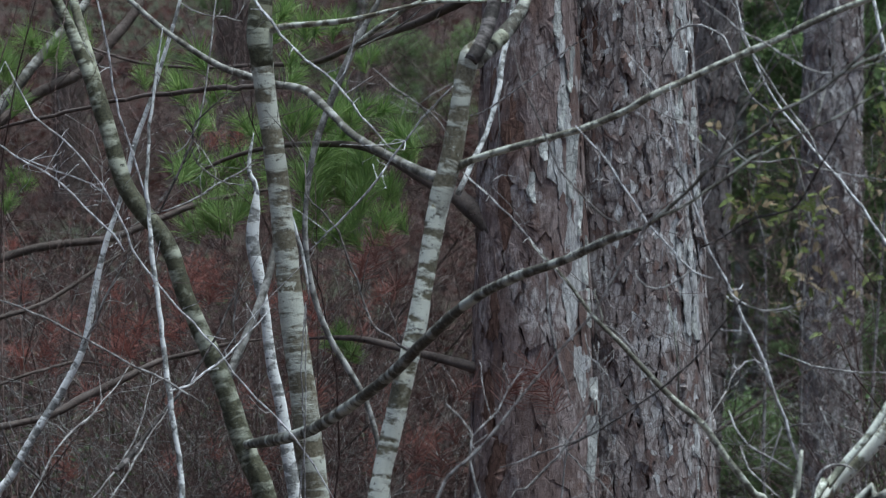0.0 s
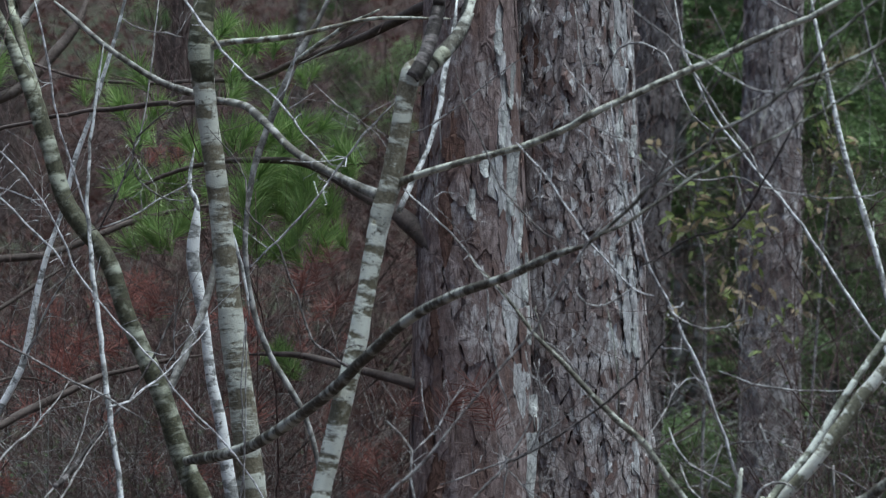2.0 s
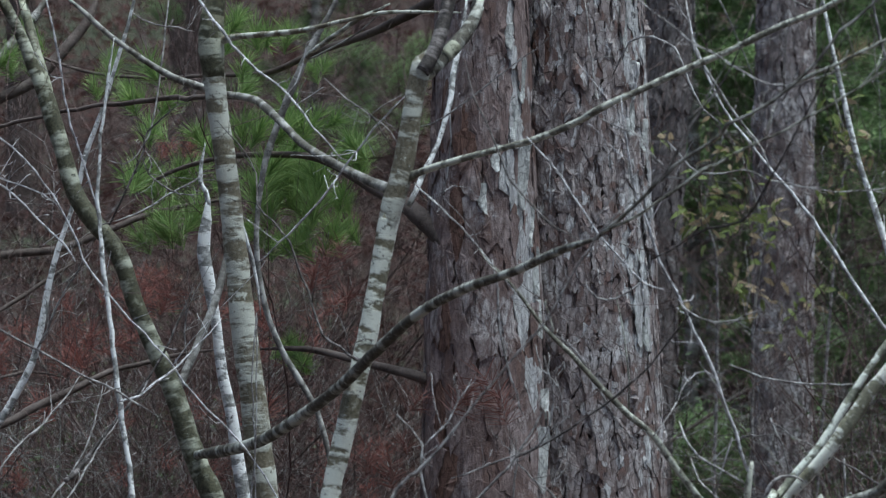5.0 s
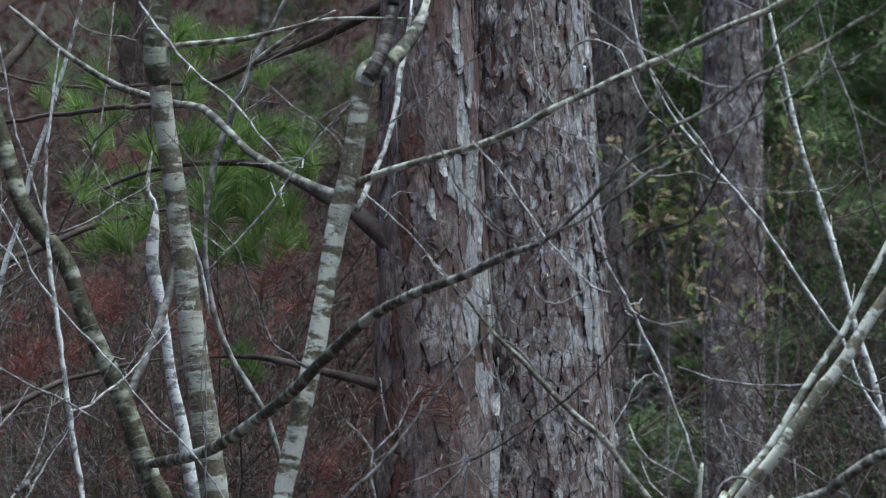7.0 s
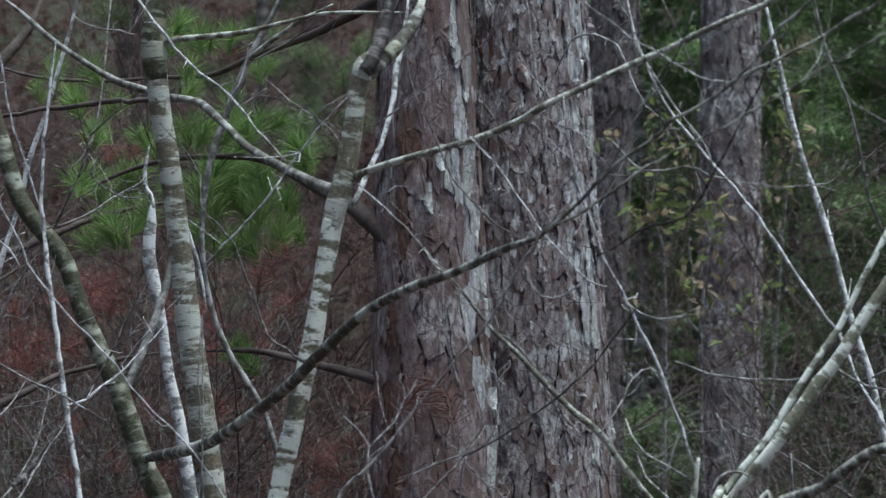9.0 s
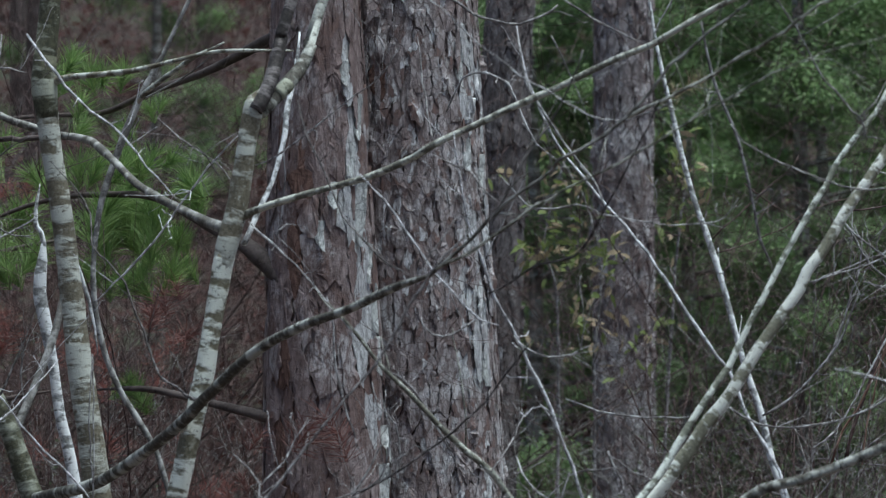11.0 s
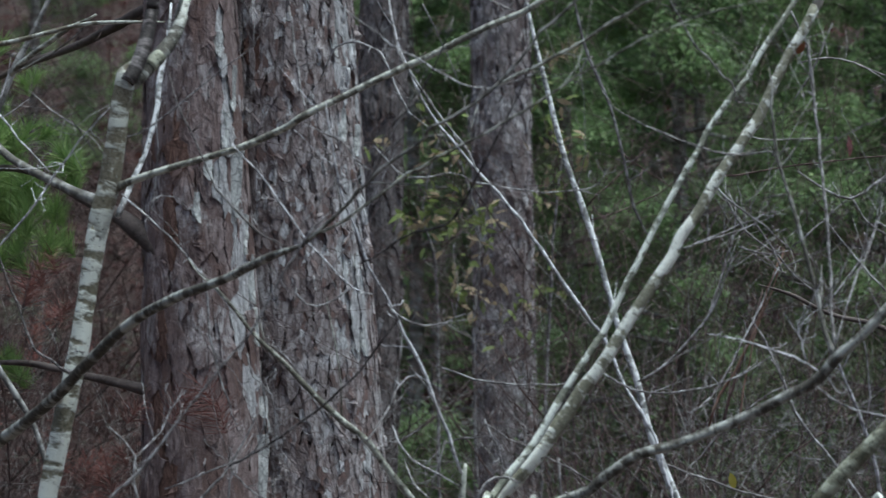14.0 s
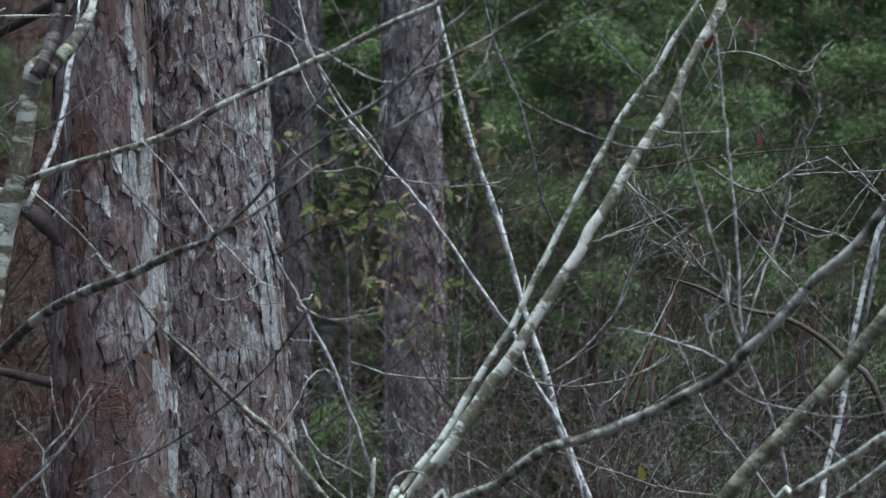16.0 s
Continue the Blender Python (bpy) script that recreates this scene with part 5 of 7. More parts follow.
limb("twig", tree, "palethin", [(0.344, 8.500, 1.814, 0.0014), (0.411, 8.500, 1.748, 0.0023), (0.495, 8.500, 1.759, 0.0019), (0.546, 8.500, 1.739, 0.0018), (0.615, 8.500, 1.726, 0.0017), (0.683, 8.500, 1.717, 0.0017), (0.752, 8.500, 1.719, 0.0016), (0.798, 8.500, 1.733, 0.0015), (0.824, 8.500, 1.771, 0.0005)], spurs=5)
tree = thing("sweeping_sapling", (-0.015, 7.900, 0.0), "low sweeping olive-grey young tree with upright dark twigs", "young tree")
limb("trunk", tree, "sweep", [(-0.015, 7.900, -0.060, 0.0134), (0.181, 7.900, 0.544, 0.0111), (0.572, 7.900, 1.088, 0.0099), (0.619, 7.884, 1.112, 0.0099), (0.658, 7.868, 1.127, 0.0099), (0.680, 7.852, 1.136, 0.0098), (0.713, 7.836, 1.150, 0.0098), (0.728, 7.820, 1.165, 0.0098), (0.768, 7.804, 1.196, 0.0098), (0.805, 7.788, 1.219, 0.0098), (0.856, 7.772, 1.232, 0.0097), (0.899, 7.756, 1.247, 0.0095), (0.954, 7.740, 1.269, 0.0095), (0.997, 7.724, 1.289, 0.0094), (1.033, 7.708, 1.306, 0.0094), (1.065, 7.692, 1.325, 0.0096), (1.107, 7.676, 1.346, 0.0098), (1.133, 7.660, 1.370, 0.0101), (1.153, 7.644, 1.396, 0.0100), (1.177, 7.628, 1.418, 0.0093), (1.218, 7.612, 1.459, 0.0092), (1.254, 7.596, 1.503, 0.0092), (1.285, 7.580, 1.536, 0.0091), (1.321, 7.564, 1.564, 0.0091), (1.357, 7.548, 1.601, 0.0091), (1.373, 7.532, 1.625, 0.0091), (1.397, 7.516, 1.660, 0.0091), (1.441, 7.500, 1.722, 0.0090), (1.736, 7.393, 2.187, 0.0063), (1.913, 7.329, 2.750, 0.0027)])
limb("branch", tree, "dark", [(1.155, 7.700, 1.395, 0.0069), (1.141, 7.714, 1.443, 0.0044), (1.129, 7.729, 1.516, 0.0040), (1.107, 7.743, 1.611, 0.0040), (1.087, 7.757, 1.684, 0.0037), (1.065, 7.771, 1.772, 0.0028), (1.059, 7.786, 1.858, 0.0025), (1.056, 7.800, 1.933, 0.0008)], spurs=4)
limb("branch", tree, "greytwig", [(1.160, 7.720, 1.401, 0.0040), (1.161, 7.750, 1.479, 0.0036), (1.161, 7.780, 1.584, 0.0037), (1.158, 7.810, 1.700, 0.0041), (1.153, 7.840, 1.806, 0.0037), (1.148, 7.870, 1.913, 0.0029), (1.145, 7.900, 1.989, 0.0011)], spurs=4)
limb("twig", tree, "whitetwig", [(1.152, 7.700, 1.360, 0.0017), (1.126, 7.700, 1.371, 0.0021), (1.079, 7.700, 1.396, 0.0025), (1.017, 7.700, 1.419, 0.0021), (0.965, 7.700, 1.434, 0.0018), (0.923, 7.700, 1.442, 0.0006)])
limb("twig", tree, "whitetwig", [(1.105, 7.700, 1.385, 0.0012), (1.098, 7.700, 1.413, 0.0021), (1.092, 7.700, 1.439, 0.0018), (1.088, 7.700, 1.465, 0.0005)], spurs=3)
limb("twig", tree, "palethin", [(1.115, 7.700, 1.347, 0.0017), (1.149, 7.683, 1.319, 0.0025), (1.188, 7.667, 1.298, 0.0024), (1.238, 7.650, 1.288, 0.0024), (1.297, 7.633, 1.277, 0.0024), (1.367, 7.617, 1.273, 0.0021), (1.438, 7.600, 1.286, 0.0009)], spurs=3)
limb("twig", tree, "palethin", [(1.140, 7.700, 1.371, 0.0012), (1.152, 7.700, 1.345, 0.0018), (1.170, 7.700, 1.326, 0.0018), (1.181, 7.700, 1.339, 0.0006)])
limb("twig", tree, "palethin", [(1.227, 7.600, 1.475, 0.0015), (1.217, 7.600, 1.501, 0.0021), (1.207, 7.600, 1.524, 0.0008)])
limb("twig", tree, "palethin", [(1.160, 7.750, 1.395, 0.0015), (1.204, 7.787, 1.520, 0.0021), (1.232, 7.825, 1.572, 0.0021), (1.260, 7.863, 1.625, 0.0018), (1.283, 7.900, 1.689, 0.0006)], spurs=3)
tree = thing("leaning_olive_sapling", (0.718, 8.000, 0.0), "olive-grey smooth young trunk leaning low over brush", "young tree")
limb("trunk", tree, "olive_pale", [(0.718, 8.000, -0.060, 0.0193), (0.848, 8.000, 0.522, 0.0160), (1.109, 8.000, 1.044, 0.0143), (1.147, 7.992, 1.089, 0.0148), (1.165, 7.983, 1.113, 0.0148), (1.205, 7.975, 1.162, 0.0147), (1.244, 7.967, 1.201, 0.0147), (1.283, 7.958, 1.241, 0.0147), (1.322, 7.950, 1.282, 0.0147), (1.356, 7.942, 1.318, 0.0147), (1.396, 7.933, 1.362, 0.0147), (1.420, 7.925, 1.397, 0.0147), (1.448, 7.917, 1.431, 0.0151), (1.497, 7.908, 1.493, 0.0151), (1.562, 7.900, 1.578, 0.0146), (1.955, 7.849, 2.143, 0.0102), (2.191, 7.819, 2.857, 0.0044)])
limb("twig", tree, "palethin", [(1.303, 7.900, 1.245, 0.0013), (1.340, 7.900, 1.217, 0.0022), (1.372, 7.900, 1.179, 0.0022), (1.415, 7.900, 1.141, 0.0006)], spurs=2)
tree = thing("forked_white_sapling", (1.347, 8.300, 0.0), "bright white forked sapling with thin side twigs", "sapling")
limb("trunk", tree, "white", [(1.347, 8.300, -0.060, 0.0094), (1.363, 8.300, 0.512, 0.0078), (1.394, 8.300, 1.024, 0.0069), (1.401, 8.311, 1.083, 0.0069), (1.411, 8.322, 1.140, 0.0060), (1.434, 8.333, 1.207, 0.0060), (1.455, 8.344, 1.297, 0.0060), (1.469, 8.356, 1.375, 0.0060), (1.489, 8.367, 1.454, 0.0056), (1.516, 8.378, 1.555, 0.0056), (1.542, 8.389, 1.635, 0.0048), (1.574, 8.400, 1.714, 0.0044), (1.742, 8.459, 2.182, 0.0031), (1.843, 8.494, 2.702, 0.0013)])
limb("branch", tree, "white", [(1.498, 8.350, 1.431, 0.0044), (1.511, 8.333, 1.505, 0.0048), (1.521, 8.317, 1.578, 0.0048), (1.535, 8.300, 1.645, 0.0020)])
limb("twig", tree, "whitetwig", [(1.374, 8.250, -0.050, 0.0057), (1.351, 8.200, 0.522, 0.0052), (1.322, 8.200, 1.043, 0.0047), (1.313, 8.183, 1.127, 0.0043), (1.300, 8.167, 1.184, 0.0043), (1.280, 8.150, 1.240, 0.0043), (1.253, 8.133, 1.307, 0.0038), (1.229, 8.117, 1.358, 0.0030), (1.219, 8.100, 1.397, 0.0010)], spurs=1)
limb("twig", tree, "palethin", [(1.635, 8.450, -0.050, 0.0032), (1.509, 8.400, 0.515, 0.0029), (1.351, 8.400, 1.029, 0.0027), (1.320, 8.417, 1.080, 0.0031), (1.266, 8.433, 1.158, 0.0031), (1.201, 8.450, 1.240, 0.0031), (1.164, 8.467, 1.326, 0.0031), (1.139, 8.483, 1.389, 0.0027), (1.124, 8.500, 1.429, 0.0009)], spurs=3)
tree = thing("low_pale_sapling", (0.633, 7.800, 0.0), "low pale lichen-marked sapling leaning over the brush", "sapling")
limb("trunk", tree, "palelichen", [(0.633, 7.800, -0.060, 0.0111), (0.824, 7.800, 0.541, 0.0092), (1.205, 7.800, 1.082, 0.0082), (1.252, 7.760, 1.123, 0.0078), (1.289, 7.720, 1.152, 0.0077), (1.346, 7.680, 1.191, 0.0073), (1.402, 7.640, 1.234, 0.0068), (1.458, 7.600, 1.276, 0.0063), (1.729, 7.406, 1.529, 0.0044), (1.891, 7.290, 1.874, 0.0019)])
limb("branch", tree, "palelichen", [(1.327, 7.900, 1.063, 0.0079), (1.363, 7.850, 1.111, 0.0074), (1.398, 7.800, 1.147, 0.0065), (1.437, 7.750, 1.183, 0.0056), (1.476, 7.700, 1.214, 0.0023)])
limb("twig", tree, "palethin", [(1.111, 8.000, 1.208, 0.0010), (1.133, 8.000, 1.197, 0.0018), (1.160, 8.000, 1.192, 0.0015), (1.180, 8.000, 1.194, 0.0005)])
tree = thing("dark_shrub", (1.872, 9.600, 0.0), "dark-stemmed bare shrub tangled with fine grey twigs", "shrub")
limb("stem", tree, "pinelimb", [(1.872, 9.600, -0.050, 0.0104), (1.852, 9.600, 0.665, 0.0088), (1.752, 9.600, 1.210, 0.0080), (1.670, 9.650, 1.324, 0.0075), (1.613, 9.700, 1.379, 0.0070), (1.548, 9.750, 1.416, 0.0065), (1.456, 9.800, 1.439, 0.0051), (1.370, 9.850, 1.486, 0.0046), (1.297, 9.900, 1.511, 0.0014)], spurs=3)
limb("stem", tree, "greytwig", [(1.350, 9.500, 2.016, 0.0022), (1.411, 9.517, 2.029, 0.0026), (1.478, 9.533, 2.016, 0.0026), (1.539, 9.550, 1.990, 0.0026), (1.587, 9.567, 1.983, 0.0026), (1.610, 9.583, 2.017, 0.0022), (1.652, 9.600, 2.056, 0.0006)], spurs=3)
limb("stem", tree, "palethin", [(1.299, 9.200, 1.765, 0.0021), (1.361, 9.200, 1.723, 0.0029), (1.417, 9.200, 1.702, 0.0034), (1.468, 9.200, 1.734, 0.0034), (1.519, 9.200, 1.764, 0.0034), (1.565, 9.200, 1.776, 0.0011)], spurs=4)
limb("stem", tree, "dark", [(1.565, 9.200, 1.778, 0.0034), (1.619, 9.167, 1.731, 0.0043), (1.675, 9.133, 1.689, 0.0043), (1.744, 9.100, 1.661, 0.0019)], spurs=2)
limb("stem", tree, "palethin", [(1.429, 9.300, 1.713, 0.0025), (1.460, 9.300, 1.662, 0.0026), (1.498, 9.300, 1.628, 0.0027), (1.561, 9.300, 1.602, 0.0029), (1.637, 9.300, 1.588, 0.0030), (1.624, 9.300, 1.349, 0.0010)], spurs=3)
limb("stem", tree, "palethin", [(1.013, 9.000, 1.597, 0.0021), (1.074, 9.000, 1.615, 0.0021), (1.148, 9.000, 1.638, 0.0021), (1.234, 9.000, 1.673, 0.0007)], spurs=3)
limb("stem", tree, "greytwig", [(1.279, 9.400, 1.581, 0.0026), (1.210, 9.400, 1.633, 0.0026), (1.172, 9.400, 1.697, 0.0026), (1.147, 9.400, 1.735, 0.0010)], spurs=3)
limb("stem", tree, "greytwig", [(1.284, 9.300, 1.543, 0.0025), (1.275, 9.300, 1.545, 0.0025), (1.257, 9.300, 1.596, 0.0023), (1.220, 9.300, 1.646, 0.0021), (1.207, 9.300, 1.684, 0.0019), (1.246, 9.300, 1.759, 0.0016), (1.285, 9.300, 1.821, 0.0014), (1.311, 9.300, 1.871, 0.0012), (1.350, 9.300, 1.933, 0.0010)], spurs=3)
limb("stem", tree, "greytwig", [(1.567, 9.000, 1.796, 0.0021), (1.597, 8.967, 1.746, 0.0025), (1.640, 8.933, 1.685, 0.0024), (1.682, 8.900, 1.624, 0.0011)], spurs=2)
limb("stem", tree, "palethin", [(1.120, 9.800, 1.213, 0.0022), (1.177, 9.825, 1.251, 0.0027), (1.248, 9.850, 1.368, 0.0031), (1.306, 9.875, 1.474, 0.0032), (1.358, 9.900, 1.566, 0.0012)], spurs=3)
limb("stem", tree, "greytwig", [(0.909, 9.000, 1.162, 0.0025), (1.079, 9.000, 1.099, 0.0029), (1.200, 9.000, 1.060, 0.0029), (1.323, 9.000, 1.045, 0.0011)], spurs=3)
limb("stem", tree, "greytwig", [(1.404, 9.100, 1.581, 0.0025), (1.461, 9.075, 1.507, 0.0022), (1.518, 9.050, 1.445, 0.0018), (1.551, 9.025, 1.408, 0.0015), (1.585, 9.000, 1.362, 0.0011)], spurs=2)
limb("stem", tree, "palethin", [(0.749, 9.000, 1.153, 0.0029), (0.755, 9.000, 1.074, 0.0029), (0.761, 9.000, 1.008, 0.0013)], spurs=2)
limb("stem", tree, "greytwig", [(0.587, 8.900, 1.233, 0.0020), (0.634, 8.900, 1.203, 0.0021), (0.694, 8.900, 1.172, 0.0022), (0.742, 8.900, 1.147, 0.0022), (0.789, 8.900, 1.122, 0.0023), (0.855, 8.900, 1.076, 0.0024), (0.898, 8.900, 1.047, 0.0011)], spurs=2)
limb("stem", tree, "greytwig", [(1.244, 9.600, 1.853, 0.0022), (1.290, 9.600, 1.845, 0.0022), (1.368, 9.600, 1.844, 0.0022), (1.446, 9.600, 1.848, 0.0008)])
limb("stem", tree, "redbrush", [(1.220, 9.900, 1.768, 0.0023), (1.314, 9.900, 1.778, 0.0023), (1.395, 9.900, 1.793, 0.0023), (1.503, 9.900, 1.802, 0.0023), (1.597, 9.900, 1.810, 0.0023), (1.733, 9.900, 1.820, 0.0023), (1.841, 9.900, 1.838, 0.0008)], spurs=4)
limb("stem", tree, "palethin", [(1.493, 9.400, 1.740, 0.0026), (1.590, 9.367, 1.744, 0.0026), (1.674, 9.333, 1.747, 0.0026), (1.757, 9.300, 1.750, 0.0010)], spurs=2)
limb("stem", tree, "greytwig", [(1.113, 9.600, 1.406, 0.0031), (1.144, 9.600, 1.442, 0.0030), (1.171, 9.600, 1.519, 0.0029), (1.191, 9.600, 1.584, 0.0027), (1.205, 9.600, 1.622, 0.0026), (1.209, 9.600, 1.685, 0.0026), (1.194, 9.600, 1.731, 0.0010)], spurs=4)
limb("stem", tree, "greytwig", [(1.325, 9.500, 1.599, 0.0022), (1.377, 9.500, 1.641, 0.0022), (1.416, 9.500, 1.675, 0.0022), (1.462, 9.500, 1.713, 0.0008)], spurs=3)
limb("stem", tree, "greytwig", [(1.403, 9.500, 1.659, 0.0022), (1.454, 9.500, 1.591, 0.0026), (1.511, 9.500, 1.526, 0.0026), (1.556, 9.500, 1.474, 0.0012)], spurs=3)
limb("stem", tree, "palethin", [(1.489, 9.300, 1.653, 0.0025), (1.533, 9.300, 1.628, 0.0025), (1.590, 9.300, 1.612, 0.0025), (1.646, 9.300, 1.596, 0.0010)], spurs=2)
limb("stem", tree, "palethin", [(1.386, 9.400, 1.465, 0.0026), (1.438, 9.400, 1.528, 0.0026), (1.475, 9.400, 1.584, 0.0026), (1.501, 9.400, 1.647, 0.0021), (1.518, 9.400, 1.717, 0.0008)], spurs=3)
limb("stem", tree, "palethin", [(1.178, 9.300, 1.601, 0.0017), (1.209, 9.300, 1.589, 0.0021), (1.253, 9.300, 1.584, 0.0021), (1.291, 9.300, 1.591, 0.0008)], spurs=3)
limb("stem", tree, "greytwig", [(1.286, 9.600, 1.607, 0.0022), (1.344, 9.600, 1.534, 0.0026), (1.389, 9.600, 1.495, 0.0026), (1.454, 9.600, 1.448, 0.0010)], spurs=3)
limb("stem", tree, "rusttwig", [(1.749, 10.600, 1.114, 0.0029), (1.753, 10.600, 1.214, 0.0029), (1.758, 10.600, 1.343, 0.0029), (1.768, 10.600, 1.429, 0.0024), (1.772, 10.600, 1.487, 0.0007)])
limb("stem", tree, "rusttwig", [(1.700, 10.600, 1.144, 0.0024), (1.710, 10.600, 1.230, 0.0029), (1.720, 10.600, 1.330, 0.0024), (1.736, 10.600, 1.401, 0.0007)])
limb("stem", tree, "redbrush", [(1.317, 10.800, 1.142, 0.0051), (1.340, 10.800, 1.229, 0.0056), (1.371, 10.800, 1.316, 0.0056), (1.402, 10.800, 1.403, 0.0051), (1.425, 10.800, 1.490, 0.0016)], spurs=3)
limb("stem", tree, "greytwig", [(1.159, 10.300, 1.041, 0.0023), (1.244, 10.300, 1.136, 0.0028), (1.343, 10.300, 1.218, 0.0023), (1.442, 10.300, 1.272, 0.0008)], spurs=4)
limb("stem", tree, "redbrush", [(1.352, 10.400, 0.990, 0.0028), (1.438, 10.400, 1.086, 0.0028), (1.524, 10.400, 1.141, 0.0024), (1.568, 10.400, 1.210, 0.0009)], spurs=4)
limb("twig", tree, "palebranch", [(0.535, 7.750, 1.897, 0.0042), (0.578, 7.695, 1.921, 0.0040), (0.620, 7.640, 1.939, 0.0039), (0.693, 7.585, 1.977, 0.0037), (0.744, 7.530, 2.010, 0.0036), (0.789, 7.475, 2.032, 0.0034), (0.824, 7.420, 2.062, 0.0032), (0.858, 7.365, 2.085, 0.0031), (0.901, 7.310, 2.106, 0.0029), (0.983, 7.255, 2.160, 0.0028), (1.054, 7.200, 2.214, 0.0026)], spurs=3)
limb("twig", tree, "greytwig", [(0.431, 8.600, 2.219, 0.0030), (0.456, 8.600, 2.195, 0.0028), (0.512, 8.600, 2.155, 0.0026), (0.558, 8.600, 2.128, 0.0024), (0.604, 8.600, 2.103, 0.0022), (0.650, 8.600, 2.085, 0.0020)], spurs=1)
limb("twig", tree, "greytwig", [(0.220, 9.000, 2.236, 0.0040), (0.251, 9.000, 2.211, 0.0038), (0.305, 9.000, 2.175, 0.0037), (0.353, 9.000, 2.160, 0.0035), (0.401, 9.000, 2.153, 0.0033), (0.450, 9.000, 2.168, 0.0032), (0.486, 9.000, 2.193, 0.0030)], spurs=2)
limb("twig", tree, "palethin", [(0.743, 8.800, 2.226, 0.0026), (0.731, 8.800, 2.208, 0.0023), (0.701, 8.800, 2.167, 0.0020), (0.683, 8.800, 2.132, 0.0018), (0.671, 8.800, 2.104, 0.0015)], spurs=2)
limb("twig", tree, "greytwig", [(1.569, 9.400, 1.973, 0.0022), (1.581, 9.400, 1.922, 0.0021), (1.587, 9.400, 1.890, 0.0020), (1.574, 9.400, 1.859, 0.0019), (1.554, 9.400, 1.821, 0.0017), (1.556, 9.400, 1.770, 0.0016), (1.546, 9.400, 1.694, 0.0015)], spurs=3)
limb("twig", tree, "palethin", [(1.007, 8.800, 1.596, 0.0022), (1.061, 8.800, 1.622, 0.0020), (1.121, 8.800, 1.645, 0.0017), (1.169, 8.800, 1.665, 0.0014), (1.203, 8.800, 1.674, 0.0012)], spurs=3)
limb("twig", tree, "palethin", [(1.088, 8.900, 1.724, 0.0026), (1.134, 8.900, 1.681, 0.0024), (1.170, 8.900, 1.657, 0.0021), (1.200, 8.900, 1.630, 0.0019), (1.247, 8.900, 1.589, 0.0016)], spurs=3)
limb("twig", tree, "rusttwig", [(1.163, 9.800, 1.174, 0.0035), (1.191, 9.800, 1.253, 0.0033), (1.225, 9.800, 1.305, 0.0031), (1.259, 9.800, 1.371, 0.0029), (1.293, 9.800, 1.450, 0.0026), (1.307, 9.800, 1.502, 0.0024), (1.337, 9.800, 1.575, 0.0022)])
limb("twig", tree, "rusttwig", [(1.248, 9.900, 1.169, 0.0030), (1.260, 9.900, 1.262, 0.0028), (1.275, 9.900, 1.328, 0.0026), (1.294, 9.900, 1.408, 0.0024), (1.328, 9.900, 1.488, 0.0022), (1.361, 9.900, 1.594, 0.0020)])
limb("twig", tree, "palethin", [(0.591, 9.000, 1.239, 0.0026), (0.616, 9.000, 1.180, 0.0023), (0.630, 9.000, 1.132, 0.0021), (0.635, 9.000, 1.108, 0.0018)], spurs=1)
limb("twig", tree, "redbrush", [(0.670, 9.600, 1.377, 0.0024), (0.707, 9.600, 1.293, 0.0021), (0.746, 9.600, 1.241, 0.0019), (0.786, 9.600, 1.182, 0.0016)], spurs=2)
limb("twig", tree, "redbrush", [(0.834, 9.200, 1.694, 0.0020), (0.884, 9.200, 1.743, 0.0019), (0.935, 9.200, 1.785, 0.0017), (0.998, 9.200, 1.844, 0.0015), (1.023, 9.200, 1.877, 0.0014)], spurs=2)
limb("twig", tree, "redbrush", [(0.827, 9.200, 1.660, 0.0022), (0.896, 9.200, 1.679, 0.0020), (0.958, 9.200, 1.705, 0.0019), (1.002, 9.200, 1.725, 0.0017), (1.059, 9.200, 1.762, 0.0016), (1.146, 9.200, 1.785, 0.0014)], spurs=3)
limb("twig", tree, "redbrush", [(0.913, 9.300, 1.819, 0.0020), (0.969, 9.300, 1.777, 0.0018), (1.013, 9.300, 1.746, 0.0016), (1.057, 9.300, 1.717, 0.0014)], spurs=2)
limb("twig", tree, "greytwig", [(1.248, 8.900, 2.100, 0.0030), (1.274, 8.900, 2.040, 0.0027), (1.281, 8.900, 2.028, 0.0023), (1.294, 8.900, 1.919, 0.0020)], spurs=2)

# ---- needle tufts ----
def tuft_mesh(seed, mat, count, length, spread):
    """A tuft of long needles round the end of a short twig; z points along the twig."""
    rng = random.Random(seed)
    v, f = [], []
    for k in range(count):
        a = rng.uniform(0, 2 * math.pi)
        lean = spread * math.sqrt(rng.random())
        root = np.array([0, 0, rng.uniform(-0.05, 0.02)])
        d = np.array([math.sin(lean) * math.cos(a), math.sin(lean) * math.sin(a), math.cos(lean)])
        n = length * rng.uniform(0.7, 1.1)
        w = np.cross(d, (rng.gauss(0, 1), rng.gauss(0, 1), rng.gauss(0, 1)))
        w = w / np.linalg.norm(w) * (0.001 if mat is NEEDLE else 0.0008)
        droop = np.array([0, 0, -0.12 * n * rng.random()])
        b = len(v)
        mid = root + d * n * 0.55 + droop * 0.3
        v += [tuple(root - w), tuple(root + w), tuple(mid + w), tuple(mid - w), tuple(root + d * n + droop)]
        f += [(b, b + 1, b + 2, b + 3), (b + 3, b + 2, b + 4)]
    return mesh_of("needle_tuft", v, f, [mat], smooth=False)


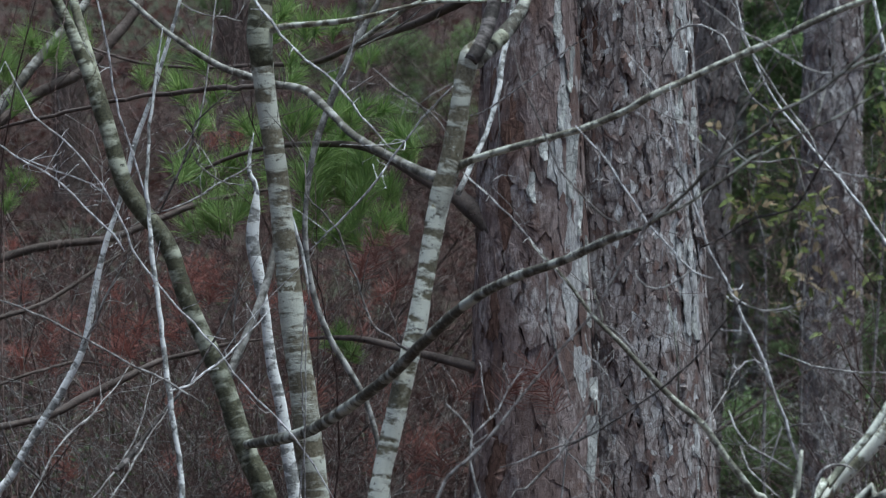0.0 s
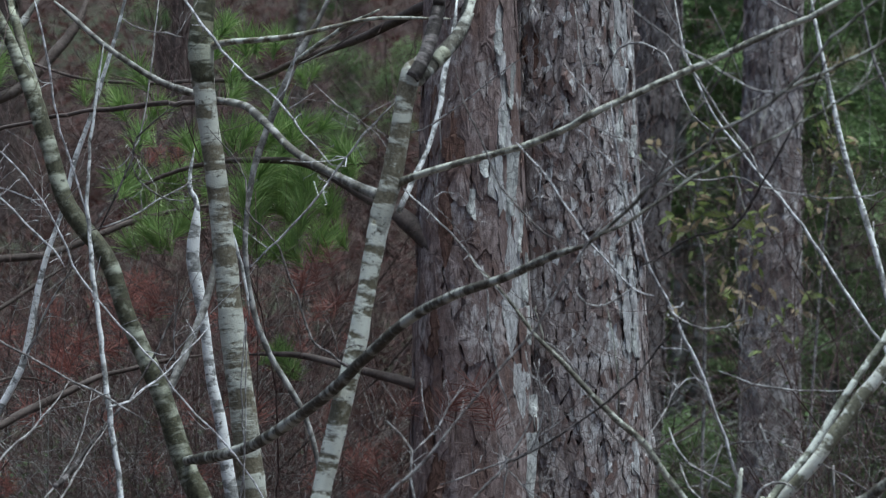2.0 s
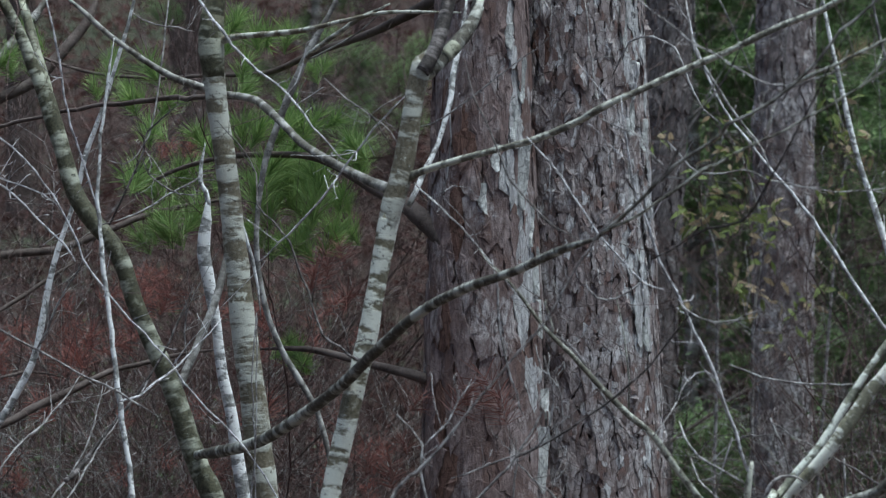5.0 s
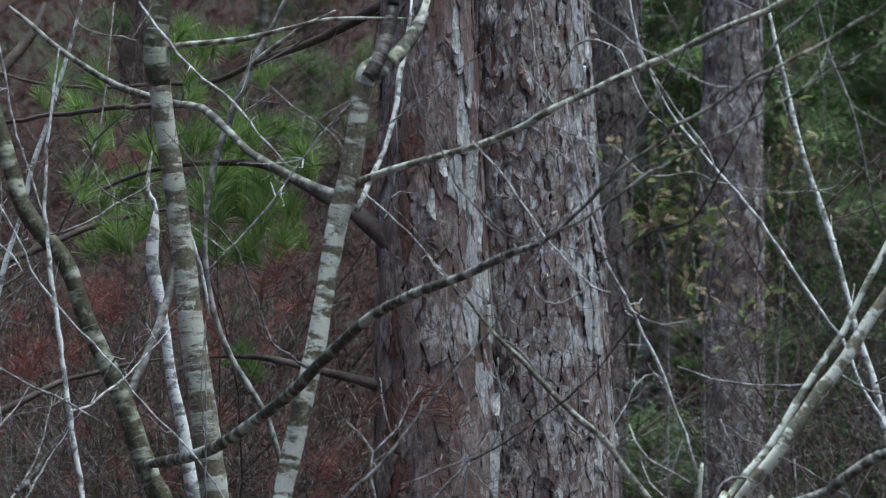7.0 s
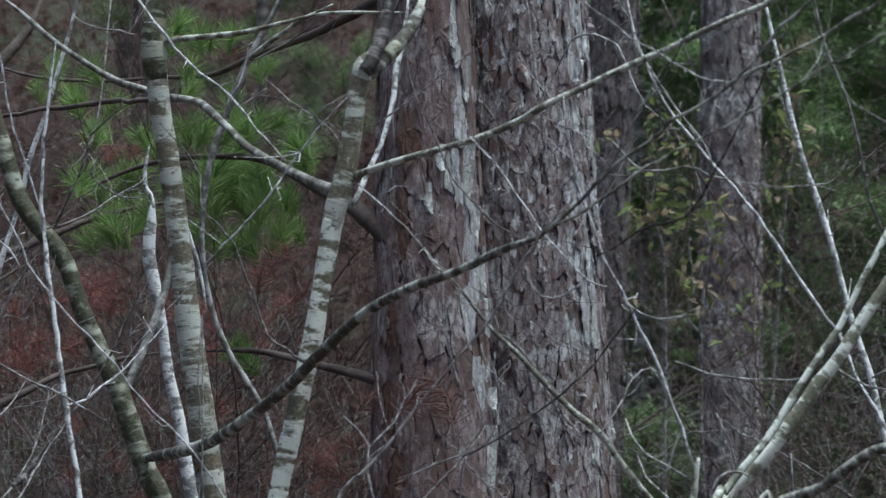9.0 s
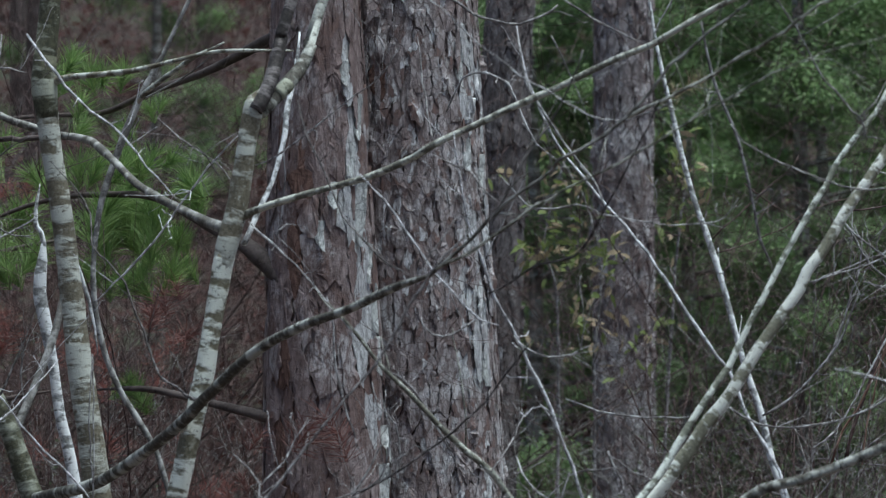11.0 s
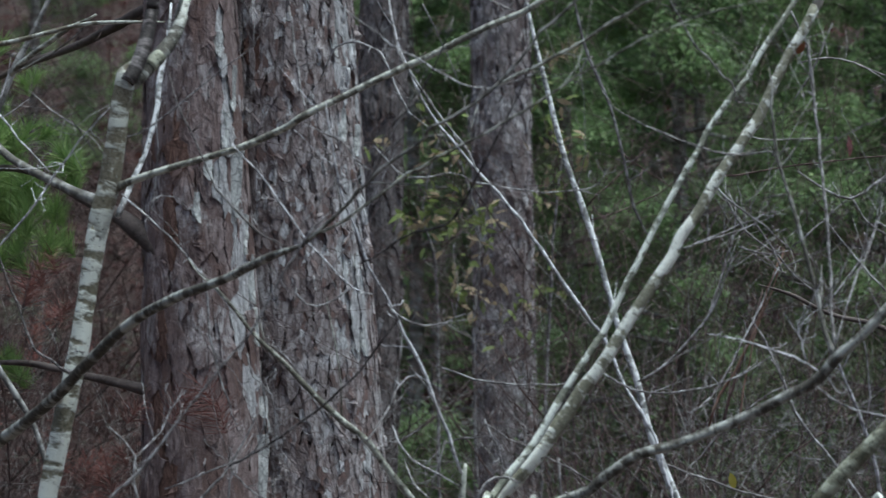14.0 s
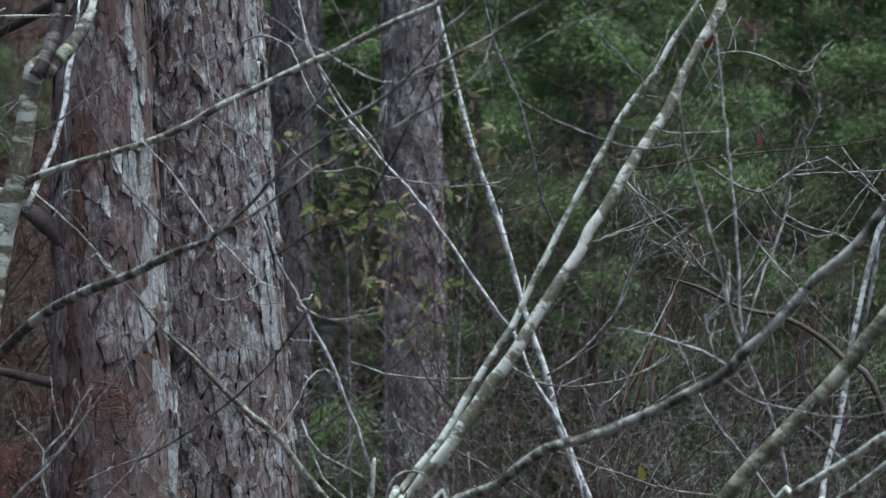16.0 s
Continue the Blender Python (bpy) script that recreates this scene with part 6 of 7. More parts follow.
TUFTS = [tuft_mesh(k, NEEDLE, 130, 0.09, 0.95) for k in range(5)]
TAN_TUFTS = [tuft_mesh(60, TAN, 40, 0.07, 1.3)]
RUST_TUFTS = [tuft_mesh(40 + k, RUST, 90, 0.08, 1.4) for k in range(3)]
DULL_TUFTS = [tuft_mesh(44 + k, RUST_DULL, 60, 0.08, 1.4) for k in range(2)]


def tufts(owner, meshes, places, seed, label=""):
    rng = random.Random(seed)
    for x, y, z, size in places:
        m = Matrix.Translation(Vector((x, y, z)) - owner.location) @ Euler((rng.gauss(0.0, 0.5), rng.gauss(0.0, 0.55), rng.uniform(0, 6))).to_matrix().to_4x4() @ Matrix.Scale(size, 4)
        part("needle_tuft", rng.choice(meshes), owner, m, label)


young_pine = thing("young_pine", (-1.90, 12.0, 0.0), "young pine behind the thicket with dark limbs and green needle tufts", "pine tree")
limb("trunk", young_pine, "pinelimb", [(-1.9, 12.0, -0.05, 0.045), (-1.88, 12.0, 1.0, 0.04), (-1.86, 12.0, 2.0, 0.032), (-1.85, 12.0, 3.2, 0.015)])
limb("branch", young_pine, "pinelimb", [(-1.446, 10.900, 1.082, 0.0096), (-1.379, 10.950, 1.092, 0.0088), (-1.281, 11.000, 1.116, 0.0097), (-1.198, 11.050, 1.162, 0.0111), (-1.099, 11.100, 1.210, 0.0103), (-1.015, 11.150, 1.254, 0.0085), (-0.929, 11.200, 1.276, 0.0067), (-0.842, 11.250, 1.298, 0.0059), (-0.740, 11.300, 1.313, 0.0025)])
limb("branch", young_pine, "pinelimb", [(-1.541, 11.600, 1.501, 0.0107), (-1.437, 11.637, 1.540, 0.0117), (-1.331, 11.675, 1.562, 0.0117), (-1.225, 11.713, 1.573, 0.0108), (-1.150, 11.750, 1.598, 0.0103), (-1.059, 11.787, 1.638, 0.0094), (-0.983, 11.825, 1.671, 0.0080), (-0.859, 11.863, 1.704, 0.0063), (-0.702, 11.900, 1.729, 0.0026)])
limb("branch", young_pine, "dark", [(-1.570, 11.800, 1.887, 0.0183), (-1.466, 11.850, 2.025, 0.0156), (-1.393, 11.900, 2.123, 0.0142), (-1.319, 11.950, 2.222, 0.0126), (-1.269, 12.000, 2.306, 0.0051)])
limb("branch", young_pine, "pinelimb", [(-1.583, 11.900, 1.866, 0.0142), (-1.447, 11.960, 1.981, 0.0157), (-1.325, 12.020, 2.048, 0.0165), (-1.251, 12.080, 2.132, 0.0159), (-1.177, 12.140, 2.233, 0.0128), (-1.150, 12.200, 2.319, 0.0052)])
limb("branch", young_pine, "pinelimb", [(-1.487, 11.200, 1.354, 0.0076), (-1.361, 11.275, 1.391, 0.0060), (-1.263, 11.350, 1.452, 0.0060), (-1.195, 11.425, 1.505, 0.0052), (-1.126, 11.500, 1.551, 0.0015)])
limb("branch", young_pine, "pinelimb", [(-1.486, 11.200, 1.173, 0.0055), (-1.362, 11.300, 1.216, 0.0055), (-1.252, 11.400, 1.244, 0.0051), (-1.169, 11.500, 1.227, 0.0015)])
tufts(young_pine, TUFTS, [(-1.48, 12.19, 2.14, 1.00),
    (-1.38, 11.97, 2.08, 0.90),
    (-1.53, 12.11, 2.05, 0.90),
    (-1.55, 12.27, 1.96, 0.80),
    (-1.03, 11.99, 2.02, 1.00),
    (-1.05, 11.48, 2.05, 0.80),
    (-0.96, 11.96, 1.91, 1.00),
    (-0.97, 11.42, 1.77, 1.10),
    (-0.90, 12.01, 1.79, 1.10),
    (-0.88, 12.30, 1.70, 1.10),
    (-0.95, 11.84, 1.64, 1.10),
    (-0.92, 12.24, 1.62, 1.00),
    (-0.80, 11.42, 1.88, 0.90),
    (-1.51, 12.27, 1.73, 0.70),
    (-1.26, 11.55, 2.14, 0.70),
    (-1.55, 12.16, 2.09, 1.00),
    (-1.36, 11.67, 2.10, 0.90),
    (-1.51, 11.75, 2.06, 0.90),
    (-1.44, 11.52, 1.94, 0.80),
    (-0.93, 11.43, 2.06, 1.00),
    (-1.10, 12.08, 2.11, 0.80),
    (-0.94, 12.07, 1.99, 1.00),
    (-0.99, 11.51, 1.76, 1.10),
    (-0.96, 11.96, 1.76, 1.10),
    (-0.83, 11.63, 1.66, 1.10),
    (-0.94, 12.21, 1.68, 1.10),
    (-0.90, 11.52, 1.62, 1.00),
    (-0.80, 11.93, 1.86, 0.90),
    (-1.54, 12.20, 1.75, 0.70),
    (-1.33, 11.88, 2.18, 0.70),
    (-1.46, 12.00, 2.13, 0.95),
    (-1.33, 12.13, 2.10, 0.85),
    (-1.53, 12.04, 2.03, 0.85),
    (-1.57, 12.14, 1.96, 0.76),
    (-1.00, 11.60, 1.98, 0.95),
    (-1.16, 12.22, 2.04, 0.76),
    (-0.97, 11.85, 1.90, 0.95),
    (-1.00, 12.22, 1.76, 1.04),
    (-0.87, 12.03, 1.79, 1.04),
    (-0.87, 12.06, 1.69, 1.04),
    (-1.02, 12.26, 1.60, 1.04),
    (-0.89, 11.50, 1.65, 0.95),
    (-0.78, 12.18, 1.90, 0.85),
    (-1.48, 11.66, 1.67, 0.66),
    (-1.33, 12.14, 2.14, 0.66)], 1, "long green pine needles")
tufts(smooth_pine, TUFTS, [(-0.62, 11.43, 2.15, 1.00),
    (-0.69, 11.58, 2.08, 0.90),
    (-0.64, 11.38, 1.90, 1.10),
    (-0.57, 11.78, 1.96, 1.00),
    (-0.49, 11.48, 1.93, 0.90),
    (-0.61, 11.58, 1.81, 1.10),
    (-0.57, 11.78, 1.73, 1.30),
    (-0.62, 11.52, 1.69, 1.20),
    (-0.51, 11.83, 1.68, 1.20),
    (-0.44, 11.61, 1.63, 1.10),
    (-0.54, 11.87, 1.63, 1.10),
    (-0.41, 11.76, 1.86, 1.00),
    (-0.38, 11.90, 1.81, 0.90),
    (-0.66, 11.73, 1.62, 0.90),
    (-0.53, 11.49, 1.29, 0.80),
    (-0.56, 11.62, 1.31, 0.70),
    (-0.51, 11.86, 2.08, 0.70),
    (-0.43, 11.85, 1.72, 0.90),
    (-0.74, 11.45, 1.75, 0.80),
    (-0.71, 11.45, 2.19, 0.80),
    (-0.48, 11.45, 1.76, 1.10),
    (-0.59, 11.68, 1.77, 1.10),
    (-0.65, 11.42, 2.15, 1.00),
    (-0.76, 11.72, 2.15, 0.90),
    (-0.69, 11.49, 1.90, 1.10),
    (-0.54, 11.80, 1.87, 1.00),
    (-0.53, 11.45, 1.89, 0.90),
    (-0.65, 11.86, 1.82, 1.10),
    (-0.62, 11.50, 1.78, 1.30),
    (-0.64, 11.32, 1.73, 1.20),
    (-0.49, 11.40, 1.70, 1.20),
    (-0.40, 11.79, 1.63, 1.10),
    (-0.51, 11.40, 1.59, 1.10),
    (-0.38, 11.45, 1.86, 1.00),
    (-0.39, 11.90, 1.82, 0.90),
    (-0.61, 11.55, 1.59, 0.90),
    (-0.52, 11.69, 1.26, 0.80),
    (-0.59, 11.63, 1.29, 0.70),
    (-0.56, 11.58, 2.02, 0.70),
    (-0.42, 11.84, 1.72, 0.90),
    (-0.71, 11.32, 1.75, 0.80),
    (-0.73, 11.53, 2.15, 0.80),
    (-0.48, 11.57, 1.79, 1.10),
    (-0.57, 11.71, 1.83, 1.10),
    (-0.58, 11.74, 2.17, 0.95),
    (-0.67, 11.30, 2.01, 0.85),
    (-0.57, 11.36, 1.90, 1.04),
    (-0.53, 11.44, 1.92, 0.95),
    (-0.44, 11.50, 1.93, 0.85),
    (-0.61, 11.76, 1.78, 1.04),
    (-0.56, 11.75, 1.71, 1.23),
    (-0.61, 11.86, 1.72, 1.14),
    (-0.52, 11.54, 1.75, 1.14),
    (-0.45, 11.55, 1.60, 1.04),
    (-0.56, 11.38, 1.59, 1.04),
    (-0.38, 11.84, 1.87, 0.95),
    (-0.38, 11.84, 1.81, 0.85),
    (-0.70, 11.87, 1.63, 0.85),
    (-0.54, 11.74, 1.27, 0.76),
    (-0.55, 11.83, 1.32, 0.66),
    (-0.47, 11.64, 2.09, 0.66),
    (-0.43, 11.80, 1.71, 0.85),
    (-0.74, 11.50, 1.76, 0.76),
    (-0.72, 11.75, 2.22, 0.76),
    (-0.51, 11.76, 1.77, 1.04),
    (-0.55, 11.67, 1.78, 1.04)], 2, "long green pine needles")
tufts(smooth_pine, TAN_TUFTS, [(0.91, 10.68, 2.10, 0.80),
    (0.87, 10.67, 2.08, 0.70),
    (0.93, 10.62, 2.11, 0.60)], 6, "tan withered leaves")
tufts(young_pine, RUST_TUFTS, [(-1.17, 11.86, 1.28, 1.20),
    (-1.16, 12.19, 1.32, 1.00),
    (-0.93, 12.03, 1.44, 1.10),
    (-1.05, 12.89, 1.49, 1.00),
    (-0.90, 12.44, 1.88, 0.80),
    (-1.29, 12.68, 1.41, 0.80),
    (-1.61, 12.91, 1.23, 0.90),
    (-1.43, 12.75, 1.34, 0.80),
    (-1.29, 12.84, 1.26, 1.32),
    (-1.11, 12.47, 1.29, 1.10),
    (-1.05, 12.71, 1.43, 1.21),
    (-1.08, 12.95, 1.48, 1.10),
    (-0.96, 12.33, 1.87, 0.88),
    (-1.27, 12.64, 1.34, 0.88),
    (-1.60, 12.94, 1.21, 0.99),
    (-1.42, 12.09, 1.26, 0.88),
    (-1.27, 11.89, 1.13, 1.10),
    (-1.44, 12.38, 1.21, 1.00),
    (-1.10, 12.87, 1.34, 1.00),
    (-0.53, 12.43, 1.50, 1.00),
    (-0.64, 12.05, 1.13, 1.00),
    (-1.14, 12.98, 0.88, 1.00),
    (-0.87, 12.37, 0.85, 1.10),
    (-1.38, 12.32, 0.90, 1.00)], 3, "dead rust-red pine needles")
tufts(smooth_pine, DULL_TUFTS, [(-0.39, 10.72, 1.59, 0.80),
    (-0.43, 10.81, 1.56, 1.00),
    (-0.38, 10.94, 1.46, 1.10),
    (-0.46, 10.81, 1.52, 1.00),
    (-0.26, 10.89, 1.02, 1.10),
    (-0.32, 10.93, 1.03, 0.90),
    (-0.01, 10.70, 1.25, 1.30),
    (-0.07, 10.87, 1.21, 1.20),
    (0.02, 10.74, 1.19, 1.10),
    (-0.19, 10.83, 1.20, 0.90),
    (-0.23, 10.91, 1.09, 0.80),
    (-0.39, 10.79, 1.13, 0.80)], 4, "dead rust-red pine needles")
caught = random.Random(91)
tufts(young_pine, RUST_TUFTS, [(caught.uniform(-0.135, -0.025) * y, y, caught.uniform(0.75, 1.55), caught.uniform(0.8, 1.3))
                               for y in (caught.uniform(12.2, 14.5) for _ in range(34))], 7, "dead rust-red pine needles")


# ---- undergrowth: bare brush ----
def brush_stem(rng, t, start, way, length, r, depth):
    pts = [np.r_[start, r]]
    p, d = np.array(start, float), np.array(way, float)
    n = 5
    for k in range(1, n + 1):
        d = d + np.array([rng.gauss(0, 0.16), rng.gauss(0, 0.16), rng.gauss(0.03, 0.1)])
        d /= np.linalg.norm(d)
        p = p + d * length / n
        pts.append(np.r_[p, r * (1 - 0.75 * k / n)])
        if depth > 0:
            for _ in range(rng.choice((1, 2, 2))):
                side = np.array([rng.gauss(0, 1), rng.gauss(0, 1), rng.gauss(0.3, 0.6)])
                side = d * 0.6 + side / np.linalg.norm(side)
                brush_stem(rng, t, p, side / np.linalg.norm(side), length * rng.uniform(0.25, 0.5), r * 0.5 * (1 - 0.5 * k / n), depth - 1)
    t.add(spline(pts, length / 8) if depth else np.array(pts), (4 if r < 0.006 else 6) if depth else 3, rng)


def brush(seed, height, stems, label, barks=("brush", "redbrush", "brush", "brush", "brush"), lean=0.35, thin=0.003, fat=0.0055):
    rng = random.Random(seed)
    ob = thing("bare_brush", (0, 0, 0), label, "shrub", "undergrowth brush")
    for _ in range(stems):
        t = Tubes()
        a = rng.uniform(0, 6.3)
        start = (0.12 * math.cos(a), 0.12 * math.sin(a), -0.05)
        way = np.array([lean * math.cos(a), lean * math.sin(a), 1.0])
        brush_stem(rng, t, start, way / np.linalg.norm(way), height * rng.uniform(0.7, 1.1), rng.uniform(thin, fat), 2)
        tagged(part("stem", t.mesh("stem", BARK[rng.choice(barks)]), ob), kind="stuff")
    return ob


rng = random.Random(77)
kinds = [brush(300 + k, h, n, lab) for k, (h, n, lab) in enumerate((
    (2.6, 4, "thin bare brush with fine grey-brown twigs on the leaf litter"),
    (3.0, 3, "tall bare brush with fine grey-brown twigs"),
    (2.0, 5, "low spreading bare brush with fine twigs"),
    (3.2, 3, "slender bare brush with pale twigs")))]
spots = []
for k in range(24):
    y = rng.uniform(13, 22)
    spots.append((rng.uniform(-0.13, -0.005) * y, y))
for k in range(6):
    y = rng.uniform(11.5, 15.5)
    spots.append((rng.uniform(0.06, 0.2) * y, y))
for k in range(12):
    y = rng.uniform(22, 34)
    spots.append((rng.uniform(-0.14, 0.05) * y, y))
spots += [(-1.35, 11.6), (-1.1, 10.9), (-0.75, 11.8), (-0.5, 12.2), (-1.5, 12.6), (-0.95, 12.4), (1.55, 12.2)]
for k, (x, y) in enumerate(spots):
    m = pose(x, y, ground_height(x, y), 0, 0, rng.uniform(0, 360)) 
    if k < 4:
        kinds[k].matrix_basis = m
    else:
        copy_thing(kinds[k % 4], m)


short = [brush(320 + k, 1.2, 5, "low reddish-brown bare brush on the forest floor", ("redbrush", "redbrush", "brush")) for k in range(3)]
for k in range(19):
    y = rng.uniform(11.8, 15.2) if k < 6 else rng.uniform(12.5, 16)
    x = (rng.uniform(0.045, 0.2) if k < 6 else rng.uniform(-0.13, -0.02)) * y
    m = pose(x, y, ground_height(x, y), 0, 0, rng.uniform(0, 360))
    if k < 3:
        short[k].matrix_basis = m
    else:
        copy_thing(short[k % 3], m)


tangle = [brush(340 + k, 3.2, 4, "leaning tangle of bare grey and brown branches", ("pinelimb", "brush", "blacktwig"), 1.1, 0.006, 0.012) for k in range(2)]
for k, (x, y) in enumerate(((-1.9, 13.2), (-1.2, 13.6), (-0.6, 13.0), (-1.5, 15.0), (-0.8, 15.4), (-2.2, 14.6), (-1.8, 16.0), (-1.1, 16.8), (-0.45, 14.4))):
    m = pose(x, y, ground_height(x, y), 0, 0, rng.uniform(0, 360))
    if k < 2:
        tangle[k].matrix_basis = m
    else:
        copy_thing(tangle[k % 2], m)

wiry = [brush(350 + k, 2.1, 4, "wiry brown brush with very fine bare twigs", ("redbrush", "brush", "blacktwig", "brush"), 0.7, 0.002, 0.0035) for k in range(3)]
for k in range(9):
    y = rng.uniform(10.4, 15.0)
    x = rng.uniform(0.06, 0.19) * y
    m = pose(x, y, ground_height(x, y), 0, 0, rng.uniform(0, 360))
    if k < 3:
        wiry[k].matrix_basis = m
    else:
        copy_thing(wiry[k % 3], m)

hazel = [brush(360 + k, 1.5, 5, "grey lichen-dusted brush with fine bare twigs", ("greytwig", "grey", "brush", "redbrush"), 0.6, 0.002, 0.004) for k in range(3)]
for k in range(20):
    y = rng.uniform(10.6, 14.5)
    x = (rng.uniform(-0.13, -0.01) if k < 11 else rng.uniform(0.07, 0.19)) * y
    m = pose(x, y, ground_height(x, y), 0, 0, rng.uniform(0, 360))
    if k < 3:
        hazel[k].matrix_basis = m
    else:
        copy_thing(hazel[k % 3], m)


# ---- evergreen shrubs on the bank ----
def evergreen(seed, height, spread, leaves):
    rng = random.Random(seed)
    ob = thing("evergreen_shrub", (0, 0, 0), "dense dark-green evergreen shrub on the wooded bank", "shrub", "evergreen shrubs")
    t = Tubes()
    ends = []
    t.add(spline([(0, 0, -0.1, 0.04), (0.05, 0, height * 0.4, 0.03), (0, 0.04, height * 0.75, 0.02), (0.03, 0, height, 0.006)], 0.3), 8, rng)
    part("trunk", t.mesh("trunk", BARK["dark"]), ob)
    t = Tubes()
    for k in range(46):
        z = height * rng.uniform(0.06, 0.97)
        a = rng.uniform(0, 6.3)
        reach = spread * (1.1 - 0.75 * z / height) * rng.uniform(0.5, 1.1)
        q = [(0, 0, z, 0.012), (math.cos(a) * reach * 0.5, math.sin(a) * reach * 0.5, z + 0.1 * reach, 0.008),
             (math.cos(a) * reach, math.sin(a) * reach, z + rng.uniform(-0.1, 0.35) * reach, 0.003)]
        t.add(spline(q, 0.15), 5, rng)
        ends += [(np.array(q[1][:3]), 0.16), (np.array(q[2][:3]), 0.2), (np.array(q[2][:3]) * 0.8 + np.array(q[1][:3]) * 0.2, 0.17)]
    tagged(part("limb", t.mesh("limb", BARK["dark"]), ob), kind="stuff")

    def place(g):
        c, w = ends[int(g.integers(len(ends)))]
        return c + g.normal(0, w * 0.34, 3) * (1, 1, 0.7)

    crown = leaf_cards("foliage", leaves, EVERGREEN, place, 0.019, seed, 0.9, ob, slim=0.3)
    tagged(crown, kind="stuff")
    return ob


greens = [evergreen(500, 4.4, 1.0, 62000), evergreen(501, 3.8, 1.1, 58000)]
plots = [(1.45, 17.8), (2.15, 18.4), (2.85, 17.4), (3.5, 18.6), (2.5, 20.2), (1.0, 19.6), (1.9, 16.9), (3.2, 16.8), (4.2, 17.4), (0.8, 17.6), (1.5, 21.5), (3.4, 21.5), (2.4, 22.5), (4.3, 20.2), (0.9, 22.8), (1.9, 24.0), (3.0, 24.2), (4.2, 23.6), (5.0, 22.0), (-1.2, 27.5), (4.5, 18.6), (3.9, 19.2)]
for k, (x, y) in enumerate(plots):
    m = pose(x, y, ground_height(x, y), 0, 0, k * 77)
    if k < 2:
        greens[k].matrix_basis = m
    else:
        copy_thing(greens[k % 2], m)


# ---- low green plants in the undergrowth ----
def low_plant(seed, leaves, height):
    g = random.Random(seed)
    ob = thing("low_plant", (0, 0, 0), "low dull-green leafy plant among dead leaves", "plant", "low plants")
    t = Tubes()
    tips = []
    for k in range(9):
        a, reach = g.uniform(0, 6.3), g.uniform(0.15, 0.5)
        q = [(0, 0, -0.03, 0.004), (math.cos(a) * reach * 0.4, math.sin(a) * reach * 0.4, height * 0.6, 0.003), (math.cos(a) * reach, math.sin(a) * reach, height * g.uniform(0.7, 1.1), 0.0015)]
        t.add(spline(q, 0.1), 5, g)
        tips += [q[1][:3], q[2][:3]]
    tagged(part("stem", t.mesh("stem", BARK["brush"]), ob), kind="stuff")
    crown = leaf_cards("foliage", leaves, LOW_GREEN, lambda h: np.array(tips[int(h.integers(len(tips)))]) + h.normal(0, 0.09, 3), 0.015, seed, 0.8, ob)
    tagged(crown, kind="stuff")
    return ob


lows = [low_plant(700, 260, 0.9), low_plant(701, 200, 1.2)]
for k in range(25):
    y = rng.uniform(13.0, 18.0)
    x = rng.uniform(-0.13, -0.02) * y if k < 12 else rng.uniform(0.06, 0.2) * y
    m = pose(x, y, ground_height(x, y), 0, 0, k * 50)
    if k < 2:
        lows[k].matrix_basis = m
    else:
        copy_thing(lows[k % 2], m)


# ---- far woods: bare trunks on the bank ----
def far_tree(seed):
    g = random.Random(seed)
    ob = thing("bare_tree", (0, 0, 0), "bare grey-brown tree on the far bank", "tree", "far trees")
    t = Tubes()
    lean = g.uniform(-0.1, 0.1)
    q = [(0, 0, -0.2, 0.11), (lean, 0, 2.0, 0.09), (lean * 1.6, 0.1, 5.0, 0.07), (lean * 3, 0.1, 9.0, 0.02)]
    t.add(spline(q, 0.3), 10, g, 0.06)
    part("trunk", t.mesh("trunk", BARK["brush" if seed % 2 else "pinelimb"]), ob)
    for k in range(7):
        z, a = g.uniform(1.0, 7), g.uniform(0, 6.3)
        b = Tubes()
        brush_stem(g, b, (lean * z / 3, 0, z), np.array([math.cos(a), math.sin(a), 0.5]) / 1.12, g.uniform(0.9, 1.8), 0.02, 1)
        tagged(part("branch", b.mesh("branch", BARK["brush"]), ob), kind="stuff")
    return ob


fars = [far_tree(800), far_tree(801), far_tree(802)]
for k in range(18):
    y = rng.uniform(25, 42)
    x = (rng.uniform(-0.14, 0.0) if k < 10 else rng.uniform(0.05, 0.2)) * y
    m = pose(x, y, ground_height(x, y), 0, 0, k * 63)
    if k < 3:
        fars[k].matrix_basis = m
    else:
        copy_thing(fars[k % 3], m)


# ---- leafy vine by the farther pine, and single leaves ----
def blade(name, mat, length, wide):
    """One pointed leaf, folded along its rib and bent down; x is its length."""
    v, f = [], []
    for k, (t, w) in enumerate(((0, 0.12), (0.25, 0.8), (0.5, 1.0), (0.75, 0.62), (1.0, 0.04))):
        z = -0.25 * length * t * t
        v += [(length * t, -wide / 2 * w, z + 0.12 * wide * w), (length * t, 0, z), (length * t, wide / 2 * w, z + 0.12 * wide * w)]
    for k in range(4):
        for c in (0, 1):
            a = k * 3 + c
            f.append((a, a + 1, a + 4, a + 3))
    return mesh_of(name, v, f, [mat])


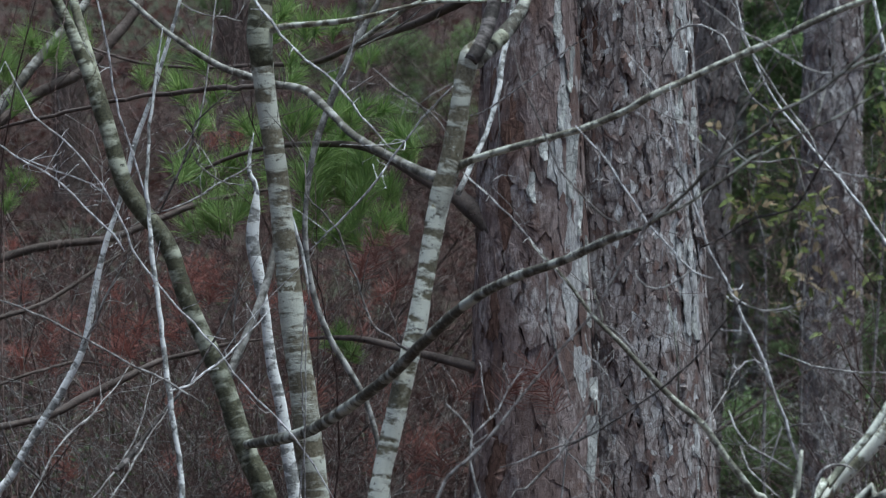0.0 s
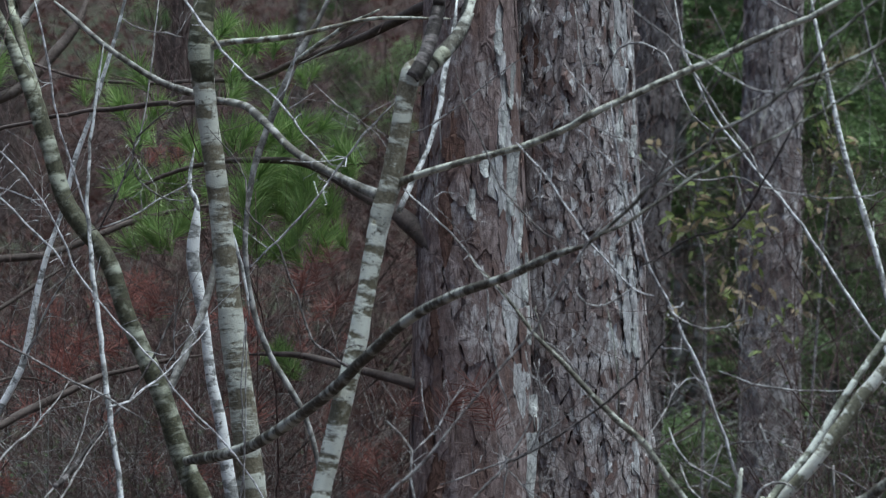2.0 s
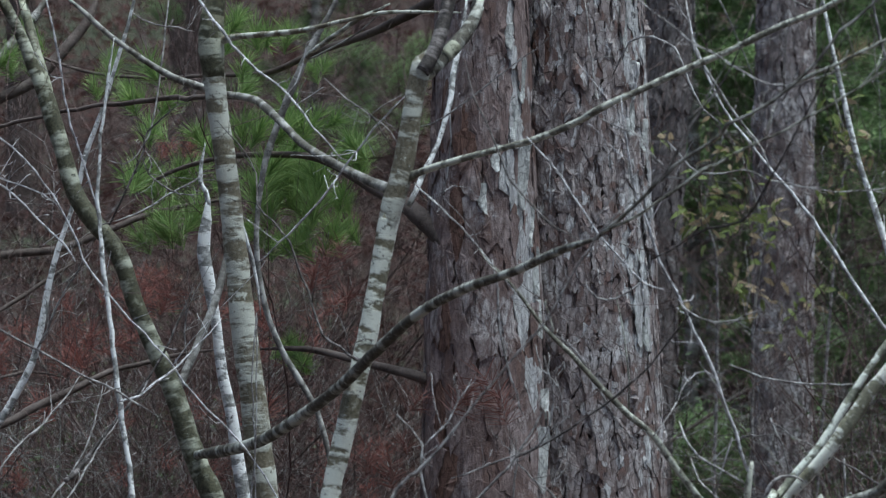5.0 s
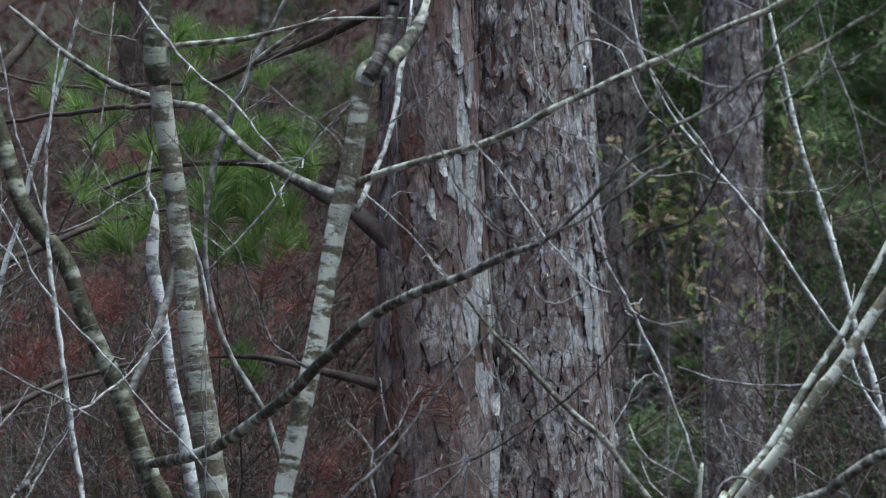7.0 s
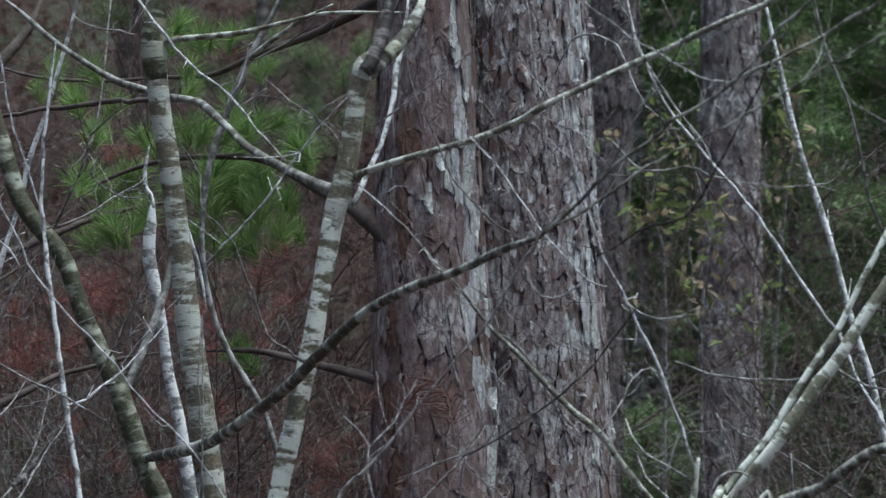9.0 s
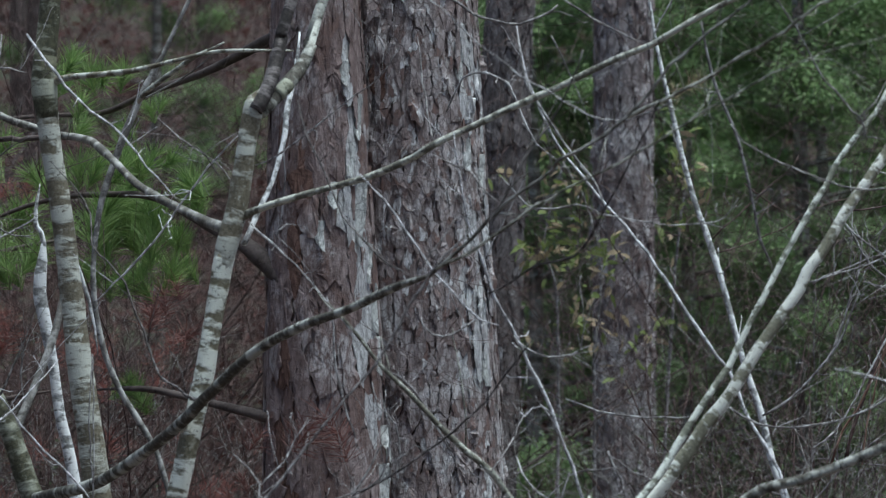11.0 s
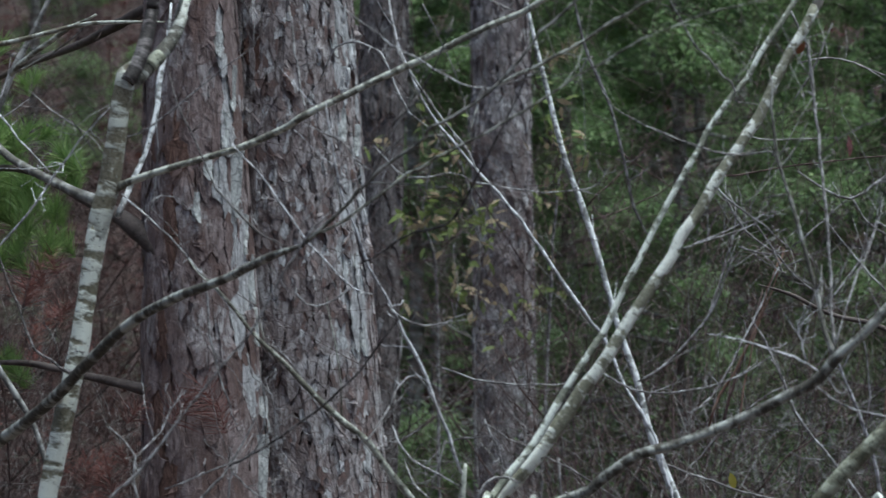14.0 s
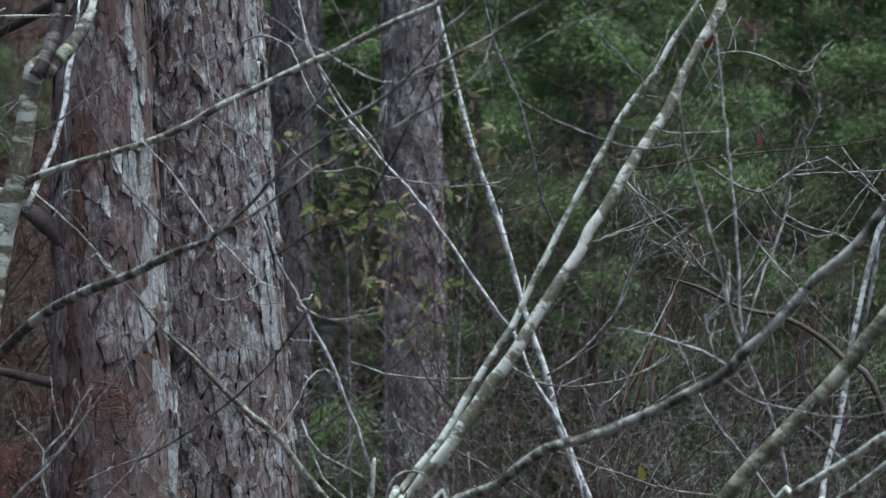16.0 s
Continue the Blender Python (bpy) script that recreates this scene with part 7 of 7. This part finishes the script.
leaf_vine = thing("leafy_vine", (0.75, 13.9, 0.0), "thin vine with yellow-green and tan leaves beside the farther pine", "vine")
limb("stem", leaf_vine, "greytwig", [(0.741, 13.900, -0.030, 0.0067), (0.771, 13.900, 0.600, 0.0056), (0.741, 13.900, 0.802, 0.0056), (0.743, 13.900, 1.213, 0.0056), (0.737, 13.900, 1.567, 0.0047), (0.698, 13.900, 1.717, 0.0037), (0.739, 13.900, 1.921, 0.0037), (0.797, 13.900, 2.070, 0.0028)], spurs=3)
limb("stem", leaf_vine, "greytwig", [(0.871, 13.900, -0.030, 0.0067), (0.901, 13.900, 0.600, 0.0056), (0.871, 13.900, 0.762, 0.0056), (0.860, 13.900, 1.285, 0.0056), (0.884, 13.900, 1.621, 0.0047), (0.840, 13.900, 1.846, 0.0037), (0.758, 13.900, 1.996, 0.0028)], spurs=3)
limb("stem", leaf_vine, "greytwig", [(1.077, 13.900, -0.030, 0.0067), (1.107, 13.900, 0.600, 0.0056), (1.077, 13.900, 0.758, 0.0056), (1.107, 13.900, 1.281, 0.0056), (1.131, 13.900, 1.655, 0.0047), (1.160, 13.900, 1.916, 0.0037), (1.116, 13.900, 2.122, 0.0028)], spurs=3)
green_blade, tan_blade = blade("leaf", VINE, 0.055, 0.021), blade("leaf", TAN, 0.052, 0.019)
sway = random.Random(31)
# heart of each spray, its spread, and how many leaves it bears
for x, z, wide, high, count in (
        (0.74, 1.98, 0.075, 0.056, 17),
        (0.79, 1.86, 0.056, 0.075, 19),
        (0.70, 1.72, 0.075, 0.075, 30),
        (0.81, 1.68, 0.056, 0.047, 15),
        (0.89, 1.71, 0.047, 0.075, 17),
        (0.83, 1.47, 0.056, 0.093, 17),
        (0.97, 1.43, 0.075, 0.056, 13),
        (1.12, 2.07, 0.056, 0.075, 19),
        (1.17, 1.93, 0.065, 0.075, 22),
        (1.13, 1.80, 0.047, 0.056, 11),
        (1.11, 1.51, 0.047, 0.056, 8),
        (0.91, 1.64, 0.047, 0.104, 14),
        (0.83, 1.48, 0.057, 0.078, 13),
        (1.18, 1.95, 0.057, 0.078, 12),
        (1.12, 1.69, 0.047, 0.104, 9),
        (0.97, 1.32, 0.042, 0.042, 6),
        (0.72, 1.73, 0.052, 0.057, 9),
        (0.80, 1.69, 0.047, 0.052, 7),
        (1.07, 1.40, 0.052, 0.062, 7),
        (0.54, 1.96, 0.026, 0.026, 6),
        (0.66, 1.40, 0.037, 0.037, 6)):
    for _ in range(count):
        at = Vector((x + sway.gauss(0, wide * 0.7), 13.9 + sway.gauss(-0.03, 0.05), z + sway.gauss(0, high * 0.7))) - leaf_vine.location
        part("leaf", tan_blade if sway.random() < 0.42 else green_blade, leaf_vine,
             Matrix.Translation(at) @ Euler((sway.gauss(0, 0.8), sway.gauss(0.2, 0.6), sway.uniform(0, 6.3))).to_matrix().to_4x4() @ Matrix.Scale(sway.uniform(0.6, 1.2), 4))
ob = new("dead_leaf", blade("dead_leaf", PINK, 0.075, 0.024))
ob.matrix_basis = Matrix.Translation((2.205, 14.500, 1.979)) @ pose(0, 0, 0, *(70, 80, 0))
tagged(ob, "curled pinkish dead leaf caught in the twigs", "leaf")
ob = new("dead_leaf", blade("dead_leaf", BROWN, 0.036, 0.016))
ob.matrix_basis = Matrix.Translation((1.206, 8.385, 2.010)) @ pose(0, 0, 0, *(60, 120, 0))
tagged(ob, "curled brown dead leaf stuck to the leaning trunk", "leaf")
ob = new("yellow_leaf", blade("yellow_leaf", YELLOW, 0.040, 0.018))
ob.matrix_basis = Matrix.Translation((1.118, 9.000, 1.116)) @ pose(0, 0, 0, *(80, 75, 0))
tagged(ob, "hanging yellow leaf among bare twigs", "leaf")
